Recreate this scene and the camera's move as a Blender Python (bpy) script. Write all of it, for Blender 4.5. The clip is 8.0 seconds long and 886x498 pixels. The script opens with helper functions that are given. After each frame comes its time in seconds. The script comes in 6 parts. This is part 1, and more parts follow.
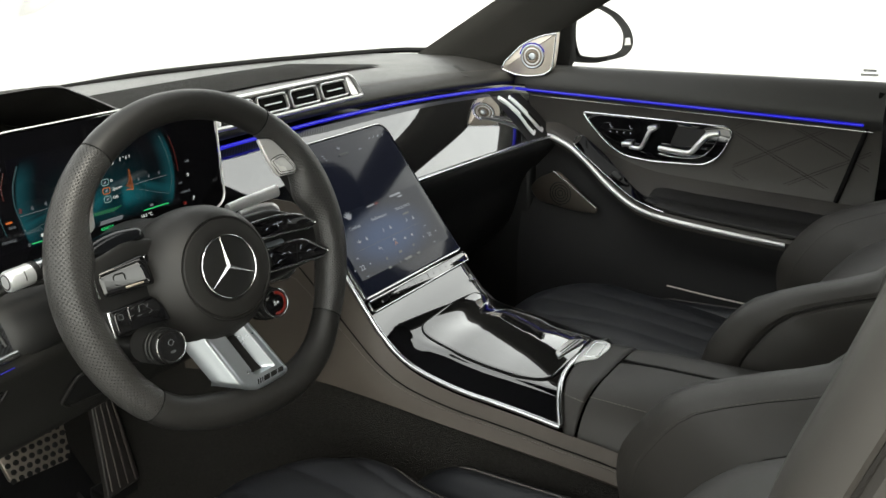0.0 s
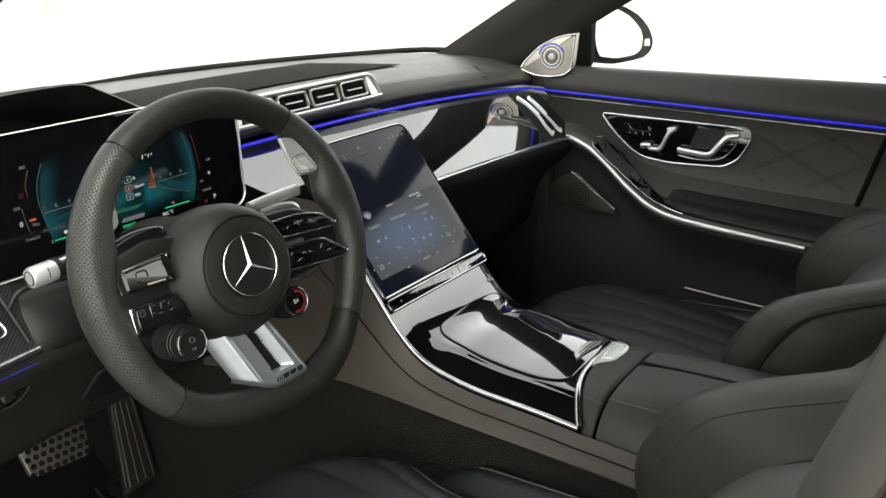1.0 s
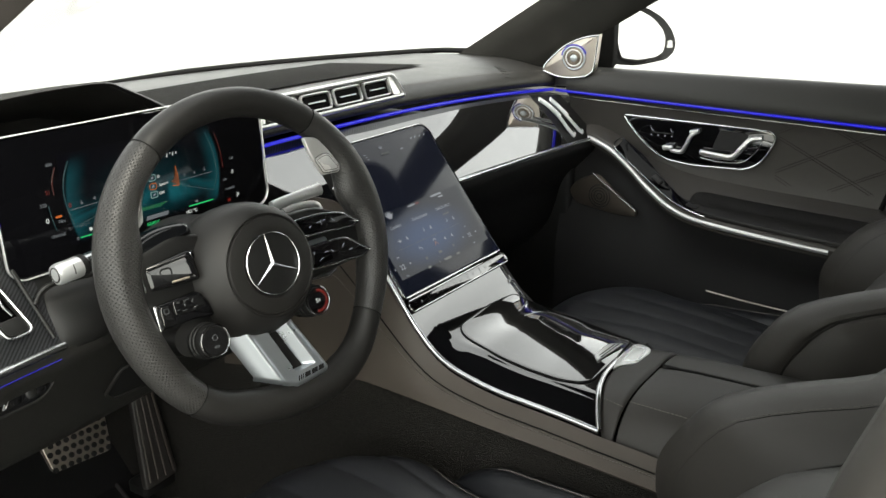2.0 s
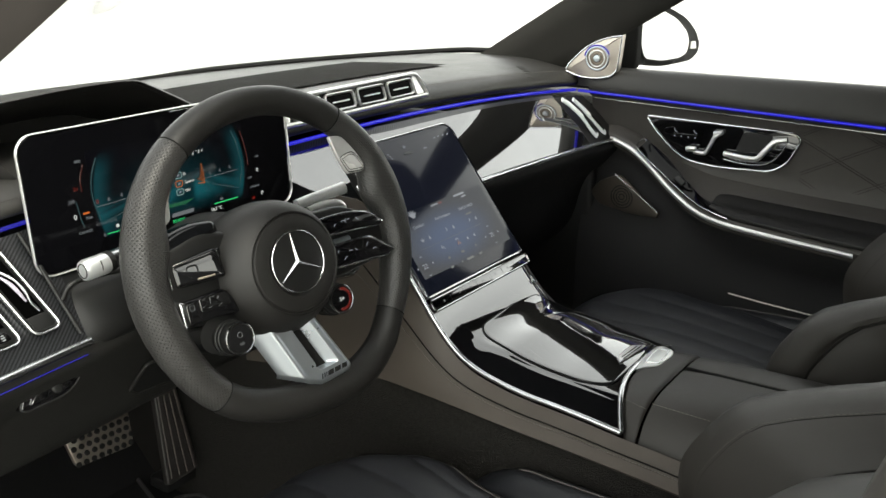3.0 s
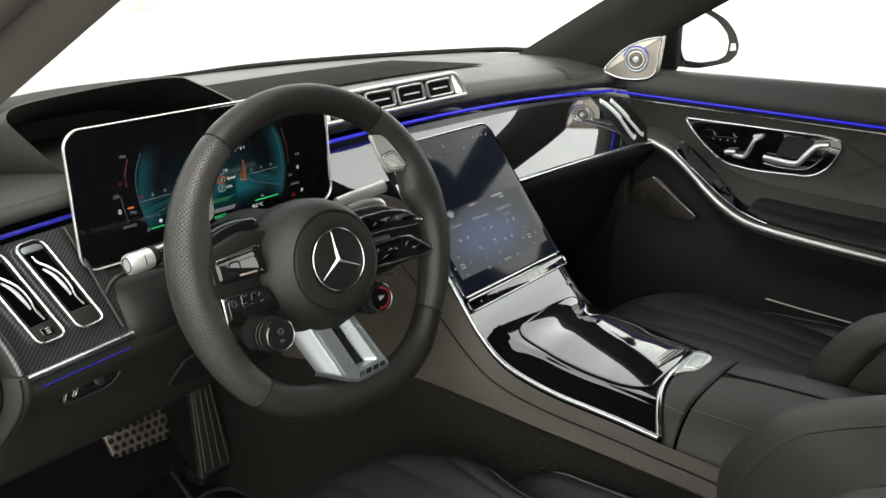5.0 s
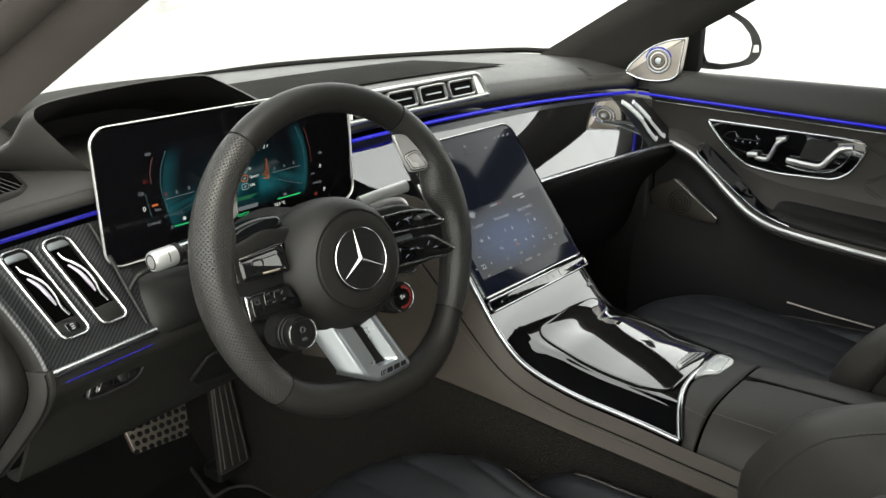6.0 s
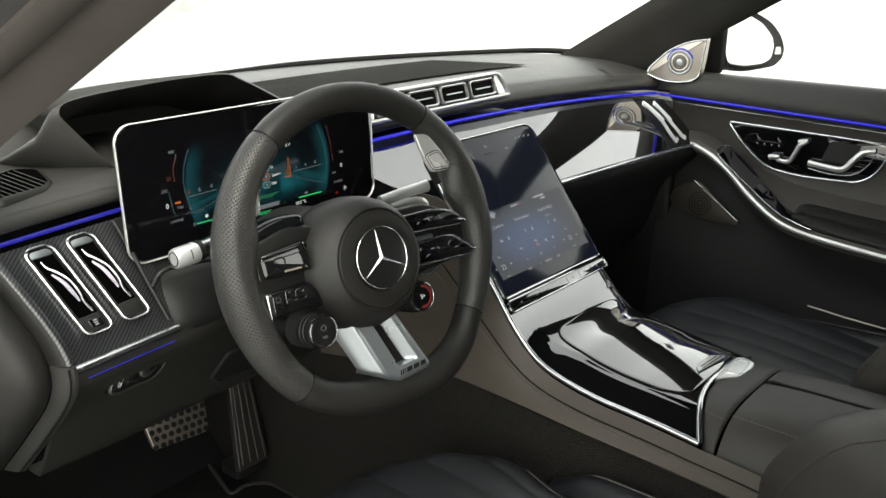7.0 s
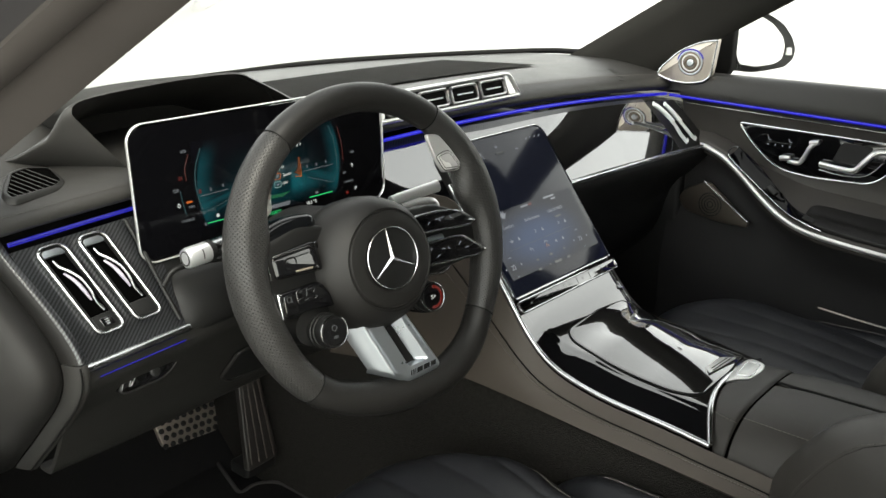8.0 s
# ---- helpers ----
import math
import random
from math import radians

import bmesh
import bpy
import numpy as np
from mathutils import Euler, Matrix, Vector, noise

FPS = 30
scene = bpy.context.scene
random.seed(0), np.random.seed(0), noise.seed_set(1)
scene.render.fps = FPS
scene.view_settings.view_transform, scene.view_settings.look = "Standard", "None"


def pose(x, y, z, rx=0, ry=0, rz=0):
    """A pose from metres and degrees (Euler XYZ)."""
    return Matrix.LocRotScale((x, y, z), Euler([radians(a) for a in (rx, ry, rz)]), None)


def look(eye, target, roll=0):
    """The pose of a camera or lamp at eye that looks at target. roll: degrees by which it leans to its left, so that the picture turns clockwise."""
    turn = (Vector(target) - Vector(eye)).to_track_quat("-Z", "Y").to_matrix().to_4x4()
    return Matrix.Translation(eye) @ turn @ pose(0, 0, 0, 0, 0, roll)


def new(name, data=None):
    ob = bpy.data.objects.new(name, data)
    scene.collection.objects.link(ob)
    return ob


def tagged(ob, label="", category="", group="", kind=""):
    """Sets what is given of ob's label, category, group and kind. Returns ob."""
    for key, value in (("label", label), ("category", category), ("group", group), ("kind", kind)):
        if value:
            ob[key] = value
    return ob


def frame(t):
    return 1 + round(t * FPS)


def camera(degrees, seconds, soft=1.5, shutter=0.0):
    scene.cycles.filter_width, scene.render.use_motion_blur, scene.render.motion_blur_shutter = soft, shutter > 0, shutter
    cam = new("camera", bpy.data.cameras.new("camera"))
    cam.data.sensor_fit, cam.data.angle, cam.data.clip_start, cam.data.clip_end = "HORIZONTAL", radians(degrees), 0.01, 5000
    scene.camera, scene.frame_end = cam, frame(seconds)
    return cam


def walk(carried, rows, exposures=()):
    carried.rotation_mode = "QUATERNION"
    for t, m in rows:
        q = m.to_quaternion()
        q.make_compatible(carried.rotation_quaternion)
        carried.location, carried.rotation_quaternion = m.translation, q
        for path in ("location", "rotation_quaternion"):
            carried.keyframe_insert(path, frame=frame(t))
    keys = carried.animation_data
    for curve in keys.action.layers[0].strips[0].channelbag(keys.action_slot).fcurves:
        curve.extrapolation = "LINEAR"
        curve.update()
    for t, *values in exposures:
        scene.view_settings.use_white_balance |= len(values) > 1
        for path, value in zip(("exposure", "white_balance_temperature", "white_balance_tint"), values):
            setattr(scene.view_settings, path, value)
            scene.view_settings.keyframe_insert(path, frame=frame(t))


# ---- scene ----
cam = camera(51.7, 8.0)
PATH = [
    (0, (-1.049, -0.72, 1.235), (0.538, 0.316, 0.596), -1.6),
    (0.5, (-1.051, -0.718, 1.235), (0.528, 0.331, 0.597), -1.5),
    (1, (-1.053, -0.715, 1.236), (0.516, 0.347, 0.597), -1.4),
    (1.5, (-1.054, -0.713, 1.236), (0.505, 0.365, 0.598), -1.3),
    (3, (-1.061, -0.704, 1.237), (0.465, 0.42, 0.599), -1.0),
    (3.5, (-1.062, -0.701, 1.237), (0.453, 0.437, 0.599), -0.9),
    (4, (-1.064, -0.699, 1.237), (0.441, 0.452, 0.599), -0.8),
    (4.5, (-1.066, -0.695, 1.238), (0.432, 0.465, 0.599), -0.7),
    (6, (-1.072, -0.687, 1.238), (0.394, 0.514, 0.599), -0.4),
    (6.5, (-1.074, -0.685, 1.238), (0.382, 0.529, 0.599), -0.3),
    (7, (-1.076, -0.683, 1.238), (0.368, 0.545, 0.599), -0.2),
    (7.5, (-1.077, -0.68, 1.239), (0.36, 0.554, 0.599), -0.1),
    (8, (-1.078, -0.679, 1.239), (0.355, 0.56, 0.599), -0.1),
]
walk(cam, [(t, look(eye, target, roll)) for t, eye, target, roll in PATH], [(0.0, 2.58, 7200, 3), (8.0, 2.58, 7200, 3)])

# ---- world and light ----
SUN_UP, SUN_AROUND = radians(52), radians(-150)
world = bpy.data.worlds.new("sky")
scene.world = world
world.use_nodes = True
wn = world.node_tree
sky = wn.nodes.new("ShaderNodeTexSky")
sky.sky_type, sky.sun_disc = "NISHITA", False
sky.sun_elevation, sky.sun_rotation = SUN_UP, SUN_AROUND
sky.dust_density, sky.air_density = 1.0, 1.0
pale = wn.nodes.new("ShaderNodeHueSaturation")
pale.inputs["Saturation"].default_value = 0.2
wn.links.new(sky.outputs["Color"], pale.inputs["Color"])
wn.links.new(pale.outputs["Color"], wn.nodes["Background"].inputs["Color"])
wn.nodes["Background"].inputs["Strength"].default_value = 0.15
sun = new("sun", bpy.data.lights.new("sun", "SUN"))
sun.data.energy, sun.data.angle, sun.data.color = 0.5, radians(25), (1.0, 0.96, 0.9)
sun.matrix_world = look((0, 0, 6), Vector((0, 0, 6)) - Vector((math.sin(SUN_AROUND) * math.cos(SUN_UP), math.cos(SUN_AROUND) * math.cos(SUN_UP), math.sin(SUN_UP))))


# ---- materials ----
def material(name, color, rough=0.5, metal=0.0, coat=0.0, grain=0.0, grain_scale=900.0, relief=0.0, blotch=0.15, blotch_scale=14.0, rough_var=0.08, spec=0.5, kind="noise"):
    m = bpy.data.materials.new(name)
    m.use_nodes = True
    t = m.node_tree
    b = t.nodes["Principled BSDF"]
    b.inputs["Metallic"].default_value = metal
    b.inputs["Specular IOR Level"].default_value = spec
    b.inputs["Coat Weight"].default_value = coat
    b.inputs["Coat Roughness"].default_value = 0.03
    co = t.nodes.new("ShaderNodeTexCoord")
    big = t.nodes.new("ShaderNodeTexNoise")
    big.inputs["Scale"].default_value, big.inputs["Detail"].default_value = blotch_scale, 4.0
    t.links.new(co.outputs["Object"], big.inputs["Vector"])
    ramp = t.nodes.new("ShaderNodeMix")
    ramp.data_type = "RGBA"
    ramp.inputs["A"].default_value = (*[c * (1 - blotch) for c in color], 1)
    ramp.inputs["B"].default_value = (*[min(1.0, c * (1 + blotch)) for c in color], 1)
    t.links.new(big.outputs["Fac"], ramp.inputs["Factor"])
    t.links.new(ramp.outputs["Result"], b.inputs["Base Color"])
    rr = t.nodes.new("ShaderNodeMapRange")
    rr.inputs["To Min"].default_value, rr.inputs["To Max"].default_value = max(0.0, rough - rough_var), rough + rough_var
    t.links.new(big.outputs["Fac"], rr.inputs["Value"])
    t.links.new(rr.outputs["Result"], b.inputs["Roughness"])
    if relief:
        if kind == "cells":
            fine = t.nodes.new("ShaderNodeTexVoronoi")
            fine.feature = "DISTANCE_TO_EDGE"
            out = fine.outputs["Distance"]
        else:
            fine = t.nodes.new("ShaderNodeTexNoise")
            fine.inputs["Detail"].default_value = 3.0
            out = fine.outputs["Fac"]
        fine.inputs["Scale"].default_value = grain_scale
        t.links.new(co.outputs["Object"], fine.inputs["Vector"])
        bump = t.nodes.new("ShaderNodeBump")
        bump.inputs["Strength"].default_value, bump.inputs["Distance"].default_value = relief, grain
        t.links.new(out, bump.inputs["Height"])
        t.links.new(bump.outputs["Normal"], b.inputs["Normal"])
    return m


def glow(name, color, strength):
    m = bpy.data.materials.new(name)
    m.use_nodes = True
    b = m.node_tree.nodes["Principled BSDF"]
    b.inputs["Base Color"].default_value = (0.01, 0.01, 0.01, 1)
    b.inputs["Emission Color"].default_value = (*color, 1)
    b.inputs["Emission Strength"].default_value = strength * 0.27
    b.inputs["Roughness"].default_value = 0.25
    return m


def perforated():
    """Leather with rows of small punched holes."""
    m = material("perforated_leather", (0.0225, 0.0215, 0.0207), 0.44, spec=0.42, grain=0.0004, relief=0.25, grain_scale=1500)
    t = m.node_tree
    b = t.nodes["Principled BSDF"]
    uv = t.nodes.new("ShaderNodeUVMap")
    dots = t.nodes.new("ShaderNodeVectorMath")
    dots.operation = "FRACTION"
    t.links.new(uv.outputs["UV"], dots.inputs[0])
    away = t.nodes.new("ShaderNodeVectorMath")
    away.operation = "DISTANCE"
    away.inputs[1].default_value = (0.5, 0.5, 0.0)
    t.links.new(dots.outputs["Vector"], away.inputs[0])
    hole = t.nodes.new("ShaderNodeMapRange")
    hole.interpolation_type = "SMOOTHSTEP"
    hole.inputs["From Min"].default_value, hole.inputs["From Max"].default_value = 0.15, 0.31
    t.links.new(away.outputs["Value"], hole.inputs["Value"])
    old = b.inputs["Base Color"].links[0].from_socket
    mix = t.nodes.new("ShaderNodeMix")
    mix.data_type = "RGBA"
    mix.inputs["A"].default_value = (0.004, 0.004, 0.004, 1)
    t.links.new(old, mix.inputs["B"])
    t.links.new(hole.outputs["Result"], mix.inputs["Factor"])
    t.links.new(mix.outputs["Result"], b.inputs["Base Color"])
    bump = t.nodes.new("ShaderNodeBump")
    bump.inputs["Strength"].default_value, bump.inputs["Distance"].default_value = 1.0, 0.0022
    t.links.new(hole.outputs["Result"], bump.inputs["Height"])
    t.links.new(b.inputs["Normal"].links[0].from_socket, bump.inputs["Normal"])
    t.links.new(bump.outputs["Normal"], b.inputs["Normal"])
    return m


def carbon():
    """Twill-woven carbon fibre under clear lacquer."""
    m = material("carbon_fibre", (0.02, 0.02, 0.021), 0.34, coat=0.3, blotch=0.05)
    t = m.node_tree
    b = t.nodes["Principled BSDF"]
    co = t.nodes.new("ShaderNodeTexCoord")
    def calc(op, a, b, c=None):
        n = t.nodes.new("ShaderNodeMath")
        n.operation = op
        for i, q in enumerate((a, b, c)):
            if q is None:
                continue
            if isinstance(q, (int, float)):
                n.inputs[i].default_value = q
            else:
                t.links.new(q, n.inputs[i])
        return n.outputs["Value"]

    sep = t.nodes.new("ShaderNodeSeparateXYZ")
    t.links.new(co.outputs["Object"], sep.inputs["Vector"])
    tow = 0.0014
    across = calc("DIVIDE", sep.outputs["X"], tow)
    along = calc("DIVIDE", calc("ADD", sep.outputs["Z"], calc("MULTIPLY", sep.outputs["Y"], 0.4)), tow)
    # Which tow lies on top follows the twill's diagonal; each tow is rounded across its width.
    twill = calc("FRACT", calc("DIVIDE", calc("SUBTRACT", calc("FLOOR", across, 0), calc("FLOOR", along, 0)), 4.0), 0)
    over = calc("LESS_THAN", twill, 0.5)
    bend = calc("PINGPONG", across, 0.5)
    bend2 = calc("PINGPONG", along, 0.5)
    lit = calc("MULTIPLY", over, calc("ADD", 0.55, bend))
    dim = calc("MULTIPLY", calc("SUBTRACT", 1.0, over), calc("MULTIPLY", bend2, 0.35))
    weave = calc("MINIMUM", calc("ADD", lit, dim), 1.0)
    mix = t.nodes.new("ShaderNodeMix")
    mix.data_type = "RGBA"
    mix.inputs["A"].default_value, mix.inputs["B"].default_value = (0.003, 0.003, 0.0035, 1), (0.044, 0.046, 0.050, 1)
    t.links.new(weave, mix.inputs["Factor"])
    t.links.new(mix.outputs["Result"], b.inputs["Base Color"])
    b.inputs["Metallic"].default_value = 0.3
    return m


def window_glass(name, tint=0.95):
    m = bpy.data.materials.new(name)
    m.use_nodes = True
    t = m.node_tree
    t.nodes.remove(t.nodes["Principled BSDF"])
    clear = t.nodes.new("ShaderNodeBsdfTransparent")
    clear.inputs["Color"].default_value = (tint, tint, tint, 1)
    gloss = t.nodes.new("ShaderNodeBsdfGlossy")
    gloss.inputs["Roughness"].default_value = 0.01
    fr = t.nodes.new("ShaderNodeFresnel")
    fr.inputs["IOR"].default_value = 1.4
    mix = t.nodes.new("ShaderNodeMixShader")
    t.links.new(fr.outputs["Fac"], mix.inputs["Fac"])
    t.links.new(clear.outputs["BSDF"], mix.inputs[1])
    t.links.new(gloss.outputs["BSDF"], mix.inputs[2])
    t.links.new(mix.outputs["Shader"], t.nodes["Material Output"].inputs["Surface"])
    return m


def picture_glow():
    """The lit background of the instrument display: a dim teal road scene, brighter towards the middle."""
    m = bpy.data.materials.new("display_background")
    m.use_nodes = True
    t = m.node_tree
    b = t.nodes["Principled BSDF"]
    b.inputs["Base Color"].default_value = (0.002, 0.002, 0.003, 1)
    b.inputs["Roughness"].default_value = 0.08
    uv = t.nodes.new("ShaderNodeUVMap")
    sep = t.nodes.new("ShaderNodeSeparateXYZ")
    t.links.new(uv.outputs["UV"], sep.inputs["Vector"])
    def calc(op, a, b):
        n = t.nodes.new("ShaderNodeMath")
        n.operation = op
        for i, q in enumerate((a, b)):
            if isinstance(q, (int, float)):
                n.inputs[i].default_value = q
            else:
                t.links.new(q, n.inputs[i])
        return n.outputs["Value"]

    def step(q, lo, hi):
        n = t.nodes.new("ShaderNodeMapRange")
        n.interpolation_type = "SMOOTHSTEP"
        n.inputs["From Min"].default_value, n.inputs["From Max"].default_value = lo, hi
        t.links.new(q, n.inputs["Value"])
        return n.outputs["Result"]

    side = calc("MULTIPLY", calc("ABSOLUTE", calc("SUBTRACT", sep.outputs["X"], 0.5), 0), 2.0)
    bow = calc("ADD", side, calc("MULTIPLY", calc("POWER", calc("SUBTRACT", sep.outputs["Y"], 0.45), 2.0), 0.45))
    inside = calc("SUBTRACT", 1.0, step(bow, 0.955, 0.985))
    rimlight = calc("MULTIPLY", step(bow, 0.72, 1.0), 0.55)
    # The road: streaks that run to a vanishing point, brightest low down.
    away = calc("DIVIDE", calc("SUBTRACT", sep.outputs["X"], 0.62), calc("ADD", calc("ABSOLUTE", calc("SUBTRACT", 0.47, sep.outputs["Y"]), 0), 0.06))
    streak = t.nodes.new("ShaderNodeTexNoise")
    streak.noise_dimensions = "1D"
    streak.inputs["Scale"].default_value, streak.inputs["Detail"].default_value = 1.6, 4.0
    t.links.new(away, streak.inputs["W"])
    low = calc("MULTIPLY", step(sep.outputs["Y"], 0.10, 0.26), calc("SUBTRACT", 1.0, step(sep.outputs["Y"], 0.30, 0.50)))
    road = calc("MULTIPLY", low, calc("MULTIPLY", step(streak.outputs["Fac"], 0.32, 0.70), calc("SUBTRACT", 1.25, side)))
    haze = calc("MULTIPLY", calc("SUBTRACT", 1.0, step(side, 0.05, 0.85)), calc("MULTIPLY", calc("SUBTRACT", 1.0, step(sep.outputs["Y"], 0.35, 0.95)), 0.22))
    top = calc("SUBTRACT", 1.0, step(sep.outputs["Y"], 0.72, 1.0))
    total = calc("MULTIPLY", calc("MULTIPLY", calc("ADD", calc("ADD", rimlight, haze), road), inside), calc("MULTIPLY", top, step(sep.outputs["Y"], 0.0, 0.12)))
    b.inputs["Emission Color"].default_value = (0.01, 0.20, 0.26, 1)
    t.links.new(calc("MULTIPLY", total, 0.064), b.inputs["Emission Strength"])
    return m


LEATHER = material("leather", (0.0225, 0.0218, 0.0208), 0.50, spec=0.32, grain=0.0004, grain_scale=1400, relief=0.35, kind="cells")
BROWN = material("brown_grey_leather", (0.054, 0.045, 0.0375), 0.5, spec=0.32, grain=0.0004, grain_scale=1400, relief=0.3, kind="cells")
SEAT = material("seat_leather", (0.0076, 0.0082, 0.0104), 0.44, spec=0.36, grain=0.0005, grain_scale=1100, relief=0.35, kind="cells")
PERF = perforated()
STITCH = material("thread", (0.10, 0.09, 0.08), 0.7)
SEAM = material("dull_thread", (0.060, 0.053, 0.048), 0.7)
PIANO = material("black_lacquer", (0.004, 0.004, 0.0045), 0.04, coat=1.0, blotch=0.02, rough_var=0.01)
TRIM = material("polished_trim_lacquer", (0.004, 0.004, 0.0045), 0.04, coat=1.0, blotch=0.02, rough_var=0.01)
for lacquer, gloss in ((PIANO, 1.82), (TRIM, 2.2)):
    lacquer.node_tree.nodes["Principled BSDF"].inputs["Coat IOR"].default_value = gloss
KEY = material("black_gloss_key", (0.004, 0.004, 0.0045), 0.06, spec=0.45, blotch=0.02, rough_var=0.02)
CARBON = carbon()
BRONZE = material("bronze_metal", (0.20, 0.17, 0.14), 0.35, 0.9)
CHROME = material("satin_chrome", (0.56, 0.57, 0.58), 0.24, 1.0, blotch=0.04, rough_var=0.05)
BRIGHT = material("polished_chrome", (0.66, 0.67, 0.68), 0.10, 1.0, blotch=0.02, rough_var=0.02)
ALU = material("brushed_aluminium", (0.44, 0.475, 0.51), 0.36, 1.0, grain=0.0002, relief=0.15, grain_scale=2500, blotch=0.06)
SILVER = material("satin_silver", (0.60, 0.60, 0.595), 0.32, 0.75, grain=0.0002, relief=0.1, grain_scale=2500, blotch=0.05)
PLASTIC = material("black_plastic", (0.007, 0.007, 0.007), 0.42, spec=0.3, grain=0.0002, grain_scale=2600, relief=0.3)
SOFT = material("dark_trim_plastic", (0.018, 0.0175, 0.018), 0.6, spec=0.22, grain=0.0003, grain_scale=2200, relief=0.35)
GLOVE = material("dark_glovebox_plastic", (0.0105, 0.0105, 0.0108), 0.55, spec=0.25, grain=0.0003, grain_scale=2200, relief=0.35)
# Black colour that stands for the shade inside vent recesses modelled shallow.
RECESS_SHADE = material("recess_shade", (0.0015, 0.0015, 0.0015), 1.0, spec=0.0)
VOID = material("matt_black", (0.006, 0.006, 0.006), 0.9, spec=0.1)
PALE = material("pale_brushed_metal", (0.46, 0.46, 0.45), 0.40, 0.8, grain=0.0002, relief=0.15, grain_scale=2500, blotch=0.08)
BLADE = material("pale_silver_lacquer", (0.74, 0.77, 0.77), 0.3, 0.2, blotch=0.04)
PADDLE = material("paddle_metal", (0.46, 0.455, 0.45), 0.32, 0.55, grain=0.0002, relief=0.15, grain_scale=2500, blotch=0.10)
PADDLE_GRIP = material("bright_grip_metal", (0.62, 0.61, 0.60), 0.28, 0.4, blotch=0.10)
LILAC = material("lilac_grey_satin", (0.47, 0.43, 0.52), 0.4, 0.3)
WARM = material("warm_satin_metal", (0.43, 0.39, 0.35), 0.36, 0.9, blotch=0.08)
PEDAL = material("worn_pedal_metal", (0.23, 0.20, 0.175), 0.42, 0.8, blotch=0.25, blotch_scale=60)
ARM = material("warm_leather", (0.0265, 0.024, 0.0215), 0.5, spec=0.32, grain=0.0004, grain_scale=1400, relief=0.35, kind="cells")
WHEEL = material("wheel_leather", (0.0088, 0.0083, 0.0079), 0.47, spec=0.30, grain=0.0004, grain_scale=1400, relief=0.35, kind="cells")
KNEE = material("padded_panel_leather", (0.0122, 0.0120, 0.0112), 0.55, spec=0.25, grain=0.0004, grain_scale=1400, relief=0.35, kind="cells")
PILLAR = material("pillar_cloth", (0.070, 0.062, 0.057), 0.9, grain=0.0006, grain_scale=1600, relief=0.4, spec=0.2)
DOORSKIN = material("dark_door_leather", (0.041, 0.0375, 0.034), 0.5, spec=0.32, grain=0.0004, grain_scale=1400, relief=0.3, kind="cells")
QUILT = material("quilt_thread", (0.027, 0.0240, 0.0215), 0.7, spec=0.15)
DEEP = material("deep_leather_seam", (0.012, 0.011, 0.010), 0.7, spec=0.15)
SUEDE = material("suede_cloth", (0.022, 0.021, 0.019), 0.95, grain=0.0006, grain_scale=1800, relief=0.5, spec=0.15)
CARPET = material("carpet", (0.0155, 0.0145, 0.0132), 0.95, blotch=0.75, blotch_scale=230, grain=0.004, grain_scale=520, relief=1.0, spec=0.1)
MAT = material("floor_mat_pile", (0.0068, 0.0067, 0.0069), 0.95, grain=0.002, grain_scale=1000, relief=0.8, spec=0.1)
RUBBER = material("rubber", (0.008, 0.008, 0.008), 0.8, spec=0.08)
PAINT = material("black_car_paint", (0.006, 0.006, 0.007), 0.15, coat=1.0, blotch=0.02)
GROUND = material("pale_ground", (0.36, 0.357, 0.350), 0.9, blotch=0.04, blotch_scale=0.3, grain=0.01, relief=0.2, grain_scale=30)
GLASSBLACK = material("screen_glass", (0.002, 0.002, 0.0025), 0.08, spec=0.12, blotch=0.02, rough_var=0.01)
BLUE = glow("blue_light_line", (0.010, 0.010, 0.9), 0.42)
BLUE_DIM = glow("blue_light_line_dim", (0.02, 0.02, 0.9), 0.24)
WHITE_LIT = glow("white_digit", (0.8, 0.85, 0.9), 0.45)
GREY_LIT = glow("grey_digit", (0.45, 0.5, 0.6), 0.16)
TEAL_LIT = glow("teal_line", (0.05, 0.36, 0.45), 0.075)
PALE_TEAL = glow("pale_teal_outline", (0.45, 0.75, 0.8), 0.24)
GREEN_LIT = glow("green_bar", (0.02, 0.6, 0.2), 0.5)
GREEN_DIM = glow("dim_green_bar", (0.02, 0.6, 0.28), 0.085)
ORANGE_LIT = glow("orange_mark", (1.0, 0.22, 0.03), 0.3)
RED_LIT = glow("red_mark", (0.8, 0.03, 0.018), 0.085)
RED_DIM = glow("dim_red_mark", (0.8, 0.03, 0.018), 0.035)
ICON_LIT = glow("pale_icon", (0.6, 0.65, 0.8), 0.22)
DIM_LIT = glow("dim_icon", (0.6, 0.65, 0.7), 0.06)
PICTURE = picture_glow()
PANE = window_glass("window_glass", 0.97)
TINTED = window_glass("tinted_window_glass", 0.30)
MIRROR = material("mirror_glass", (0.92, 0.93, 0.93), 0.015, 1.0, blotch=0.0, rough_var=0.005)


# ---- mesh tools ----
def part(name, bm, mat, parent=None, label="", flat=False):
    """Links a bmesh as one mesh object, under its parent where one is given."""
    bmesh.ops.recalc_face_normals(bm, faces=bm.faces)
    if not flat:
        for f in bm.faces:
            f.smooth = True
        for e in bm.edges:
            if len(e.link_faces) == 2 and e.calc_face_angle(0) > radians(38):
                e.smooth = False
    data = bpy.data.meshes.new(name)
    bm.to_mesh(data)
    bm.free()
    data.materials.append(mat)
    ob = new(name, data)
    if parent:
        under(ob, parent)
    if label:
        tagged(ob, label)
    return ob


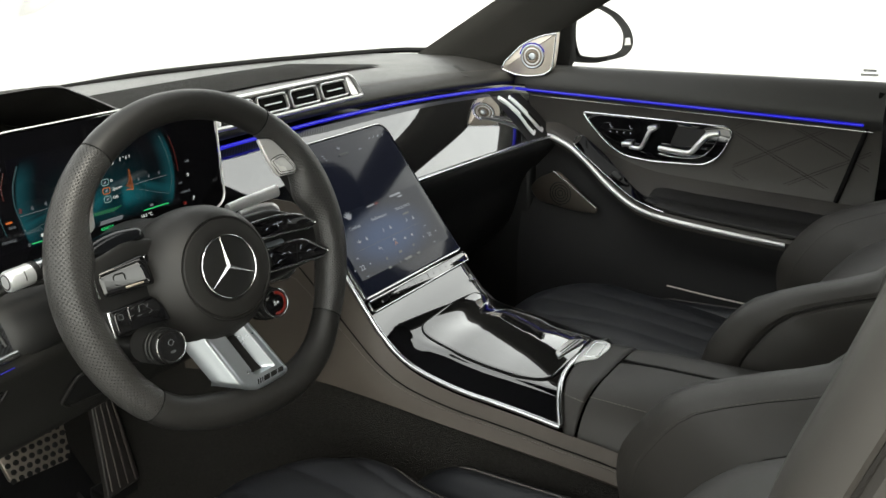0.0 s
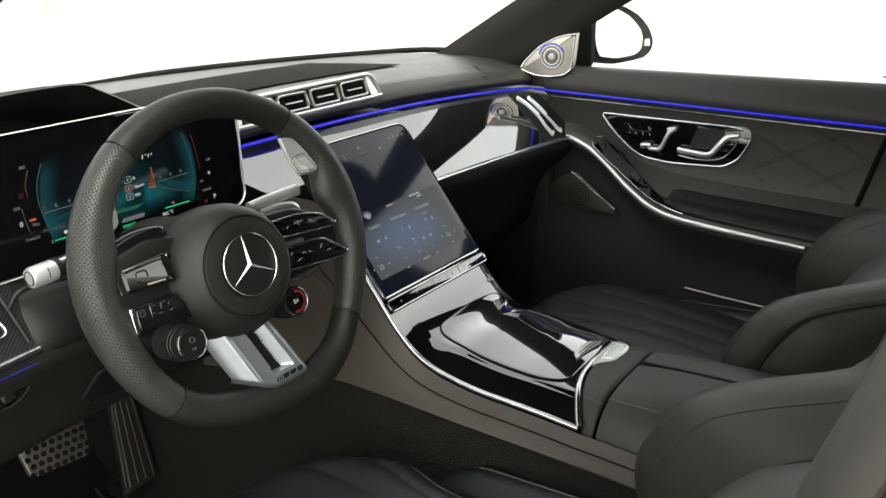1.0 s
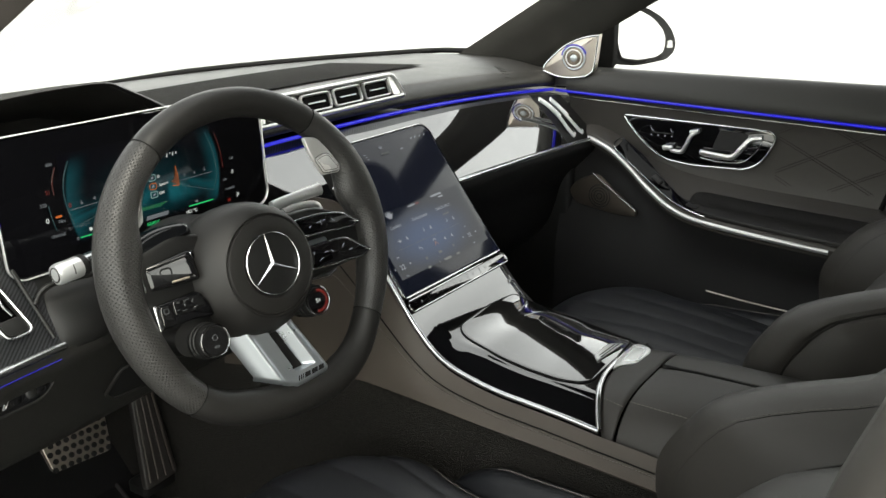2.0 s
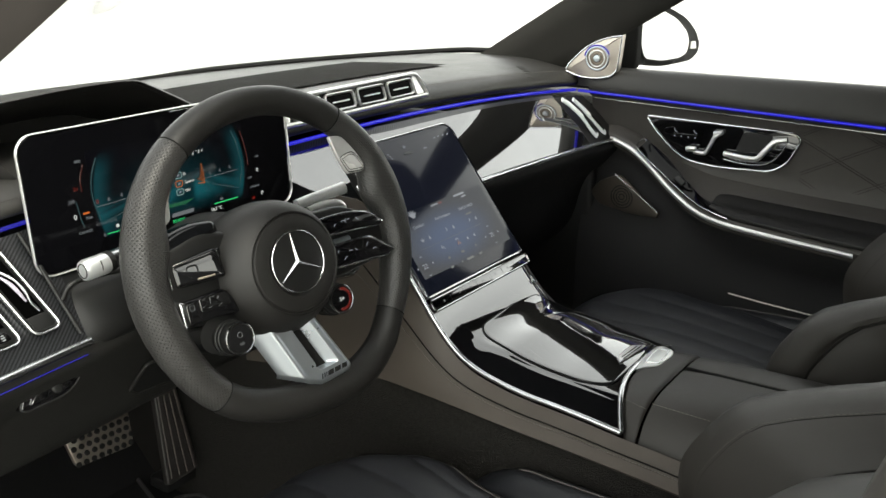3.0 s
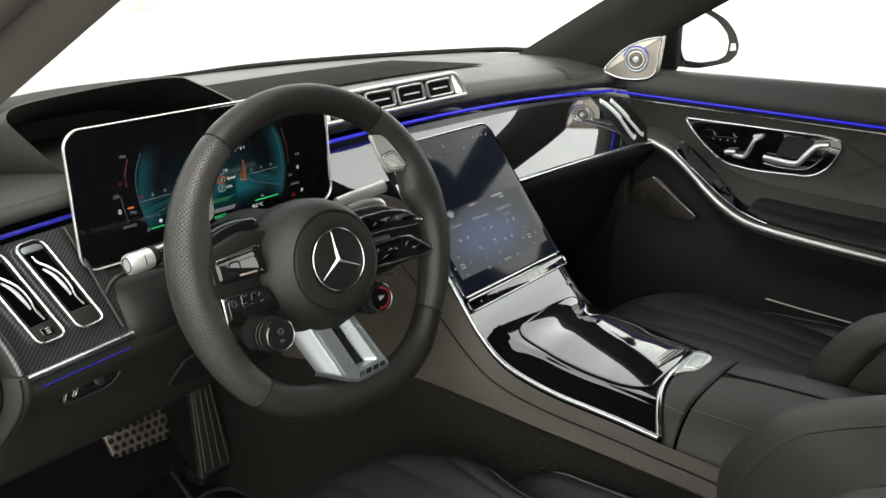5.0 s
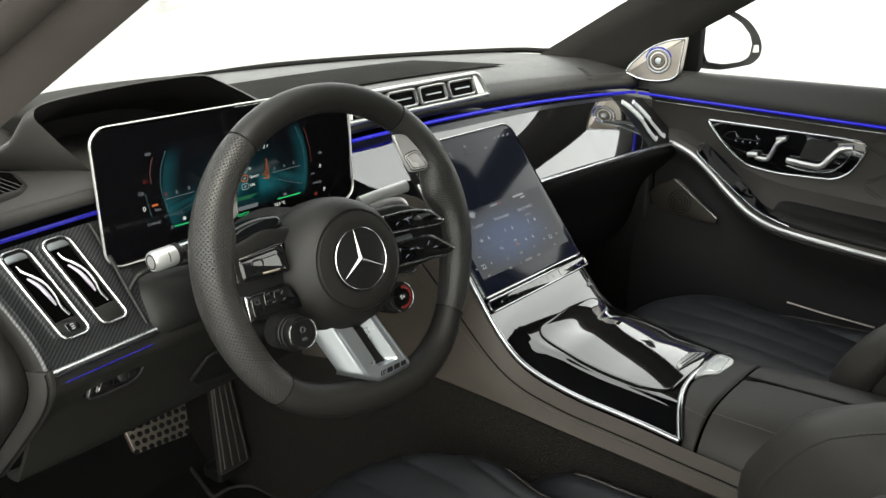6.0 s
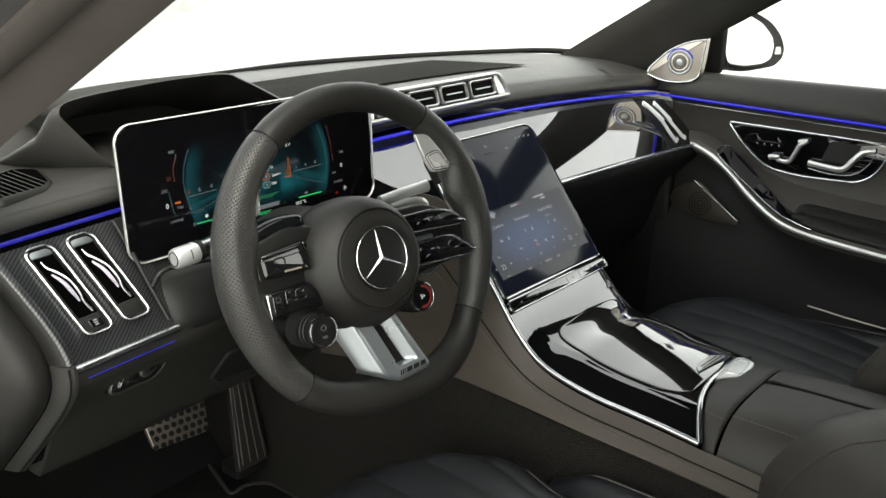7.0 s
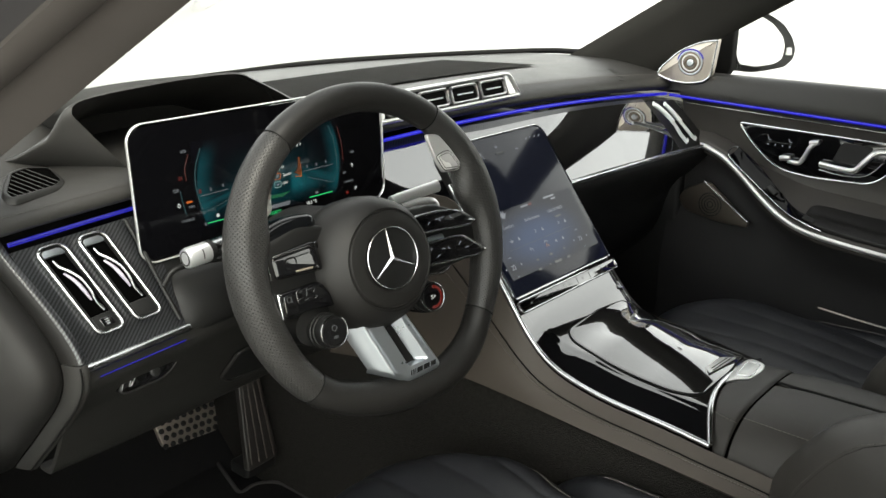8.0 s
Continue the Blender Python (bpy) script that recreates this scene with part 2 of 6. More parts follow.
def face_cabin(ob):
    """Turns a pane's faces towards the middle of the cabin."""
    me = ob.data
    mid = Vector((0, -0.3, 1.0))
    f = me.polygons[len(me.polygons) // 2]
    if f.normal.dot(mid - f.center) < 0:
        me.flip_normals()
    ob.visible_shadow = False


def under(ob, parent):
    ob.parent = parent
    if not parent.parent:
        ob.matrix_parent_inverse = parent.matrix_basis.inverted()


def thing(name, at, label, category, group="", kind=""):
    e = new(name)
    e.empty_display_size = 0.05
    e.location = at
    return tagged(e, label, category, group, kind)


def axes(o, u, v):
    """A frame at o with its first axis along u and its second near v."""
    u = Vector(u).normalized()
    w = u.cross(Vector(v)).normalized()
    v = w.cross(u)
    return Matrix(((u.x, v.x, w.x, o[0]), (u.y, v.y, w.y, o[1]), (u.z, v.z, w.z, o[2]), (0, 0, 0, 1)))


def spline(pts, n=8, closed=False):
    """A smooth line through the points, n steps from one to the next."""
    p = [Vector(q) for q in pts]
    k = len(p)
    out = []
    for i in range(k if closed else k - 1):
        a = p[(i - 1) % k] if closed or i else p[0] * 2 - p[1]
        b, c = p[i], p[(i + 1) % k]
        d = p[(i + 2) % k] if closed or i + 2 < k else p[-1] * 2 - p[-2]
        for j in range(n):
            t = j / n
            out.append(0.5 * (2 * b + (c - a) * t + (2 * a - 5 * b + 4 * c - d) * t * t + (3 * b - a - 3 * c + d) * t ** 3))
    if not closed:
        out.append(p[-1].copy())
    return out


def rrect(w, h, r, n=5, cx=0.0, cy=0.0):
    """A rounded rectangle's outline, anticlockwise; r may be four radii from the upper right on."""
    rs = r if isinstance(r, (tuple, list)) else (r, r, r, r)
    out = []
    for (sx, sy, a0), q in zip(((1, 1, 0), (-1, 1, 90), (-1, -1, 180), (1, -1, 270)), rs):
        for j in range(n + 1):
            a = radians(a0 + 90 * j / n)
            out.append(Vector((cx + sx * (w / 2 - q) + q * math.cos(a), cy + sy * (h / 2 - q) + q * math.sin(a), 0)))
    return out


def disc(r, n=32, cx=0.0, cy=0.0):
    return [Vector((cx + r * math.cos(2 * math.pi * i / n), cy + r * math.sin(2 * math.pi * i / n), 0)) for i in range(n)]


def inset(out, d):
    """The outline drawn in by d."""
    k = len(out)
    res = []
    for i in range(k):
        a, b, c = out[i - 1], out[i], out[(i + 1) % k]
        e1, e2 = (b - a), (c - b)
        if e1.length < 1e-9:
            e1 = e2
        if e2.length < 1e-9:
            e2 = e1
        n = Vector((-e1.y, e1.x, 0)).normalized() + Vector((-e2.y, e2.x, 0)).normalized()
        if n.length < 1e-6:
            n = Vector((-e1.y, e1.x, 0))
        n.normalize()
        res.append(b + n * d)
    return res


def rings(loops, closed=True, cap=(False, False), wrap=False):
    """A skin over loops of points; closed: each loop runs round; wrap: the last loop joins the first."""
    bm = bmesh.new()
    vs = [[bm.verts.new(p) for p in loop] for loop in loops]
    k, n = len(vs), len(vs[0])
    for i in range(k if wrap else k - 1):
        a, b = vs[i], vs[(i + 1) % k]
        for j in range(n if closed else n - 1):
            q = (a[j], a[(j + 1) % n], b[(j + 1) % n], b[j])
            bm.faces.new(q)
    if cap[0]:
        bm.faces.new(vs[0][::-1])
    if cap[1]:
        bm.faces.new(vs[-1])
    return bm


def slab(out, depth, bev, m, back=0.0):
    """A plate of the outline's shape with a rounded front edge, from w = back to w = back + depth."""
    steps = [(0, 0), (0, depth - bev)] + [(bev * (1 - math.cos(a)), depth - bev + bev * math.sin(a)) for a in (0.5, 1.0, math.pi / 2)]
    if bev <= 0:
        steps = [(0, 0), (0, depth)]
    loops = []
    for d, w in steps:
        o = inset(out, d) if d else out
        loops.append([m @ Vector((p.x, p.y, back + w)) for p in o])
    return rings(loops, cap=(True, True))


def section(rx, ry, n=12, power=2.0):
    res = []
    for i in range(n):
        a = 2 * math.pi * i / n
        c, s = math.cos(a), math.sin(a)
        res.append((rx * math.copysign(abs(c) ** (2 / power), c), ry * math.copysign(abs(s) ** (2 / power), s)))
    return res


def tube(pts, rx, ry=None, n=12, up=(0, 0, 1), closed=False, power=2.0, taper=None):
    """A bar swept along the points: rx across, ry along up."""
    ry = rx if ry is None else ry
    pts = [Vector(p) for p in pts]
    k = len(pts)
    loops = []
    for i, p in enumerate(pts):
        a = pts[i - 1] if closed or i else p
        b = pts[(i + 1) % k] if closed or i + 1 < k else p
        t = (b - a).normalized()
        side = t.cross(Vector(up)).normalized()
        top = side.cross(t)
        f = taper(i / max(1, k - 1)) if taper else 1.0
        loops.append([p + side * x * f + top * y * f for x, y in section(rx, ry, n, power)])
    return rings(loops, wrap=closed, cap=(not closed, not closed))


def sheet(fn, nu, nv, thick=0.0):
    """A surface fn(u, v) over the unit square, made thick where asked."""
    bm = rings([[fn(i / nu, j / nv) for j in range(nv + 1)] for i in range(nu + 1)], closed=False)
    if thick:
        bmesh.ops.recalc_face_normals(bm, faces=bm.faces)
        bmesh.ops.solidify(bm, geom=bm.faces[:], thickness=thick)
    return bm


def box(m, sx, sy, sz, bev=0.002):
    return slab(rrect(sx, sy, min(bev * 2, sx / 2.1, sy / 2.1), 3), sz, min(bev, sz / 2.2), m, -sz / 2)


def lettering(name, text, size, m, mat, parent, depth=0.0002):
    c = bpy.data.curves.new(name, "FONT")
    c.body, c.size, c.align_x, c.align_y, c.extrude = text, size, "CENTER", "CENTER", depth
    tmp = bpy.data.objects.new(name, c)
    scene.collection.objects.link(tmp)
    bpy.context.view_layer.update()
    data = bpy.data.meshes.new_from_object(tmp.evaluated_get(bpy.context.evaluated_depsgraph_get()))
    bpy.data.objects.remove(tmp)
    data.transform(m)
    data.materials.clear()
    data.materials.append(mat)
    ob = new(name, data)
    under(ob, parent)
    return ob


def stitches(name, pts, parent, out=(0, 0, 1), step=0.006, size=0.0007, mat=None):
    """A row of short threads along a line, as one part."""
    pts = [Vector(p) for p in pts]
    bm = bmesh.new()
    run, nxt = 0.0, 0.0
    for a, b in zip(pts, pts[1:]):
        d = b - a
        ln = d.length
        if ln < 1e-6:
            continue
        t = d / ln
        while nxt < run + ln:
            p = a + t * (nxt - run)
            s = t.cross(Vector(out)).normalized() * size
            o = Vector(out).normalized() * size
            e = t * step * 0.33
            vs = [bm.verts.new(q) for q in (p - e - s, p - e + s, p + e + s, p + e - s, p - e * 0.6 + o, p + e * 0.6 + o)]
            for f in ((0, 1, 4), (1, 2, 5, 4), (2, 3, 5), (3, 0, 4, 5)):
                bm.faces.new([vs[i] for i in f])
            nxt += step
        run += ln
    ob = part(name, bm, mat or STITCH, parent, flat=True)
    return ob


def smooth(a, b, t):
    t = max(0.0, min(1.0, (t - a) / (b - a)))
    return t * t * (3 - 2 * t)


def lerp_line(keys, t):
    """Smooth interpolation of (place, value) keys in rising order."""
    if t <= keys[0][0]:
        return keys[0][1]
    for i, ((a, p), (b, q)) in enumerate(zip(keys, keys[1:])):
        if t <= b:
            p0 = keys[i - 1][1] if i else p
            a0 = keys[i - 1][0] if i else a
            q1 = keys[i + 2][1] if i + 2 < len(keys) else q
            b1 = keys[i + 2][0] if i + 2 < len(keys) else b
            h = b - a
            m0 = (q - p0) / max(1e-6, b - a0) * h
            m1 = (q1 - p) / max(1e-6, b1 - a) * h
            s = (t - a) / h
            return (2 * s ** 3 - 3 * s * s + 1) * p + (s ** 3 - 2 * s * s + s) * m0 + (-2 * s ** 3 + 3 * s * s) * q + (s ** 3 - s * s) * m1
    return keys[-1][1]


def round_poly(pts, r, n=4):
    """A polygon's outline with its corners rounded; r: one radius or one a corner."""
    k = len(pts)
    out = []
    for i in range(k):
        a, b, c = (Vector((*pts[j % k][:2], 0)) for j in (i - 1, i, i + 1))
        q = r[i] if isinstance(r, (tuple, list)) else r
        d1, d2 = (a - b), (c - b)
        q = min(q, d1.length * 0.45, d2.length * 0.45)
        p1, p2 = b + d1.normalized() * q, b + d2.normalized() * q
        for j in range(n + 1):
            t = j / n
            out.append(p1 * (1 - t) ** 2 + b * 2 * t * (1 - t) + p2 * t * t)
    area = sum(p.x * q.y - p.y * q.x for p, q in zip(out, out[1:] + out[:1]))
    return out if area > 0 else out[::-1]


def edge_ring(out, m, r, w=0.0, rz=None, n=8):
    """A rounded rim laid along an outline."""
    pts = [m @ Vector((p.x, p.y, w)) for p in out]
    keep = [p for i, p in enumerate(pts) if (p - pts[i - 1]).length > 1e-5]
    return tube(keep, r, rz or r, n, up=m.to_3x3() @ Vector((0, 0, 1)), closed=True)


def local(m, u, v, w=0.0):
    return m @ Vector((u, v, w))


# ---- outside and body ----
bm = sheet(lambda u, v: Vector((-400 + 800 * u, -400 + 800 * v, 0)), 8, 8)
ground = tagged(part("ground", bm, GROUND), "pale bright level ground round the car", "ground", kind="structure")


def windscreen_foot(x):
    return Vector((x, 0.88 - 0.45 * x * x, 0.98))


def header(u):
    """Front edge of the roof; its unseen middle bulge is added to darken the console's reflections."""
    return -0.08 + 0.28 * math.exp(-(((u - 0.5) * 1.24 + 0.07) / 0.19) ** 2) - 0.15 * (2 * u - 1) ** 10


body = thing("car_body", (0, 0, 0), "black car body shell round the cabin", "car body", kind="structure")
part("bonnet", sheet(lambda u, v: Vector(((u - 0.5) * 1.7, 0.93 - 0.45 * ((u - 0.5) * 1.6) ** 2 + v * 1.35, 0.925 - 0.19 * v - 0.12 * abs(2 * u - 1) ** 3)), 20, 12, 0.004), PAINT, body, "black glossy bonnet")
part("roof", sheet(lambda u, v: Vector(((u - 0.5) * 1.24, header(u) * (1 - v) - 2.10 * v, 1.36 + 0.03 * math.sin(math.pi * u) * min(1.0, 4 * v) + 0.04 * math.sin(math.pi * v))), 40, 14, 0.03), material("headlining_cloth", (0.012, 0.012, 0.012), 0.95, spec=0.1, grain=0.0005, relief=0.4, grain_scale=900), body, "dark cloth headlining")
part("rear_bulkhead", box(pose(0, -2.05, 0.75), 1.5, 0.06, 1.3, 0.01), SOFT, body)
part("rear_parcel_shelf", box(pose(0, -1.85, 0.93), 1.4, 0.4, 0.04, 0.01), SOFT, body)
part("rear_side", box(pose(0.78, -1.3, 0.68), 0.08, 1.5, 0.55, 0.02), SOFT, body)
part("rear_side", box(pose(-0.80, -1.55, 0.68), 0.08, 0.95, 0.55, 0.02), SOFT, body)
part("rear_bench", box(pose(0, -1.5, 0.45), 1.3, 0.6, 0.22, 0.05), SEAT, body)
part("sill", box(pose(-0.82, -0.35, 0.30), 0.13, 1.5, 0.16, 0.02), PAINT, body)
part("firewall", box(pose(0, 0.95, 0.62), 1.6, 0.04, 0.66, 0.01), VOID, body)
part("outer_side", box(pose(0.86, -0.5, 0.62), 0.04, 3.0, 0.62, 0.02), PAINT, body)
part("outer_side", box(pose(-0.86, 0.62, 0.62), 0.04, 0.7, 0.62, 0.02), PAINT, body)
# Open door out of view, added to cut the brightness from the left.
odoor = thing("door_2", (-0.88, 0.60, 0.3), "unseen open driver's door with dark leather lining, added to block light", "door", kind="structure")
om_ = Matrix.Translation((-0.88, 0.60, 0.66)) @ pose(0, 0, 0, 0, 0, -62)
part("door_skin", box(om_ @ pose(-0.02, -0.53, 0), 0.03, 1.06, 0.62, 0.01), PAINT, odoor)
part("door_lining", box(om_ @ pose(0.03, -0.53, 0), 0.06, 1.02, 0.58, 0.02), LEATHER, odoor)
# Rear panes out of view, added with a dark tint to block light.
for name, fn in (("window_2", lambda u, v: Vector((0.77 - 0.14 * v, -0.64 - 1.40 * u, 0.95 + 0.43 * v))), ("window_3", lambda u, v: Vector((-0.79 + 0.15 * v, -1.06 - 0.95 * u, 0.95 + 0.43 * v))), ("window_4", lambda u, v: Vector((-0.66 + 1.32 * u, -2.06 + 0.02 * v, 0.93 + 0.47 * v)))):
    tagged(part(name, sheet(fn, 6, 4, 0.004), TINTED), "unseen rear window, tinted dark to block light", "window", kind="structure")
floor = tagged(part("floor", sheet(lambda u, v: Vector((-0.76 + 1.52 * u, 1.0 - 3.0 * v, 0.27 + 0.22 * smooth(0.62, 0.95, 1.0 - 3.0 * v + 0.05) + 0.0015 * math.sin(60 * u) * math.sin(90 * v))), 30, 50, 0.01), MAT), "dark carpeted cabin floor", "floor", kind="structure")

glass = tagged(part("windscreen", sheet(lambda u, v: Vector(((u - 0.5) * (1.52 - 0.30 * v), (0.875 - 0.45 * ((u - 0.5) * 1.5) ** 2) * (1 - v) + v * (0.01 + header(u)), 0.985 + 0.378 * v)), 40, 10), PANE), "clear raked windscreen", "windscreen", kind="structure")
face_cabin(glass)
seal = thing("windscreen_trim", (0, 0.88, 0.97), "black rubber trim along the foot of the windscreen", "trim", kind="structure")
foot = [windscreen_foot(-0.78 + 1.56 * i / 40) + Vector((0, 0, 0.002 + 0.004 * smooth(0.05, 0.25, -0.78 + 1.56 * i / 40))) for i in range(41)]
part("rubber_strip", tube(foot + [Vector((0.770, 0.56, 0.990)), Vector((0.750, 0.50, 0.994)), Vector((0.730, 0.44, 0.998))], 0.010, 0.0065), RUBBER, seal)
part("wiper_blade", tube([windscreen_foot(0.60 + 0.2 * i / 10) + Vector((0.0, 0.05, 0.004)) for i in range(11)], 0.004, 0.003), RUBBER, seal)

# Pillars: lofted from the windscreen edge to the door opening.
def pillar(name, foot, head, offsets, mat, label, bend=0.0, n=16):
    foot, head = Vector(foot), Vector(head)
    loops = []
    for i in range(n + 1):
        t = i / n
        p = foot.lerp(head, t) + Vector((0, 0, bend * math.sin(math.pi * t)))
        loops.append([p + Vector(o) for o in offsets])
    return tagged(part(name, rings(loops, cap=(True, True)), mat), label, "pillar", kind="structure")


def left_pillar(name, cols, mat, label):
    """The near pillar, lofted along its length through lines given as (x, z at y = 0, fall per metre, push ahead)."""
    loops = []
    for i in range(33):
        y = 0.56 - 1.14 * i / 32
        loops.append([Vector((x, y + dy, z0 - fall * y)) for x, z0, fall, dy in cols])
    return tagged(part(name, rings(loops, cap=(True, True)), mat), label, "pillar", kind="structure")


left_pillar("pillar_left", ((-0.700, 1.1418, 0.471, 0.0), (-0.706, 1.1455, 0.461, -0.004), (-0.718, 1.1535, 0.442, -0.006), (-0.731, 1.1612, 0.432, -0.004), (-0.7345, 1.1632, 0.429, 0.001), (-0.736, 1.1640, 0.429, 0.009), (-0.738, 1.1645, 0.429, 0.009), (-0.740, 1.1648, 0.428, -0.002), (-0.746, 1.1650, 0.426, -0.010), (-0.757, 1.1660, 0.423, -0.016), (-0.768, 1.1672, 0.421, -0.012), (-0.775, 1.1686, 0.42, 0.0), (-0.772, 1.17, 0.42, 0.04), (-0.70, 1.148, 0.456, 0.05), (-0.694, 1.1415, 0.471, 0.02)), PILLAR, "cloth-covered windscreen pillar with a dark groove at the open driver's door")
left_pillar("pillar_seal", ((-0.774, 1.168, 0.42, 0.012), (-0.785, 1.176, 0.42, 0.006), (-0.82, 1.19, 0.42, 0.004), (-0.865, 1.21, 0.42, 0.010), (-0.865, 1.19, 0.42, 0.05), (-0.77, 1.16, 0.42, 0.06)), material("door_seal", (0.042, 0.039, 0.041), 0.8, grain=0.0004, relief=0.2), "dark rubber door seal and body edge along the windscreen pillar")
pillar("pillar_right", (0.722, 0.475, 0.956), (0.60, -0.37, 1.42), ((0, 0, 0), (0.004, -0.02, -0.006), (0.010, -0.07, -0.018), (0.016, -0.112, -0.028), (0.024, -0.124, -0.029), (0.05, -0.11, -0.02), (0.055, -0.05, 0.0), (0.030, 0.030, 0.012), (0.012, 0.055, 0.014), (0.004, 0.03, 0.010)), SUEDE, "dark cloth-covered windscreen pillar on the passenger side", 0.0)
pillar("pillar_rear_right", (0.745, -0.56, 0.45), (0.62, -0.72, 1.40), ((-0.02, 0.06, 0), (-0.02, -0.07, 0), (0.06, -0.07, 0), (0.06, 0.06, 0)), SOFT, "dark centre door pillar on the passenger side", 0.0)
pillar("pillar_rear_left", (-0.80, -0.98, 0.45), (-0.64, -1.05, 1.40), ((-0.05, 0.05, 0), (-0.05, -0.08, 0), (0.03, -0.08, 0), (0.03, 0.05, 0)), SOFT, "dark centre door pillar on the driver's side", 0.0)


# ---- dashboard ----
def yb(x):
    return 0.25 - 0.03 * x * x


def zb(x):
    return 0.963 - (0.068 if x > 0 else 0.036) * x * x


def yt(x):
    f = smooth(-0.30, -0.12, x)
    return (0.182 - 0.03 * x * x) * (1 - f) + (0.148 - 0.03 * x * x) * f


def zt(x):
    f = smooth(-0.30, -0.12, x)
    return (0.829 - 0.03 * x * x) * (1 - f) + (0.848 - 0.03 * x * x) * f


def dash_section(x, v):
    y, z = yb(x), zb(x)
    yw = windscreen_foot(x).y
    keys = [(0.0, (y + 0.012, z + 0.006)), (0.10, (y - 0.004, z + 0.012)), (0.18, (y - 0.006, z + 0.022)), (0.28, (y + 0.006, z + 0.034)), (0.40, (y + 0.035, z + 0.043)), (0.6, (y + 0.15, 0.5 * (z + 0.05) + 0.5 * 1.0)), (1.0, (yw, 0.983))]
    return lerp_line([(k, p[0]) for k, p in keys], v), lerp_line([(k, p[1]) for k, p in keys], v)


def dash_top(u, v):
    x = -0.715 + 1.455 * u
    return Vector((x, *dash_section(x, v)))


dash = thing("dashboard", (0, 0.5, 0.6), "dark leather dashboard with black lacquer and carbon trim", "dashboard")
part("upper_shell", sheet(dash_top, 64, 40, 0.004), LEATHER, dash, "dark grain leather dashboard top")
stitches("seam_thread", [Vector((x, *dash_section(x, 0.23))) + Vector((0, -0.001, 0.0005)) for x in [-0.70 + 0.24 * i / 30 for i in range(31)]], dash, (0, -0.7, 0.7), 0.005, 0.0004, ARM)
stitches("seam_thread", [Vector((x, *dash_section(x, 0.33))) + Vector((0, -0.0005, 0.001)) for x in [0.2 + 0.5 * i / 40 for i in range(41)]], dash, (0, -0.5, 1), 0.005, 0.0005)


def band(x0, x1, low, high, n=40):
    """A strip of the trim between two fractions of the way from the chrome edge to the light line."""
    def fn(u, v):
        x = x0 + (x1 - x0) * u
        if x0 < -0.6:
            x = (-0.668 - 0.033 * v) * (1 - u) + x1 * u
        a = low(x) if callable(low) else low
        b = high(x) if callable(high) else high
        f = a + (b - a) * v
        behind = 0.018 * smooth(-0.5, -0.4, x) * smooth(0.10, -0.06, x)
        return Vector((x, behind + yt(x) + (yb(x) - 0.004 - yt(x)) * f - bulge(x) * math.sin(math.pi * f), zt(x) + (zb(x) - 0.006 - zt(x)) * f))
    return sheet(fn, n, 10, 0.003)


def bulge(x):
    return 0.004 * smooth(-0.5, -0.3, x)


def carbon_low(x):
    return 0.93 - 0.03 * smooth(0.45, 0.05, x)


part("lacquer_panel", band(-0.30, 0.598, 0.03, carbon_low), TRIM, dash, "black lacquer trim panel")
part("lacquer_end", band(0.598, 0.715, 0.03, 0.93, 10), PLASTIC, dash)
part("carbon_band", band(-0.30, 0.60, carbon_low, 0.985), CARBON, dash, "carbon fibre strip under the light line")
part("carbon_panel", band(-0.668, -0.541, 0.03, 0.985), CARBON, dash, "carbon fibre trim panel")


def column_pod(u, v):
    x = -0.541 + 0.30 * u
    swell = 0.022 * math.sin(math.pi * min(1.0, u * 1.6 + 0.02)) ** 0.6 * math.sin(math.pi * min(1.0, v * 1.05)) ** 0.6 if u < 0.62 else 0.022 * math.sin(math.pi * min(1.0, v * 1.05)) ** 0.6 * 0.3
    return Vector((x, yt(x) + 0.55 * (yb(x) - 0.004 - yt(x)) * v - swell, zt(x) - 0.012 + (0.884 - zt(x) + 0.012) * v))


part("column_back", band(-0.541, -0.30, 0.3, 0.985), PLASTIC, dash)
part("column_panel", sheet(column_pod, 40, 24, 0.003), PLASTIC, dash, "dark padded panel round the steering column")
part("panel_edge", tube(spline([(-0.572, 0.226, 0.945), (-0.565, 0.209, 0.912), (-0.559, 0.191, 0.877), (-0.551, 0.169, 0.834)], 6), 0.0026, 0.0020, 12, up=(0, -0.9, 0.42)), PLASTIC, dash, "black edge of the carbon panel")
part("column_lip", tube(spline([(-0.557, 0.186, 0.872), (-0.549, 0.183, 0.885), (-0.535, 0.182, 0.889), (-0.510, 0.184, 0.887), (-0.468, 0.188, 0.881)], 6), 0.0030, 0.0026, 12, up=(0, -0.9, 0.42)), PLASTIC, dash, "black lip round the column panel")
part("light_line", tube([Vector((x, yb(x) - 0.003, zb(x))) for x in [-0.70 + 0.38 * i / 20 for i in range(21)]], 0.0024, 0.0024), BLUE_DIM, dash, "dimly glowing blue light line")
part("light_line", tube([Vector((x, yb(x) - 0.003, zb(x))) for x in [-0.32 + 1.02 * i / 50 for i in range(51)]], 0.003, 0.003), BLUE, dash, "glowing blue light line")
part("chrome_edge", tube([Vector((x, yt(x) - 0.002, zt(x))) for x in [-0.10 + 0.795 * i / 50 for i in range(51)]], 0.0042, 0.0036), CHROME, dash, "satin chrome trim edge")
part("chrome_edge", tube([Vector((x, yt(x) - 0.002, zt(x))) for x in [-0.672 + 0.132 * i / 10 for i in range(11)]], 0.006, 0.005), CHROME, dash, "satin chrome trim edge")
part("chrome_end", tube([(-0.672, yt(-0.672) - 0.003, zt(-0.672) + 0.012), (-0.674, yt(-0.672) - 0.004, zt(-0.672) + 0.002), (-0.676, yt(-0.672) - 0.002, zt(-0.672) - 0.008)], 0.0045), BRIGHT, dash)
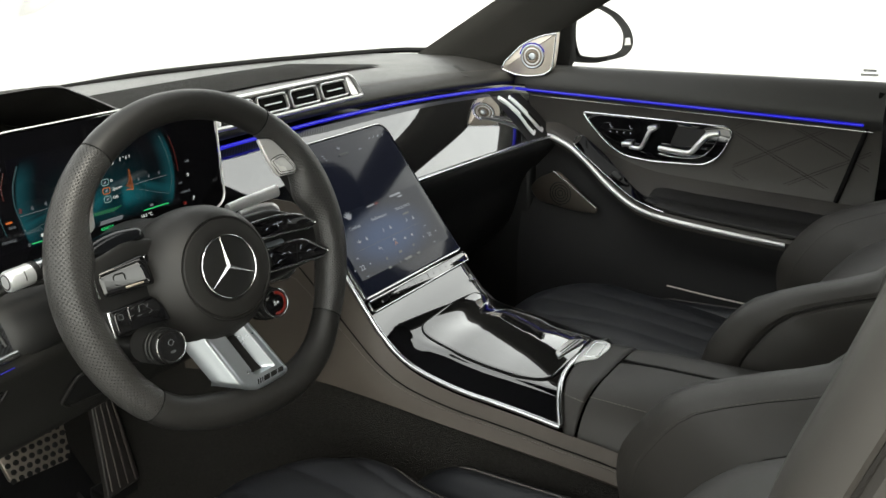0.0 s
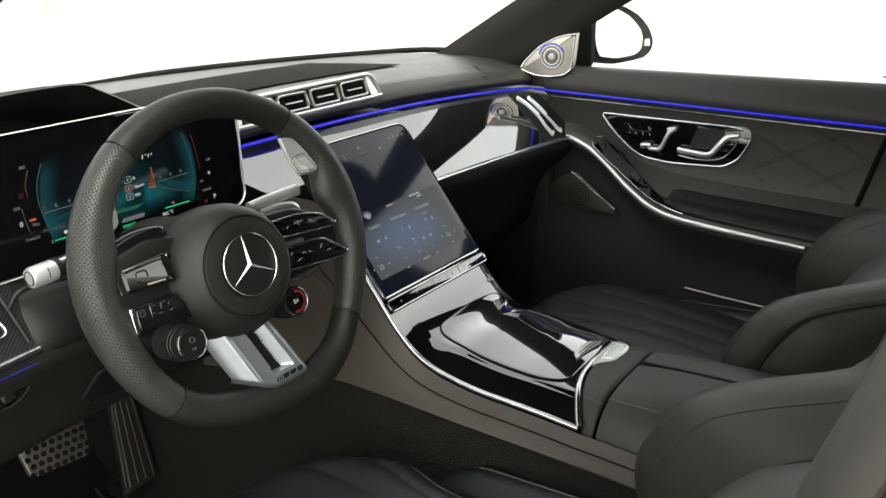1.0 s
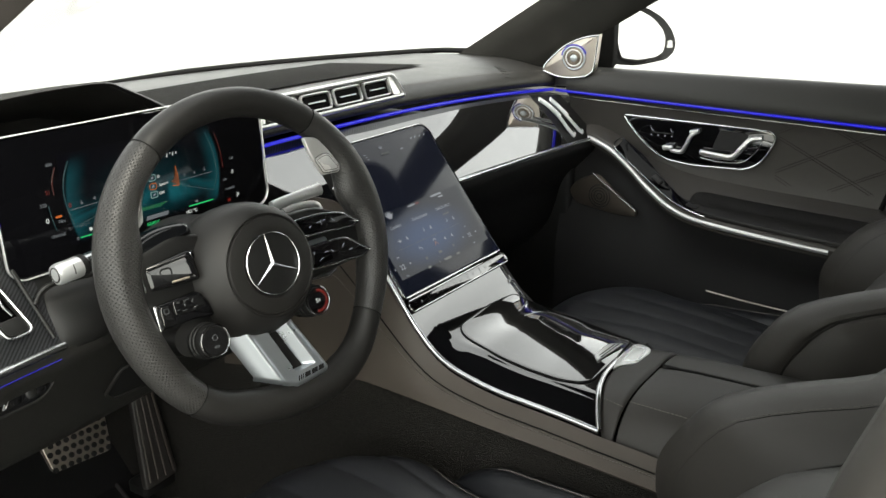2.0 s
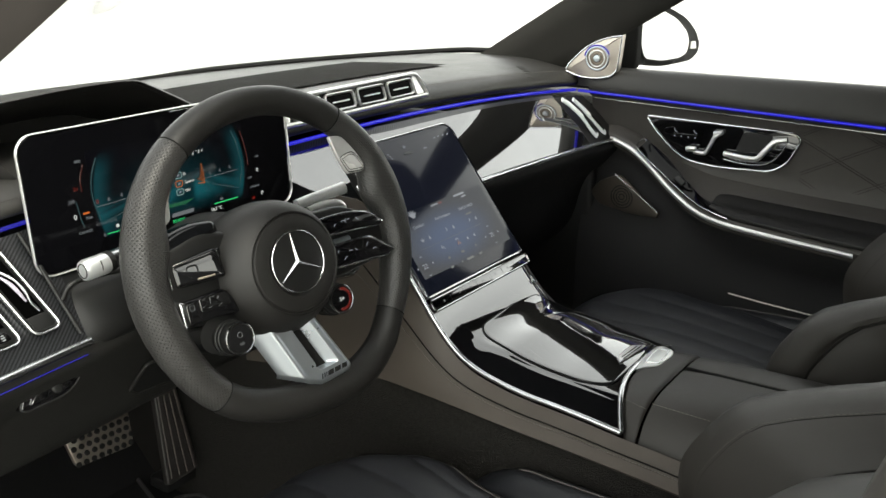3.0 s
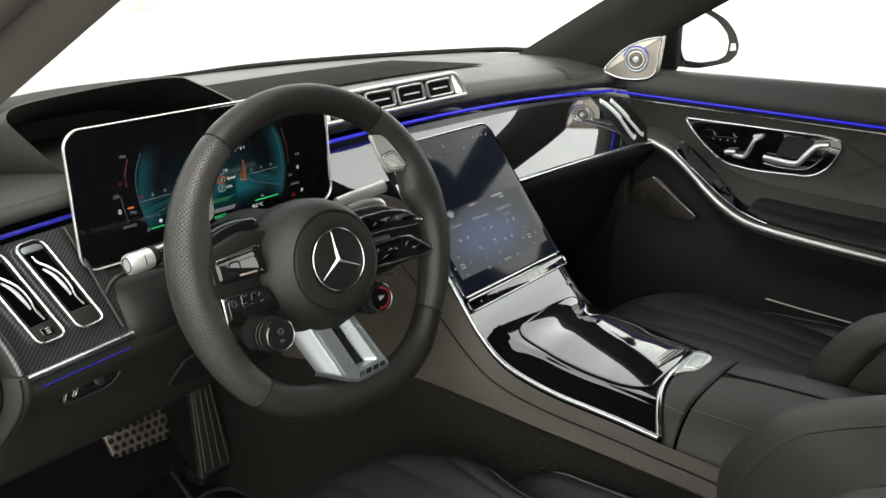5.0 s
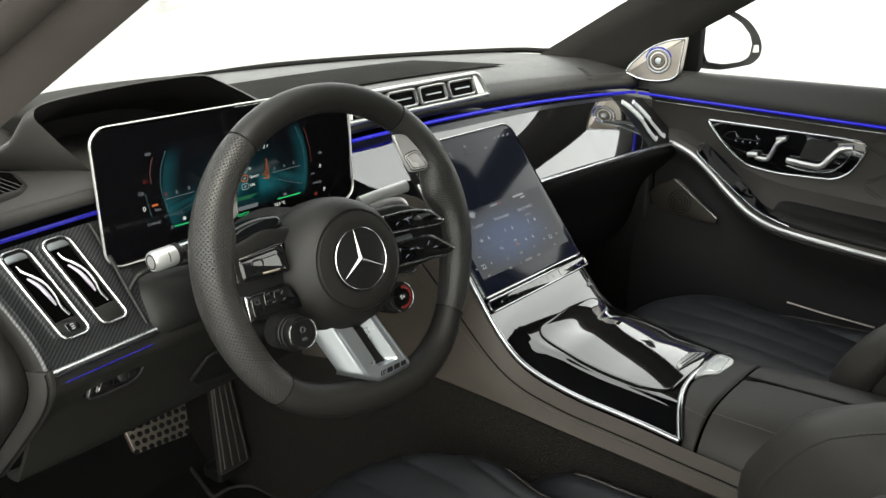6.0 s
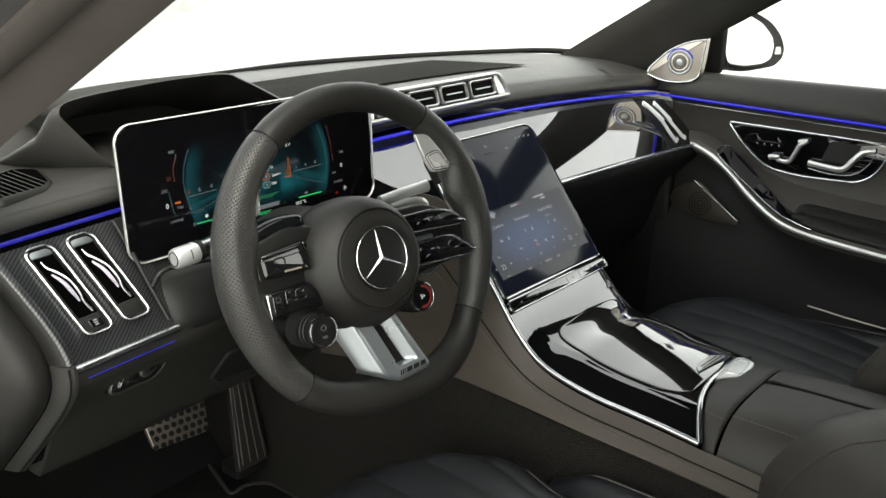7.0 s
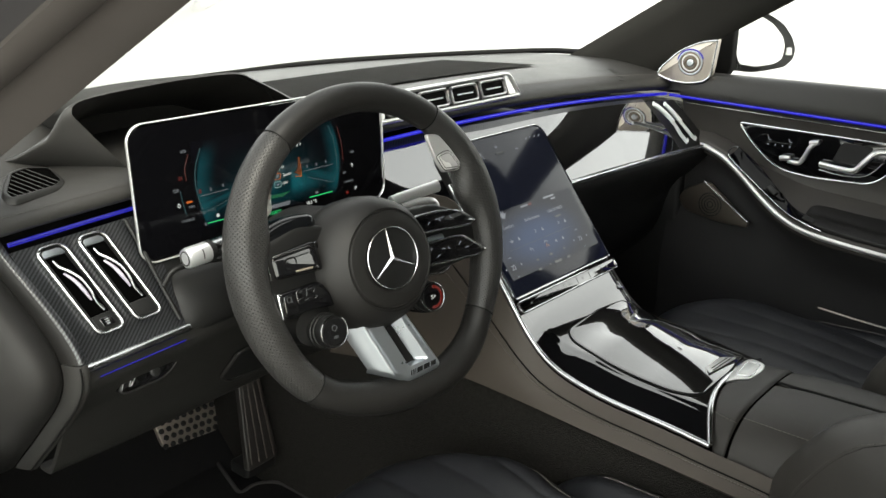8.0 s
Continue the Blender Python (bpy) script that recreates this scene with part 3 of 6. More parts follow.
part("lower_light_line", tube([Vector((x, yt(x) + 0.002, zt(x) - 0.011)) for x in [0.20 + 0.49 * i / 20 for i in range(21)]], 0.0012), BLUE_DIM, dash, "thin blue light line")
part("lower_light_line", tube([Vector((x, yt(x) - 0.004, zt(x) - 0.0135)) for x in [-0.655 + 0.108 * i / 10 for i in range(11)]], 0.0007), BLUE_DIM, dash, "thin blue light line")


def knee(u, v):
    x = -0.672 + 0.53 * u
    zl = 0.650 + 0.009 * smooth(-0.60, -0.30, x)
    return Vector((x, lerp_line([(0, yt(x) + 0.004), (0.15, yt(x) + 0.006), (0.5, 0.222), (0.9, 0.285), (1.0, 0.31)], v), lerp_line([(0, zt(x) - 0.005), (0.15, zt(x) - 0.022), (0.5, 0.745), (0.9, zl), (1.0, zl - 0.004)], v)))


part("knee_panel", sheet(knee, 24, 24, 0.006), KNEE, dash, "dark padded panel under the instruments")


def glove(u, v):
    x = -0.145 + 0.855 * u
    return Vector((x, lerp_line([(0, yt(x) + 0.004), (0.2, yt(x) + 0.008), (0.45, 0.20), (0.75, 0.25), (1.0, 0.40)], v), lerp_line([(0, zt(x) - 0.005), (0.2, zt(x) - 0.025), (0.45, 0.74), (0.75, 0.62), (1.0, 0.50)], v)))


part("glovebox_panel", sheet(glove, 30, 24, 0.006), GLOVE, dash, "dark glovebox lid")
part("glovebox_latch", tube(spline([(0.385, 0.178, 0.778), (0.41, 0.176, 0.781), (0.435, 0.175, 0.783)], 4), 0.004, 0.005), LEATHER, dash)

# Hood over the instruments.
rim = spline([(-0.514, 0.262, 0.965), (-0.550, 0.262, 1.002), (-0.584, 0.268, 1.045), (-0.594, 0.272, 1.063), (-0.575, 0.276, 1.0735), (-0.50, 0.280, 1.0785), (-0.43, 0.282, 1.0805), (-0.365, 0.284, 1.0785), (-0.335, 0.284, 1.067), (-0.28, 0.284, 1.037), (-0.235, 0.284, 1.008), (-0.20, 0.284, 0.985)], 5)


def hood_loop(k):
    out = []
    for p in rim:
        side = -smooth(-0.50, -0.60, p.x) + smooth(-0.36, -0.25, p.x)
        dy, dx, dz = ((0, 0, 0), (0.003, 0.003, 0.002), (0.010, 0.008, 0.0005), (0.06, 0.035, -0.022), (0.18, 0.07, -0.065), (0.45, 0.09, -0.14))[k]
        q = p + Vector((side * dx, dy, dz))
        left = smooth(-0.50, -0.585, p.x)
        fx, fy, fall = ((0, 0, 1), (0.003, 0.002, 1), (0.009, 0.006, 0.95), (0.022, 0.022, 0.60), (0.045, 0.055, 0.33), (0.100, 0.115, 0.14))[k]
        flare = Vector((p.x - fx, p.y + fy, 0.985 + (p.z - 0.985) * fall if p.z > 0.985 else p.z - 0.004 * k))
        q = q.lerp(flare, left)
        q.z = max(q.z, 0.955)
        out.append(q)
    return out


part("instrument_hood", rings([hood_loop(k) for k in range(6)], closed=False), LEATHER, dash, "leather hood over the instruments")
part("dashboard_corner", sheet(lambda u, v: Vector((-0.765 + 0.205 * u, 0.292 + 0.24 * v, 0.982 + 0.056 * smooth(-0.05, 0.40, v) - 0.012 * v)), 16, 20, 0.004), LEATHER, dash, "raised leather corner beside the instrument hood")
part("hood_recess", rings([rim, [p + Vector((0, 0.05, -0.004)) for p in rim], [Vector((-0.40 + (p.x + 0.40) * 0.92, p.y + 0.16, p.z - 0.02)) for p in rim]], closed=False, cap=(False, True)), material("hood_felt", (0.017, 0.0165, 0.0155), 0.95, spec=0.15, grain=0.0004, relief=0.3), dash, "dark felt-lined recess")


def end_cap(u, v):
    y = lerp_line([(0, 0.262), (0.25, 0.232), (0.5, 0.160), (0.62, 0.165), (0.8, 0.230), (1, 0.315)], u)
    z = lerp_line([(0, 0.960), (0.25, 0.935), (0.5, 0.835), (0.62, 0.79), (0.8, 0.72), (1, 0.640)], u)
    x = lerp_line([(0, -0.702), (0.25, -0.700), (0.5, -0.672), (1, -0.672)], u)
    return Vector((x - 0.019 * v, y - 0.004 * math.sin(math.pi * v) + 0.02 * v * v, z))


part("carbon_border", sheet(lambda u, v: end_cap(0.52 * u, 0.46 * v), 20, 6, 0.004), CARBON, dash, "carbon fibre border at the dashboard end")
part("border_leather", sheet(lambda u, v: end_cap(0.52 * u, 0.47 + 0.53 * v), 20, 6, 0.004), WHEEL, dash, "dark leather border at the dashboard end")
part("end_strip", sheet(lambda u, v: end_cap(0.525 + 0.475 * u, v), 20, 8, 0.004), LEATHER, dash, "stitched brown-grey leather border at the dashboard end")
part("end_seam", tube([end_cap(0.53 + 0.47 * i / 30, 0.45) + Vector((-0.001, -0.001, 0)) for i in range(31)], 0.0010), VOID, dash)
stitches("seam_thread", [end_cap(0.53 + 0.47 * i / 30, 0.36) + Vector((-0.001, -0.001, 0)) for i in range(31)], dash, (-0.3, -1, 0.2), 0.005, 0.0004, DEEP)


def jamb(u, v):
    a = end_cap(u, 1.0)
    return a + Vector((0.001 - 0.085 * v, -0.026 * math.sin(math.pi * min(1.0, v * 1.15)) ** 0.8 * (0.35 + 0.65 * math.sin(math.pi * min(1.0, u * 1.05))) + 0.07 * v * v + 0.004, 0.0))


part("end_cap", sheet(jamb, 40, 24, 0.004), material("dark_end_leather", (0.0135, 0.0130, 0.0126), 0.55, spec=0.22, grain=0.0005, grain_scale=900, relief=0.4, kind="cells"), dash, "dark padded dashboard end at the door opening")
part("door_jamb", sheet(lambda u, v: Vector((-0.755 - 0.05 * v, 0.26 + 0.10 * v + 0.03 * math.sin(3 * u) - 0.04 * math.sin(math.pi * u), 0.98 - 0.62 * u)), 16, 8, 0.01), SOFT, dash, "padded trim at the door opening")

# Speaker grille on the dashboard top.
def top_at(x, y):
    lo, hi = 0.2, 1.0
    for _ in range(30):
        mid = (lo + hi) / 2
        if dash_section(x, mid)[0] < y:
            lo = mid
        else:
            hi = mid
    return dash_section(x, lo)[1]


def grille(u, v):
    x = -0.16 + 0.60 * u
    y = 0.40 + 0.25 * v - 0.10 * (x - 0.05) ** 2
    return Vector((x, y, top_at(x, y) + 0.003 + 0.004 * math.sin(math.pi * v) * math.sin(math.pi * u) ** 0.5))


part("speaker_grille", sheet(grille, 30, 8), material("speaker_mesh", (0.006, 0.0057, 0.0053), 0.85, spec=0.04, grain=0.001, grain_scale=500, relief=0.9, kind="cells"), dash, "dark perforated speaker cover")

# Defroster slots in the corner below the pillar.
for i in range(6):
    x, y = 0.572 - 0.010 * i, 0.300 - 0.011 * i
    part("defroster_slot", tube([(x, y, top_at(x, y) + 0.0004), (x + 0.016, y - 0.004, top_at(x + 0.016, y - 0.004) + 0.0004)], 0.0016, 0.0006, 8), WHEEL, dash)

# Small triangular air outlet on the dashboard top.
outlet = thing("window_air_outlet", (-0.63, 0.31, 0.98), "small dark slatted air outlet in the dashboard top", "air vent")
om = axes((-0.653, 0.264, 0.9900), (1, 0.05, 0.01), (0, 0.86, 0.20))
mouth = round_poly([(-0.0285, -0.002), (-0.001, 0.038), (0.0172, 0.0428), (0.038, 0.0332), (0.0325, -0.001), (0.0211, -0.0094), (-0.0300, -0.0150)], 0.005)
part("frame", rings([[local(om, q.x, q.y, w) for q in loop] for loop, w in ((inset(mouth, -0.0065), -0.003), (inset(mouth, -0.0045), 0.0018), (inset(mouth, -0.0025), 0.0036), (inset(mouth, -0.001), 0.0040), (mouth, 0.0036), (mouth, 0.0032))]), WHEEL, outlet, "flush dark frame")
# A shallow floor; the shade of a deep outlet is in its black colour.
part("recess", rings([[local(om, q.x, q.y, w) for q in loop] for loop, w in ((mouth, 0.0032), (mouth, 0.0016), (inset(mouth, 0.004), 0.0014))], cap=(False, True)), RECESS_SHADE, outlet)
for i in range(8):
    # Each slat runs across the mouth and ends at its edge.
    a, d = Vector((-0.029 + 0.0078 * i, 0.010, 0)), Vector((0.27, -0.96, 0))
    side_v = Vector((-d.y, d.x, 0))
    hits = []
    for p0, p1 in zip(mouth, mouth[1:] + mouth[:1]):
        s0, s1 = (p0 - a).dot(side_v), (p1 - a).dot(side_v)
        if s0 * s1 < 0:
            hits.append((p0.lerp(p1, s0 / (s0 - s1)) - a).dot(d) / d.dot(d))
    if len(hits) > 1 and max(hits) - min(hits) > 0.008:
        q0, q1 = a + d * (min(hits) + 0.001), a + d * (max(hits) - 0.001)
        part("slat", tube([local(om, q0.x, q0.y, 0.0030), local(om, q1.x, q1.y, 0.0030)], 0.0006, 0.0005, 8), LEATHER, outlet)

# Centre vents.
cvent = thing("center_air_vent", (0, 0.25, 0.985), "chrome-framed row of four centre air vents", "air vent")
vm = axes((0.003, 0.243, 1.009), (1, 0, 0), (0, 0.3, 1))
vout = round_poly([(-0.178, -0.021), (0.180, -0.021), (0.162, 0.021), (-0.160, 0.021)], (0.01, 0.008, 0.014, 0.014))
part("body", slab(vout, 0.02, 0.003, vm, -0.022), PLASTIC, cvent)
part("frame", edge_ring(inset(vout, 0.002), vm, 0.0036, 0.0, 0.004), SILVER, cvent, "satin chrome frame")
for sx in (-1, 1):
    part("end_plate", slab(round_poly([(sx * 0.148, -0.016), (sx * 0.168, -0.016), (sx * 0.154, 0.016), (sx * 0.144, 0.016)], 0.004), 0.003, 0.001, vm, -0.001), SILVER, cvent)
for i in range(4):
    u0 = -0.109 + 0.0727 * i
    mouth = rrect(0.063, 0.025, 0.006, 4, u0, 0.0)
    v = part("nozzle", edge_ring(mouth, vm, 0.0021, 0.001, 0.0035), SILVER, cvent, "bright chrome vent rim")
    part("recess", slab(inset(mouth, 0.001), 0.001, 0, vm, -0.001), VOID, v)
    for j in range(3):
        part("slat", tube([local(vm, u0 - 0.027, -0.007 + 0.007 * j, 0.0015), local(vm, u0 + 0.027, -0.007 + 0.007 * j, 0.0015)], 0.0006, 0.0010, 6), VOID, v)
    part("tab", tube([local(vm, u0 - 0.018, -0.0005, 0.003), local(vm, u0 + 0.018, -0.0005, 0.003)], 0.0016, 0.0012, 8), BLADE, v)

# Upright vents in the carbon panel.
def trim_at(x, f, w=0.0):
    return Vector((x, yt(x) + (yb(x) - 0.004 - yt(x)) * f - bulge(x) * math.sin(math.pi * f) - w, zt(x) + (zb(x) - 0.006 - zt(x)) * f + w))


for k in range(2):
    side = thing("side_air_vent", (-0.642 + 0.047 * k, 0.216, 0.884), "upright chrome-framed air vent in the carbon panel", "air vent", "upright side vents")
    cu, cv = Vector((1, 0.03, 0.06)), Vector((-0.33, 0.45, 0.88)).normalized()
    cw = cu.cross(cv).normalized()
    sm = Matrix(((cu.x, cv.x, cw.x, -0.646 + 0.0465 * k), (cu.y, cv.y, cw.y, 0.203 + 0.001 * k), (cu.z, cv.z, cw.z, 0.889 + 0.002 * k), (0, 0, 0, 1)))
    so = rrect(0.031, 0.110, 0.009, 5)
    # A flat black plate on the panel paints the shade of a deep vent.
    part("recess", slab(so, 0.002, 0, sm, -0.001), RECESS_SHADE, side)
    part("frame", edge_ring(so, sm, 0.0019, 0.002, 0.0034), CHROME, side, "bright chrome frame")
    part("top_plate", slab(rrect(0.027, 0.010, 0.004, 4, 0, 0.048), 0.003, 0.001, sm), ALU, side)
    part("foot_plate", slab(rrect(0.028, 0.020, 0.005, 4, 0, -0.043), 0.0035, 0.001, sm), PLASTIC, side)
    part("inner_wall", edge_ring(inset(so, 0.0028), sm, 0.0012, 0.0015, 0.003), PLASTIC, side)
    part("vane", tube(spline([local(sm, -0.006, 0.038, 0.003), local(sm, -0.006, 0.030, 0.006), local(sm, -0.0015, 0.022, 0.009), local(sm, 0.0035, 0.010, 0.011), local(sm, 0.0045, -0.006, 0.010), local(sm, 0.0035, -0.018, 0.007), local(sm, 0.0065, -0.030, 0.004)], 6), 0.0010, 0.0016), CHROME, side, "wavy chrome vane")
    part("paddle", tube(spline([local(sm, -0.0055, 0.022, 0.005), local(sm, -0.0015, 0.010, 0.007), local(sm, 0.000, -0.004, 0.007), local(sm, 0.001, -0.015, 0.005)], 5), 0.0026, 0.002, taper=lambda t: 0.55 + 0.45 * math.sin(math.pi * t)), LILAC, side, "pale lilac-grey paddle")
    if k == 0:
        part("wheel_plate", slab(rrect(0.014, 0.010, 0.002, 3, 0.001, -0.043), 0.002, 0.0006, sm, 0.003), PIANO, side)
        for j in range(3):
            part("mark", slab(rrect(0.0042, 0.0012, 0.0004, 2, 0.001 - 0.0004 * j, -0.0405 - 0.0026 * j), 0.0004, 0, sm, 0.0052), WHITE_LIT, side)

# Passenger vent blades at the right end of the trim.
pv = thing("passenger_air_vent", (0.64, 0.19, 0.88), "pair of slanted chrome vent blades", "air vent")
for pts in (((0.559, 0.186, 0.932), (0.583, 0.179, 0.917), (0.610, 0.166, 0.891), (0.625, 0.155, 0.867), (0.639, 0.146, 0.849)), ((0.599, 0.183, 0.927), (0.627, 0.174, 0.904), (0.657, 0.158, 0.871), (0.678, 0.148, 0.847))):
    line = spline([Vector(p) for p in pts], 6)
    blade = part("blade", tube(line, 0.0070, 0.0034, 14, up=(0, -0.9, 0.42), taper=lambda t: 0.75 + 0.4 * t), BLADE, pv, "bright silver blade")
    low = line[len(line) // 2:-2]
    part("slot", tube([q + Vector((0.001, -0.0034, 0.0016)) for q in low], 0.0024, 0.0012, 8, up=(0, -0.9, 0.42)), VOID, blade)

# Hollow below the steering column, its shade painted as a raised black plate.
hollow = round_poly([(-0.0368, -0.0097), (-0.0248, 0.0345), (-0.0038, 0.0381), (0.0352, -0.0038), (0.0532, -0.0335), (-0.0228, -0.0255)], 0.005)
hollow_m = axes((-0.4252, 0.2328, 0.7192), (1, 0, 0), (0, -0.545, 0.839))
part("hollow_shade", slab(hollow, 0.004, 0.001, hollow_m, 0.004), VOID, dash, "black plate standing for the shaded hollow under the column")
part("hollow_lip", edge_ring(hollow, hollow_m, 0.0022, 0.008, 0.002), WHEEL, dash)

# Light switch in the knee panel.
sw = thing("headlamp_switch", (-0.58, 0.2, 0.765), "black lacquer headlamp switch unit", "switch")
swm = axes((-0.577, 0.198, 0.770), (1, 0, 0), (0.0, 0.40, 1))
swo = round_poly([(x, y * 1.32 + 0.0025) for x, y in ((-0.0470, -0.0085), (-0.0320, 0.0080), (-0.0206, 0.0112), (0.0355, 0.0112), (0.0375, 0.0050), (0.0215, -0.0065), (0.0060, -0.0110), (-0.0400, -0.0120))], (0.004, 0.006, 0.006, 0.004, 0.004, 0.008, 0.008, 0.005))
part("plate", slab(swo, 0.012, 0.002, swm, -0.004), PIANO, sw)
part("rim", edge_ring(swo, swm, 0.0016, 0.007), PLASTIC, sw)
part("key", slab(round_poly([(-0.036, -0.008), (-0.027, 0.004), (-0.004, 0.007), (-0.004, -0.008)], 0.003), 0.005, 0.002, swm, 0.007), PIANO, sw)
part("key", slab(round_poly([(0.000, -0.008), (0.000, 0.007), (0.030, 0.008), (0.016, -0.005)], 0.003), 0.005, 0.002, swm, 0.007), PIANO, sw)
part("rotary_key", slab(disc(0.0065, 20, -0.002, -0.0005), 0.007, 0.0025, swm, 0.007), PLASTIC, sw)
part("chrome_tip", slab(rrect(0.012, 0.0016, 0.0007, 2, -0.004, 0.0075), 0.001, 0, swm, 0.0085), CHROME, sw)

# ---- instrument display ----
disp = thing("instrument_display", (-0.376, 0.215, 0.89), "free-standing black instrument display with lit graphics", "display")
dm = axes((-0.376, 0.207, 0.9725), (1, 0, 0), (0, 0.03, 1))
dout = rrect(0.388, 0.157, 0.021, 18)
part("housing", slab(inset(dout, 0.012), 0.012, 0.003, dm, -0.016), VOID, disp)
part("glass", slab(inset(dout, 0.003), 0.001, 0, dm, -0.002), GLASSBLACK, disp, "black glossy display glass")
part("bezel", edge_ring(dout, dm, 0.0010, -0.001, 0.0022), SILVER, disp, "bright satin chrome bezel")
part("stand", box(pose(-0.376, 0.245, 0.90), 0.16, 0.05, 0.06, 0.008), PLASTIC, disp)


def plate(name, out, w, mat, parent, m):
    return part(name, slab(out, 0.0003, 0, m, w), mat, parent, flat=True)


bmp = sheet(lambda u, v: local(dm, -0.115 + 0.23 * u, -0.056 + 0.105 * v, -0.0005), 2, 2)
uv = bmp.loops.layers.uv.new("UVMap")
inv = dm.inverted()
for f in bmp.faces:
    for lp in f.loops:
        q = inv @ lp.vert.co
        lp[uv].uv = ((q.x + 0.115) / 0.23, (q.y + 0.056) / 0.105)
part("picture", bmp, PICTURE, disp, "teal lit road picture", flat=True)


def arc_bar(name, cx, cy, rx, ry, a0, a1, r, mat, w=0.0003, parent=disp, m=dm):
    return part(name, tube([local(m, cx + rx * math.cos(radians(a)), cy + ry * math.sin(radians(a)), w) for a in [a0 + (a1 - a0) * i / 14 for i in range(15)]], r, 0.0002, 6, up=m.to_3x3() @ Vector((0, 0, 1))), mat, parent)


def curve_bar(name, pts, r, mat):
    return part(name, tube(spline([local(dm, u, v, 0.0003) for u, v in pts], 6), r, 0.0002, 6, up=dm.to_3x3() @ Vector((0, 0, 1))), mat, disp)


curve_bar("gauge_arc", [(-0.103, 0.040), (-0.112, 0.019), (-0.114, -0.005), (-0.107, -0.035)], 0.0008, TEAL_LIT)
curve_bar("gauge_arc", [(0.095, 0.037), (0.104, 0.010), (0.106, -0.018), (0.100, -0.038)], 0.0008, TEAL_LIT)
curve_bar("red_zone", [(-0.120, 0.036), (-0.126, 0.020), (-0.126, 0.006)], 0.0007, RED_DIM)
curve_bar("red_zone", [(0.110, 0.034), (0.116, 0.010), (0.118, -0.013)], 0.0006, RED_DIM)
curve_bar("scale_line", [(-0.135, -0.004), (-0.133, -0.020), (-0.130, -0.034)], 0.0005, TEAL_LIT)
curve_bar("scale_line", [(-0.110, -0.0155), (-0.070, -0.0145)], 0.0003, GREY_LIT)
curve_bar("scale_line", [(0.048, -0.015), (0.098, -0.0145)], 0.0003, GREY_LIT)
curve_bar("road_edge", [(-0.107, -0.036), (-0.080, -0.030), (-0.055, -0.022)], 0.0004, TEAL_LIT)
curve_bar("road_edge", [(0.098, -0.039), (0.074, -0.031), (0.052, -0.023)], 0.0004, TEAL_LIT)
for k in range(7):
    plate("needle", round_poly([(0.0440 - 0.0022 * k, -0.0205 + 0.0012 * k), (0.0440, -0.0205 + 0.0012 * k), (0.0425, 0.0045 - 0.0010 * k), (0.0412 - 0.0004 * k, 0.0050 - 0.0028 * k)], 0.0003), 0.0003 + 0.00002 * k, glow("needle_glow", (1.0, 0.25, 0.04), 0.13 * (1.0 - 0.10 * k)), disp, dm)
curve_bar("needle_edge", [(0.0415, 0.005), (0.0437, -0.008), (0.0441, -0.0205)], 0.0006, ORANGE_LIT)
curve_bar("needle_foot", [(0.0441, -0.0205), (0.0340, -0.0190)], 0.0005, ORANGE_LIT)
plate("green_bar", round_poly([(-0.075, -0.0395), (0.012, -0.0405), (0.024, -0.036), (-0.070, -0.0355)], 0.001), 0.0003, GREEN_DIM, disp, dm)
plate("charge_bar", rrect(0.040, 0.0016, 0.0007, 3, 0.075, -0.051), 0.0003, GREEN_LIT, disp, dm)
plate("range_bar", rrect(0.034, 0.0014, 0.0006, 3, -0.086, -0.0495), 0.0003, GREEN_LIT, disp, dm)
plate("fuel_mark", rrect(0.004, 0.004, 0.001, 2, -0.088, -0.043), 0.0003, WHITE_LIT, disp, dm)
plate("seat_mark", rrect(0.005, 0.003, 0.001, 2, 0.068, -0.047), 0.0003, GREY_LIT, disp, dm)
plate("warning_mark", rrect(0.005, 0.004, 0.001, 2, 0.122, -0.058), 0.0003, RED_LIT, disp, dm)
for i in range(3):
    part("mode_box", edge_ring(rrect(0.010, 0.0072, 0.0018, 3, 0.005, -0.003 - 0.0105 * i), dm, 0.0005, 0.0004, 0.0002), ORANGE_LIT if i == 1 else PALE_TEAL, disp)
    plate("mode_icon", round_poly([(0.003, -0.0045 - 0.0105 * i), (0.006, -0.004 - 0.0105 * i), (0.007, -0.0015 - 0.0105 * i), (0.004, -0.002 - 0.0105 * i)], 0.0006), 0.0004, ICON_LIT, disp, dm)
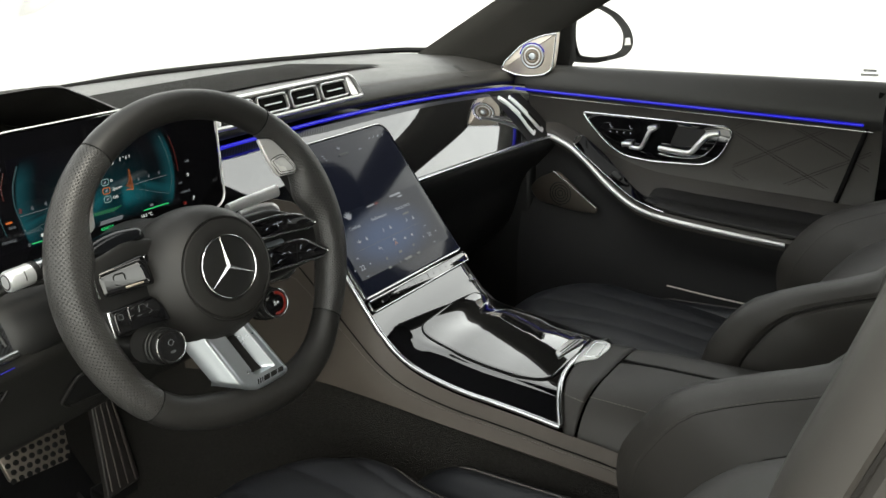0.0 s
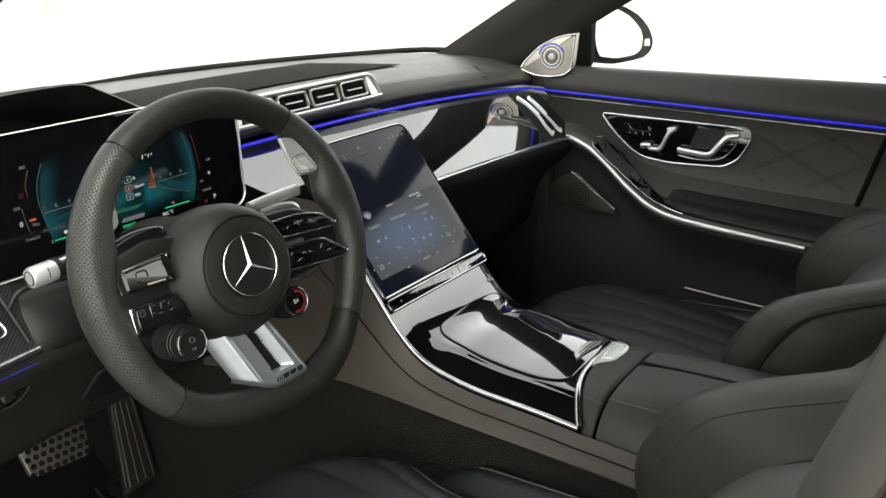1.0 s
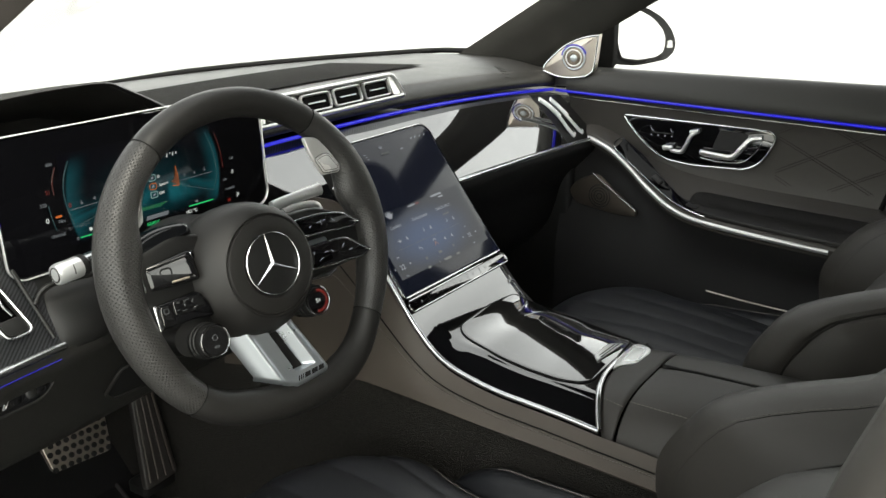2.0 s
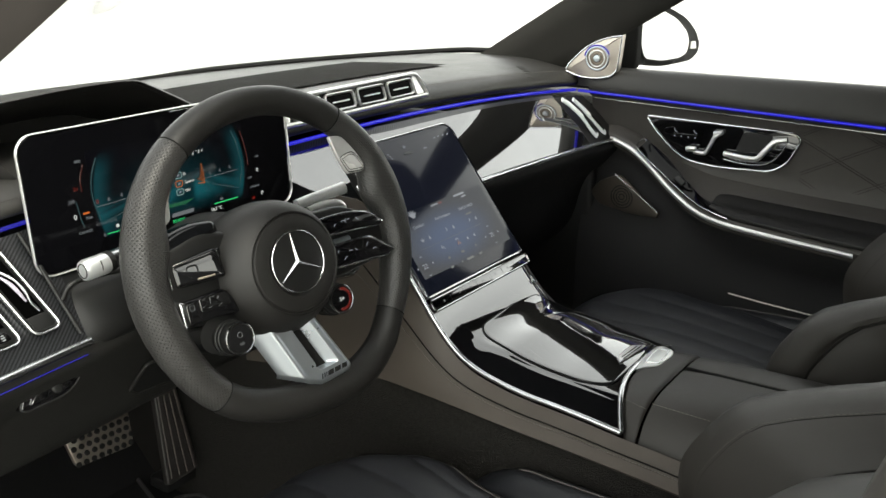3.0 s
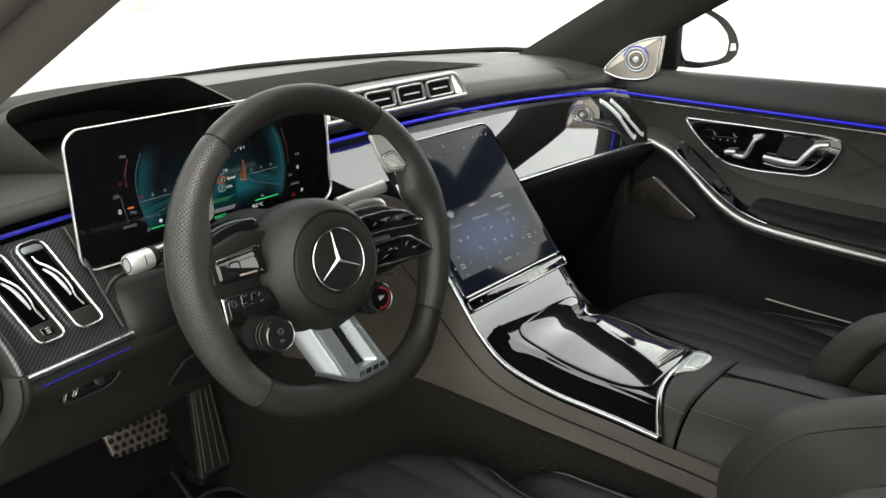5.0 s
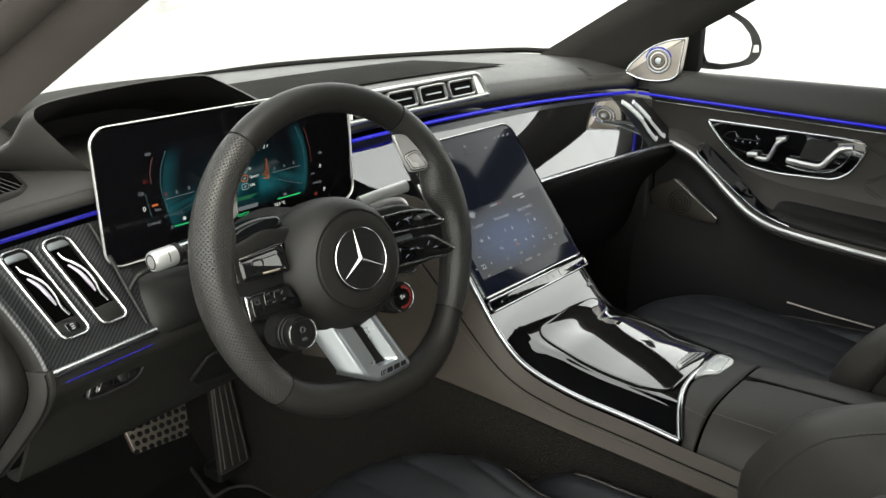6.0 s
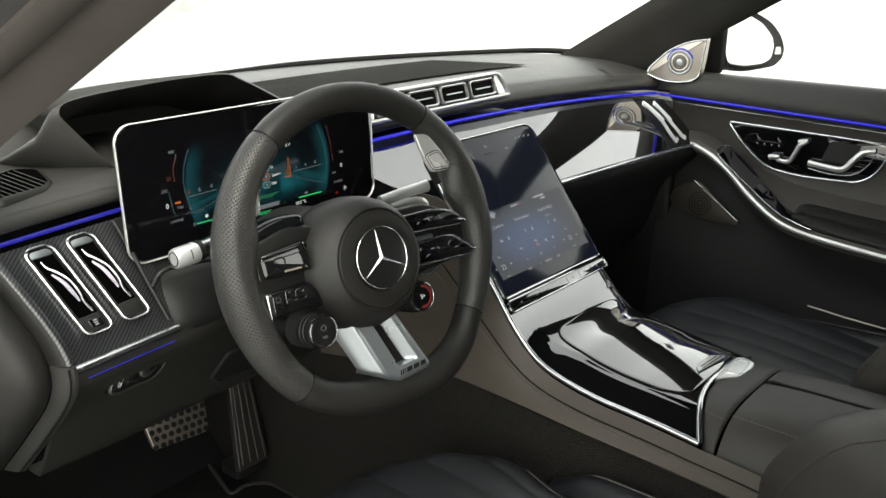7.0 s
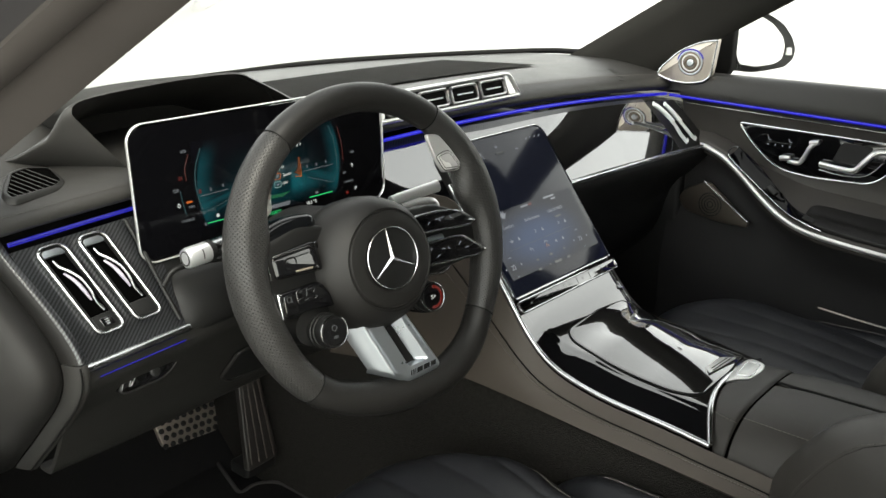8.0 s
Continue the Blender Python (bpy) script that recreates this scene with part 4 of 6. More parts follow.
for txt, u, v, sz, mt in (("P", 0.138, -0.055, 0.008, WHITE_LIT), ("0", -0.139, -0.021, 0.008, WHITE_LIT), ("0", 0.133, -0.022, 0.007, WHITE_LIT), ("Nm", -0.122, -0.025, 0.0055, GREY_LIT), ("320", -0.141, -0.003, 0.0055, GREY_LIT), ("800", -0.126, 0.040, 0.005, GREY_LIT), ("8", -0.109, -0.010, 0.008, RED_LIT), ("6", -0.094, -0.010, 0.007, GREY_LIT), ("4", -0.077, -0.009, 0.007, GREY_LIT), ("2", 0.054, -0.010, 0.006, GREY_LIT), ("4", 0.070, -0.010, 0.006, GREY_LIT), ("6", 0.087, -0.009, 0.006, GREY_LIT), ("140", 0.134, -0.004, 0.0048, GREY_LIT), ("kW", 0.119, -0.030, 0.004, GREY_LIT), ("Sport+", 0.021, -0.0135, 0.0052, WHITE_LIT), ("ON", 0.0165, -0.024, 0.005, WHITE_LIT), ("D", 0.0145, -0.003, 0.005, WHITE_LIT), ("18.5 °C", 0.058, -0.058, 0.006, WHITE_LIT), ("READY", -0.002, -0.0585, 0.006, GREEN_LIT), ("CHARGE", -0.129, -0.040, 0.0045, GREY_LIT), ("CHARGE", 0.126, -0.043, 0.004, GREY_LIT), ("21", -0.133, 0.010, 0.0065, RED_LIT), ("0", -0.106, -0.050, 0.006, GREY_LIT)):
    lettering("digit", txt, sz, dm @ Matrix.Translation((u, v, 0.0004)), mt, disp)
plate("yellow_mark", rrect(0.008, 0.0024, 0.0008, 2, -0.125, -0.019), 0.0004, ORANGE_LIT, disp, dm)
part("mode_mark", edge_ring(disc(0.0036, 16, 0.018, 0.0195), dm, 0.0004, 0.0004, 0.0002, 6), WHITE_LIT, disp)
curve_bar("mode_mark", [(0.0145, 0.0190), (0.018, 0.0200), (0.0215, 0.0190)], 0.0005, WHITE_LIT)
for u, h in ((0.031, 0.0050), (0.036, 0.0012), (0.040, 0.0045), (0.045, 0.0030)):
    curve_bar("mode_mark", [(u, 0.0225 - h), (u + 0.001, 0.0225)], 0.0006, WHITE_LIT)
plate("logo_bar", round_poly([(-0.012, -0.053), (0.021, -0.053), (0.023, -0.048), (-0.010, -0.048)], 0.001), 0.0004, GREY_LIT, disp, dm)

# ---- touchscreen ----
ts = thing("center_touchscreen", (0.004, 0.02, 0.76), "large upright black touchscreen with dim lit icons", "touchscreen")
tm = axes((0.004, 0.0865, 0.863), (1, 0, 0), (0, 0.139, 0.188))
tout = rrect(0.250, 0.240, (0.020, 0.020, 0.004, 0.004), 16)
part("housing", slab(tout, 0.016, 0.003, tm, -0.020), PLASTIC, ts)
tsg = material("touchscreen_glass", (0.006, 0.006, 0.009), 0.09, spec=0.22, blotch=0.05, rough_var=0.03)
b = tsg.node_tree.nodes["Principled BSDF"]
b.inputs["Emission Color"].default_value = (0.10, 0.14, 0.30, 1)
b.inputs["Emission Strength"].default_value = 0.006
part("glass", slab(inset(tout, 0.002), 0.004, 0.0015, tm, -0.004), tsg, ts, "glossy dark screen glass")
part("bezel", edge_ring(tout, tm, 0.0014, -0.002, 0.0025), BRIGHT, ts, "thin bright metal edge")
bmp = sheet(lambda u, v: local(tm, -0.112 + 0.224 * u, -0.095 + 0.10 * v, 0.0004), 2, 2)
SCREEN_GLOW = bpy.data.materials.new("screen_blue_field")
SCREEN_GLOW.use_nodes = True
g = SCREEN_GLOW.node_tree
gb = g.nodes["Principled BSDF"]
gb.inputs["Base Color"].default_value, gb.inputs["Roughness"].default_value = (0.006, 0.006, 0.009, 1), 0.09
gb.inputs["Specular IOR Level"].default_value = 0.22
uvn = g.nodes.new("ShaderNodeUVMap")
far = g.nodes.new("ShaderNodeVectorMath")
far.operation = "DISTANCE"
far.inputs[1].default_value = (0.45, 0.45, 0)
g.links.new(uvn.outputs["UV"], far.inputs[0])
fall = g.nodes.new("ShaderNodeMapRange")
fall.interpolation_type = "SMOOTHSTEP"
fall.inputs["From Min"].default_value, fall.inputs["From Max"].default_value = 0.1, 0.55
fall.inputs["To Min"].default_value, fall.inputs["To Max"].default_value = 0.026, 0.0022
g.links.new(far.outputs["Value"], fall.inputs["Value"])
gb.inputs["Emission Color"].default_value = (0.12, 0.28, 0.75, 1)
g.links.new(fall.outputs["Result"], gb.inputs["Emission Strength"])
uv = bmp.loops.layers.uv.new("UVMap")
inv = tm.inverted()
for f in bmp.faces:
    for lp in f.loops:
        q = inv @ lp.vert.co
        lp[uv].uv = ((q.x + 0.112) / 0.224, (q.y + 0.095) / 0.10)
part("lit_field", bmp, SCREEN_GLOW, ts, "soft blue lit field", flat=True)
for txt, u, v, sz in (("Comfort", -0.0686, -0.0208, 0.0072), ("Performance", -0.0094, -0.0204, 0.0072), ("TRACK PACE", 0.0510, -0.0201, 0.0066), ("22", -0.0985, -0.0785, 0.0105), ("22", 0.0740, -0.0769, 0.0095)):
    lettering("caption", txt, sz, tm @ Matrix.Translation((u, v, 0.0012)), ICON_LIT, ts)


def stroke(pts, r=0.0005, mat=None):
    part("icon", tube([local(tm, u, v, 0.0010) for u, v in pts], r, 0.0002, 6, up=tm.to_3x3() @ Vector((0, 0, 1))), mat or ICON_LIT, ts)


def fan_icon(u, v, s, n=5):
    for k in range(n):
        a = radians(35 + 110 * k / (n - 1))
        plate("icon", round_poly([(u + s * 0.2 * math.cos(a + 1.57), v + s * 0.2 * math.sin(a + 1.57)), (u + s * math.cos(a), v + s * math.sin(a)), (u + s * 0.25 * math.cos(a - 1.57), v + s * 0.25 * math.sin(a - 1.57))], s * 0.1), 0.0009, ICON_LIT, ts, tm)


fan_icon(-0.0680, -0.0060, 0.0125)
fan_icon(-0.0072, 0.0985, 0.0055, 3)
fan_icon(-0.0759, -0.0440, 0.0060, 3)
for u, v in ((0.0705, 0.1004), (0.0815, 0.1012), (0.0931, 0.1007), (0.1049, 0.1003)):
    stroke([(u - 0.0025, v - 0.001), (u + 0.002, v + 0.0015)], 0.0008)
stroke([(0.034, 0.0883), (0.037, 0.0900), (0.0405, 0.0883)], 0.0010)
for k in range(3):
    stroke([(-0.0500 + 0.002 * k, 0.0955 - 0.004 * k), (-0.0455 + 0.001 * k, 0.0950 - 0.004 * k)], 0.0007)
plate("caption_bar", rrect(0.020, 0.0030, 0.001, 2, -0.0035, 0.0893), 0.0009, DIM_LIT, ts, tm)
plate("caption_bar", rrect(0.018, 0.0026, 0.001, 2, -0.0125, 0.0007), 0.0009, ICON_LIT, ts, tm)
plate("red_caption", rrect(0.0075, 0.0030, 0.001, 2, 0.0020, 0.0006), 0.0009, RED_LIT, ts, tm)
plate("caption_bar", rrect(0.028, 0.0030, 0.001, 2, 0.0515, 0.0022), 0.0009, ICON_LIT, ts, tm)
plate("caption_bar", rrect(0.012, 0.0026, 0.001, 2, 0.0600, -0.0028), 0.0009, ICON_LIT, ts, tm)
plate("caption_bar", rrect(0.016, 0.0026, 0.001, 2, 0.0500, -0.0311), 0.0009, DIM_LIT, ts, tm)
for u, v in ((-0.0162, -0.0411), (0.0437, -0.0415)):
    stroke([(u - 0.002, v - 0.002), (u + 0.0015, v + 0.0005), (u - 0.0005, v + 0.003)], 0.0008)
for u, v in ((0.0008, -0.0414), (0.0599, -0.0423), (-0.0587, -0.0422)):
    plate("icon", round_poly([(u - 0.0025, v - 0.002), (u + 0.0025, v - 0.0025), (u + 0.0005, v + 0.0040)], 0.0012), 0.0009, ICON_LIT, ts, tm)
stroke([(-0.0405, -0.0670), (-0.0410, -0.0632), (-0.0470, -0.0625), (-0.0445, -0.0600)], 0.0007)
stroke([(-0.0470, -0.0625), (-0.0452, -0.0650)], 0.0007)
stroke([(-0.0095, -0.0690), (-0.0063, -0.0640), (-0.0030, -0.0690)], 0.0010, glow("orange_icon", (0.9, 0.45, 0.3), 0.16))
stroke([(-0.0100, -0.0615), (-0.0063, -0.0590), (-0.0026, -0.0615)], 0.0010)
for u in (0.0173, 0.0355):
    plate("icon", round_poly([(u - 0.003, -0.0655), (u + 0.0018, -0.0628), (u + 0.0018, -0.0682)], 0.0004), 0.0009, ICON_LIT, ts, tm)
for u0, v0 in ((-0.0975, -0.0785), (0.0749, -0.0769)):
    stroke([(u0 - 0.0025, v0 + 0.0145), (u0, v0 + 0.0165), (u0 + 0.0025, v0 + 0.0145)], 0.0006)
    stroke([(u0 - 0.0025, v0 - 0.0130), (u0, v0 - 0.0150), (u0 + 0.0025, v0 - 0.0130)], 0.0006)
    for k in (-1, 1):
        plate("icon", disc(0.0014, 10, u0 + k * 0.0175, v0 + 0.001), 0.0009, ICON_LIT, ts, tm)
for u, v, w in ((0.0262, -0.0806, 0.004), (-0.0429, -0.0812, 0.005), (-0.0085, -0.0811, 0.008), (-0.0470, -0.0952, 0.007), (-0.0003, -0.0947, 0.018), (-0.0210, -0.0945, 0.003), (0.0267, -0.0949, 0.008)):
    plate("icon", rrect(w, 0.0034, 0.0012, 3, u, v), 0.0009, DIM_LIT, ts, tm)
stroke([(-0.088, -0.0545), (0.066, -0.0535)], 0.0003, DIM_LIT)
strip = thing("touch_button_strip", (0.004, 0.005, 0.745), "chrome-rimmed strip of touch keys below the screen", "button strip")
sm = axes((0.004, 0.0075, 0.7555), (1, 0, 0), (0, 0.139, 0.188))
so = rrect(0.253, 0.016, 0.005, 4)
part("plate", slab(so, 0.006, 0.001, sm, -0.004), PIANO, strip)
part("rim", edge_ring(so, sm, 0.0013, 0.0015, 0.002), BRIGHT, strip, "bright chrome rim")
for i in range(6):
    part("key_line", slab(rrect(0.0006, 0.010, 0.0002, 2, -0.0835 + 0.0335 * i, 0), 0.0002, 0, sm, 0.0021), PLASTIC, strip, flat=True)
for i, u0 in enumerate((-0.100, -0.062, -0.034, -0.002, 0.032, 0.066, 0.100)):
    part("key_symbol", slab(rrect(0.004, 0.0024, 0.001, 2, u0, 0) if i % 2 else disc(0.0018, 10, u0, 0), 0.0002, 0, sm, 0.0022), DIM_LIT, strip, flat=True)

# ---- centre console ----
PROFILE = [(-0.30, 0.654), (-0.285, 0.655), (-0.24, 0.660), (-0.191, 0.664), (-0.148, 0.667), (-0.104, 0.674), (-0.067, 0.684), (-0.039, 0.699), (-0.011, 0.725), (0.010, 0.751), (0.042, 0.794), (0.10, 0.872), (0.14, 0.925)]


def crown(x, y):
    """Cross-section of the console top: a border that slopes up from the chrome edge, then a gently domed lid."""
    if x <= 0:
        t = (x + 0.127) / 0.040
        h = 0.0205 * min(1.0, t) if t < 0.85 else 0.0205 * (1 - 0.15 * (1 - smooth(0.85, 1.30, t)) ** 2)
    else:
        h = 0.0205
    mid = (max(0.0, h) + 0.0035 * max(0.0, 1 - (x / 0.115) ** 2)) * smooth(0.0, -0.10, y)
    if x <= 0:
        return mid
    # Towards the passenger the top falls to a straight rolled edge.
    rise = 0.7035 + 0.141 * y - lerp_line(PROFILE, y)
    edge = 0.5 * (rise + math.sqrt(rise * rise + 0.004 ** 2))
    roll = 0.012 * (1 - math.sqrt(max(0.0, 1 - min(1.0, max(0.0, x - 0.108) / 0.020) ** 2)))
    return mid + (edge - mid) * min(1.0, x / 0.116) ** 4 - roll


def zc(x, y):
    """Height of the lacquered console top."""
    return lerp_line(PROFILE, y) + crown(x, y)


def z_lid(x, y):
    return zc(x, y) + 0.001


def arch(x):
    return -0.245 - 0.040 * max(0.0, -x / 0.127) ** 2 - 0.004 * max(0.0, x / 0.127) ** 2


con = thing("center_console", (0, -0.15, 0.3), "centre console with black lacquer top, chrome edge and leather sides", "console")


def con_top(u, v):
    x = -0.126 + 0.252 * v
    ya = arch(x)
    y = 0.006 + (ya - 0.006) * u
    return Vector((x, y, zc(x, y)))


part("lacquer_top", sheet(con_top, 100, 200, 0.004), PIANO, con, "glossy black lacquer top")
part("chrome_edge", tube([Vector((-0.128, y, lerp_line(PROFILE, y) + 0.001)) for y in [0.13 - 0.415 * i / 50 for i in range(51)]], 0.0036, 0.0035, up=(1, 0, 0)), CHROME, con, "satin chrome edge")
part("lacquer_edge", tube([Vector((0.124, y, zc(0.126, y) - 0.006)) for y in [0.0 - 0.247 * i / 40 for i in range(41)]], 0.006, 0.008, 16, up=(1, 0, 0)), PIANO, con, "rounded black lacquer edge")
part("chrome_arch", tube([Vector((x, arch(x) - 0.001, lerp_line(PROFILE, arch(x)) + crown(x, arch(x)) + 0.003)) for x in [-0.128 + 0.238 * i / 30 for i in range(31)]], 0.0036, 0.003, taper=lambda t: 1.0 - 0.5 * smooth(0.85, 1.0, t)), CHROME, con, "satin chrome arch")
lid_out = round_poly([(-0.062, -0.030), (-0.081, -0.10), (-0.084, -0.205), (-0.070, -0.241), (0.020, -0.240), (0.100, -0.230), (0.113, -0.12), (0.112, -0.030), (0.03, -0.026)], (0.02, 0.02, 0.02, 0.02, 0.0, 0.02, 0.03, 0.02, 0.0), 6)
lid_mid = Vector((0.018, -0.135, 0))


def resample(loop, step):
    out = []
    for a, b in zip(loop, loop[1:] + loop[:1]):
        k = max(1, int((b - a).length / step))
        out += [a.lerp(b, i / k) for i in range(k)]
    return out


lid_out = resample([Vector((q[0], q[1], 0)) for q in lid_out], 0.004)


def lid_loop(f, h):
    out = []
    for q in lid_out:
        c = lid_mid + (q - lid_mid) * f
        out.append(Vector((c.x, c.y, z_lid(c.x, c.y) + h + 0.002 * (1 - f * f))))
    return out


lid = part("storage_lid", rings([lid_loop(f, h) for f, h in [(1, -0.0008), (0.995, 0.0006), (0.985, 0.0010)] + [(0.97 - 0.04 * i, 0.0010) for i in range(24)] + [(0.012, 0.001)]], cap=(False, True)), PIANO, con, "black lacquer storage lid")
# A black tube round the lid paints the shade of its gap.
part("gap_shade", tube([Vector((q.x, q.y, zc(q.x, q.y) + 0.0008)) for q in lid_out], 0.0014, 0.0010, 6, closed=True), VOID, lid)
lm = axes((0.026, -0.222, z_lid(0.026, -0.222) + 0.0022), (1, -0.02, 0.0), (0.0, 1, 0.0))
latch = part("latch", slab(round_poly([(-0.036, -0.005), (0.034, -0.010), (0.024, 0.004), (0.015, 0.008), (-0.024, 0.006)], (0.003, 0.002, 0.006, 0.006, 0.005)), 0.0022, 0.0010, lm), SILVER, lid, "satin chrome latch with dark grooves")
for i in range(2):
    part("groove", tube([local(lm, -0.026 + 0.004 * i, -0.0045 + 0.0042 * i, 0.0022), local(lm, 0.027 - 0.004 * i, -0.0062 + 0.0048 * i, 0.0022)], 0.0009, 0.0006, 6), VOID, latch)
part("hinge", tube([(0.112, -0.012, zc(0.112, -0.012) + 0.001), (0.122, -0.014, zc(0.12, -0.014) + 0.001)], 0.004, 0.003), CHROME, con)


def con_side(u, v):
    y = 0.36 - 0.87 * u
    zt_ = lerp_line(PROFILE, min(y, 0.12)) + 0.0
    if y < -0.285:
        zt_ = lerp_line([(-0.51, 0.634), (-0.40, 0.645), (-0.34, 0.651), (-0.285, 0.655)], y)
    zl = lerp_line([(-0.51, 0.61), (-0.34, 0.626), (-0.127, 0.637), (0.004, 0.645), (0.10, 0.645), (0.36, 0.60)], y)
    x = -0.131 - 0.030 * v - 0.006 * math.sin(math.pi * v)
    return Vector((x, y, zt_ - 0.004 - 0.006 * math.sin(math.pi * v) + (zl - zt_) * v))


part("side_panel", sheet(con_side, 50, 14, 0.004), BROWN, con, "brown-grey leather side")
part("side_seam", tube([con_side(i / 60, 0.30) + Vector((-0.002, 0, 0.001)) for i in range(61)], 0.0009), VOID, con)
stitches("seam_thread", [con_side(i / 60, 0.38) + Vector((-0.0025, 0, 0.0012)) for i in range(61)], con, (-1, 0, 0.7), 0.0042, 0.0007)
part("tunnel_carpet", sheet(lambda u, v: Vector((-0.149 - 0.026 * v ** 1.2, 0.75 - 1.35 * u, lerp_line([(-0.6, 0.612), (-0.51, 0.616), (-0.34, 0.630), (-0.127, 0.641), (0.004, 0.649), (0.10, 0.649), (0.36, 0.62), (0.75, 0.62)], 0.75 - 1.35 * u) - 0.34 * v)), 60, 10, 0.006), CARPET, con, "dark carpeted tunnel side")
part("tunnel_carpet", sheet(lambda u, v: Vector((0.131 + 0.06 * v ** 1.5, 0.75 - 1.35 * u, 0.650 - 0.03 * u - 0.36 * v)), 30, 10, 0.006), CARPET, con, "dark carpeted tunnel side")
part("side_panel", sheet(lambda u, v: Vector((0.130 + 0.01 * v, 0.30 - 0.81 * u, lerp_line(PROFILE, min(0.10, 0.30 - 0.81 * u)) - 0.004 - v * (lerp_line(PROFILE, min(0.10, 0.30 - 0.81 * u)) - 0.63))), 30, 6, 0.004), SOFT, con)


# ---- armrest ----
def arm_section(x, top):
    return 0.60 + (top - 0.60) * max(0.0, 1 - abs(x / 0.131) ** 4.0) ** 0.5


arm = thing("armrest", (0, -0.5, 0.5), "split leather armrest behind the console", "armrest")


def pad(x0, x1, y0, y1, top0, top1, skew=0.0):
    def fn(u, v):
        t = u
        x = x0 + (x1 - x0) * (0.5 - 0.5 * math.cos(math.pi * t))
        ys = y0(x) if callable(y0) else y0
        y = ys + (y1 - ys) * v + skew * max(0, -x / 0.13) ** 2 * v
        edge = 0.004 * (1 - min(1.0, 8 * min(v, 1 - v) + 0.0)) ** 2
        e2 = 0.003 * max(0.0, 1 - 14 * min(t, 1 - t)) ** 2
        return Vector((x, y, arm_section(x, top0 + (top1 - top0) * v) - edge - e2))
    return sheet(fn, 36, 20, 0.006)


part("front_pad", pad(-0.1305, 0.1305, lambda x: arch(x) - 0.005, -0.302, 0.686, 0.691), ARM, arm, "leather pad in front of the lids")
part("left_lid", pad(-0.1305, 0.016, -0.306, -0.80, 0.693, 0.700), ARM, arm, "leather armrest lid")
part("right_lid", pad(0.023, 0.1305, -0.306, -0.80, 0.693, 0.700), ARM, arm, "leather armrest lid")
# The gap's shade is a black strip laid between the two lids.
part("gap_shade", tube([(0.0195, -0.308 - 0.49 * i / 10, arm_section(0.0195, 0.6925 + 0.007 * i / 10) - 0.0006) for i in range(11)], 0.0030, 0.0012, 8), VOID, arm, "black strip standing for shade in the gap between the armrest lids")
part("box", slab(rrect(0.24, 0.54, 0.01, 3, 0, -0.55), 0.22, 0.01, pose(0, 0, 0.40)), VOID, arm)
for y0, y1, top in ((-0.272, -0.301, 0.6885), (-0.309, -0.60, 0.6945)):
    stitches("seam_thread", [(-0.088 - 0.004 * i / 20, y0 + (y1 - y0) * i / 20, arm_section(-0.088 - 0.004 * i / 20, top) + 0.0012) for i in range(21)], arm, (-0.3, 0, 1), 0.0055, 0.0007)
bm_ = axes((0.033, -0.263, arm_section(0.03, 0.687) - 0.001), (1, 0, 0), (0, 1, 0))
key = part("release_button", slab(round_poly([(-0.052, 0.010), (-0.020, 0.0185), (0.032, 0.0180), (0.041, 0.010), (0.034, -0.0085), (0.018, -0.0125), (-0.024, -0.010), (-0.036, 0.004)], (0.003, 0.006, 0.006, 0.008, 0.008, 0.008, 0.010, 0.008), 5), 0.0034, 0.0014, bm_), SILVER, arm, "satin silver release plate")
part("key_rim", edge_ring(round_poly([(-0.022, 0.0090), (0.027, 0.0132), (0.028, -0.0040), (-0.0145, -0.0088)], 0.003), bm_, 0.0009, 0.0036, 0.0008), CHROME, key, "polished rim")
part("key_pad", slab(round_poly([(-0.021, 0.0080), (0.026, 0.0122), (0.027, -0.0033), (-0.0135, -0.0078)], 0.003), 0.0012, 0.0006, bm_, 0.0030), material("pale_key", (0.60, 0.61, 0.60), 0.35, 0.4), key)

# ---- steering wheel ----
rake, turn = radians(15), radians(-7)
wu = Vector((math.cos(turn), math.sin(turn), 0))
ww = Vector((math.sin(turn) * math.cos(rake), -math.cos(turn) * math.cos(rake), math.sin(rake)))
wm = axes((-0.375, 0.0, 0.90), wu, ww.cross(wu))
wheel = thing("steering_wheel", (-0.375, 0.03, 0.88), "flat-bottomed leather steering wheel with chrome emblem and aluminium spoke", "steering wheel")
RIM, BACK = 0.1775, -0.036
# Thickness of the rim and how far it leaves the circle, by the angle from the top.
THICK = [(0, 0.0172), (37, 0.0175), (75, 0.0200), (90, 0.0212), (110, 0.0203), (130, 0.0178), (145, 0.0190), (160, 0.0215), (180, 0.0230), (200, 0.0215), (215, 0.0195), (230, 0.0195), (250, 0.0215), (270, 0.0215), (290, 0.0195), (323, 0.0178), (360, 0.0172)]
SHIFT = [(0, 0.0), (50, 0.0), (75, -0.003), (90, -0.0065), (110, -0.0065), (130, -0.0005), (145, 0.009), (160, 0.0115), (180, 0.005), (200, 0.0035), (215, 0.0045), (230, 0.0013), (250, -0.0035), (270, -0.003), (290, 0.0), (360, 0.0)]


def rim_at(a, b, fat=1.0, thumb=0.0):
    """A point of the rim's skin: a degrees round the wheel, b radians round the tube."""
    r = lerp_line(THICK, a % 360) * fat
    out = r * math.cos(b) - thumb * max(0.0, -math.cos(b))
    c, d = math.cos(radians(a)), lerp_line(SHIFT, a % 360)
    v = (RIM + out) * (c if c > 0 else c * (0.955 - 0.02 * smooth(0.7, 1.0, -c)))
    return Vector(((RIM + out + d) * math.sin(radians(a)) + 0.006, v + d * c + 0.007, BACK + 1.05 * r * math.sin(b)))


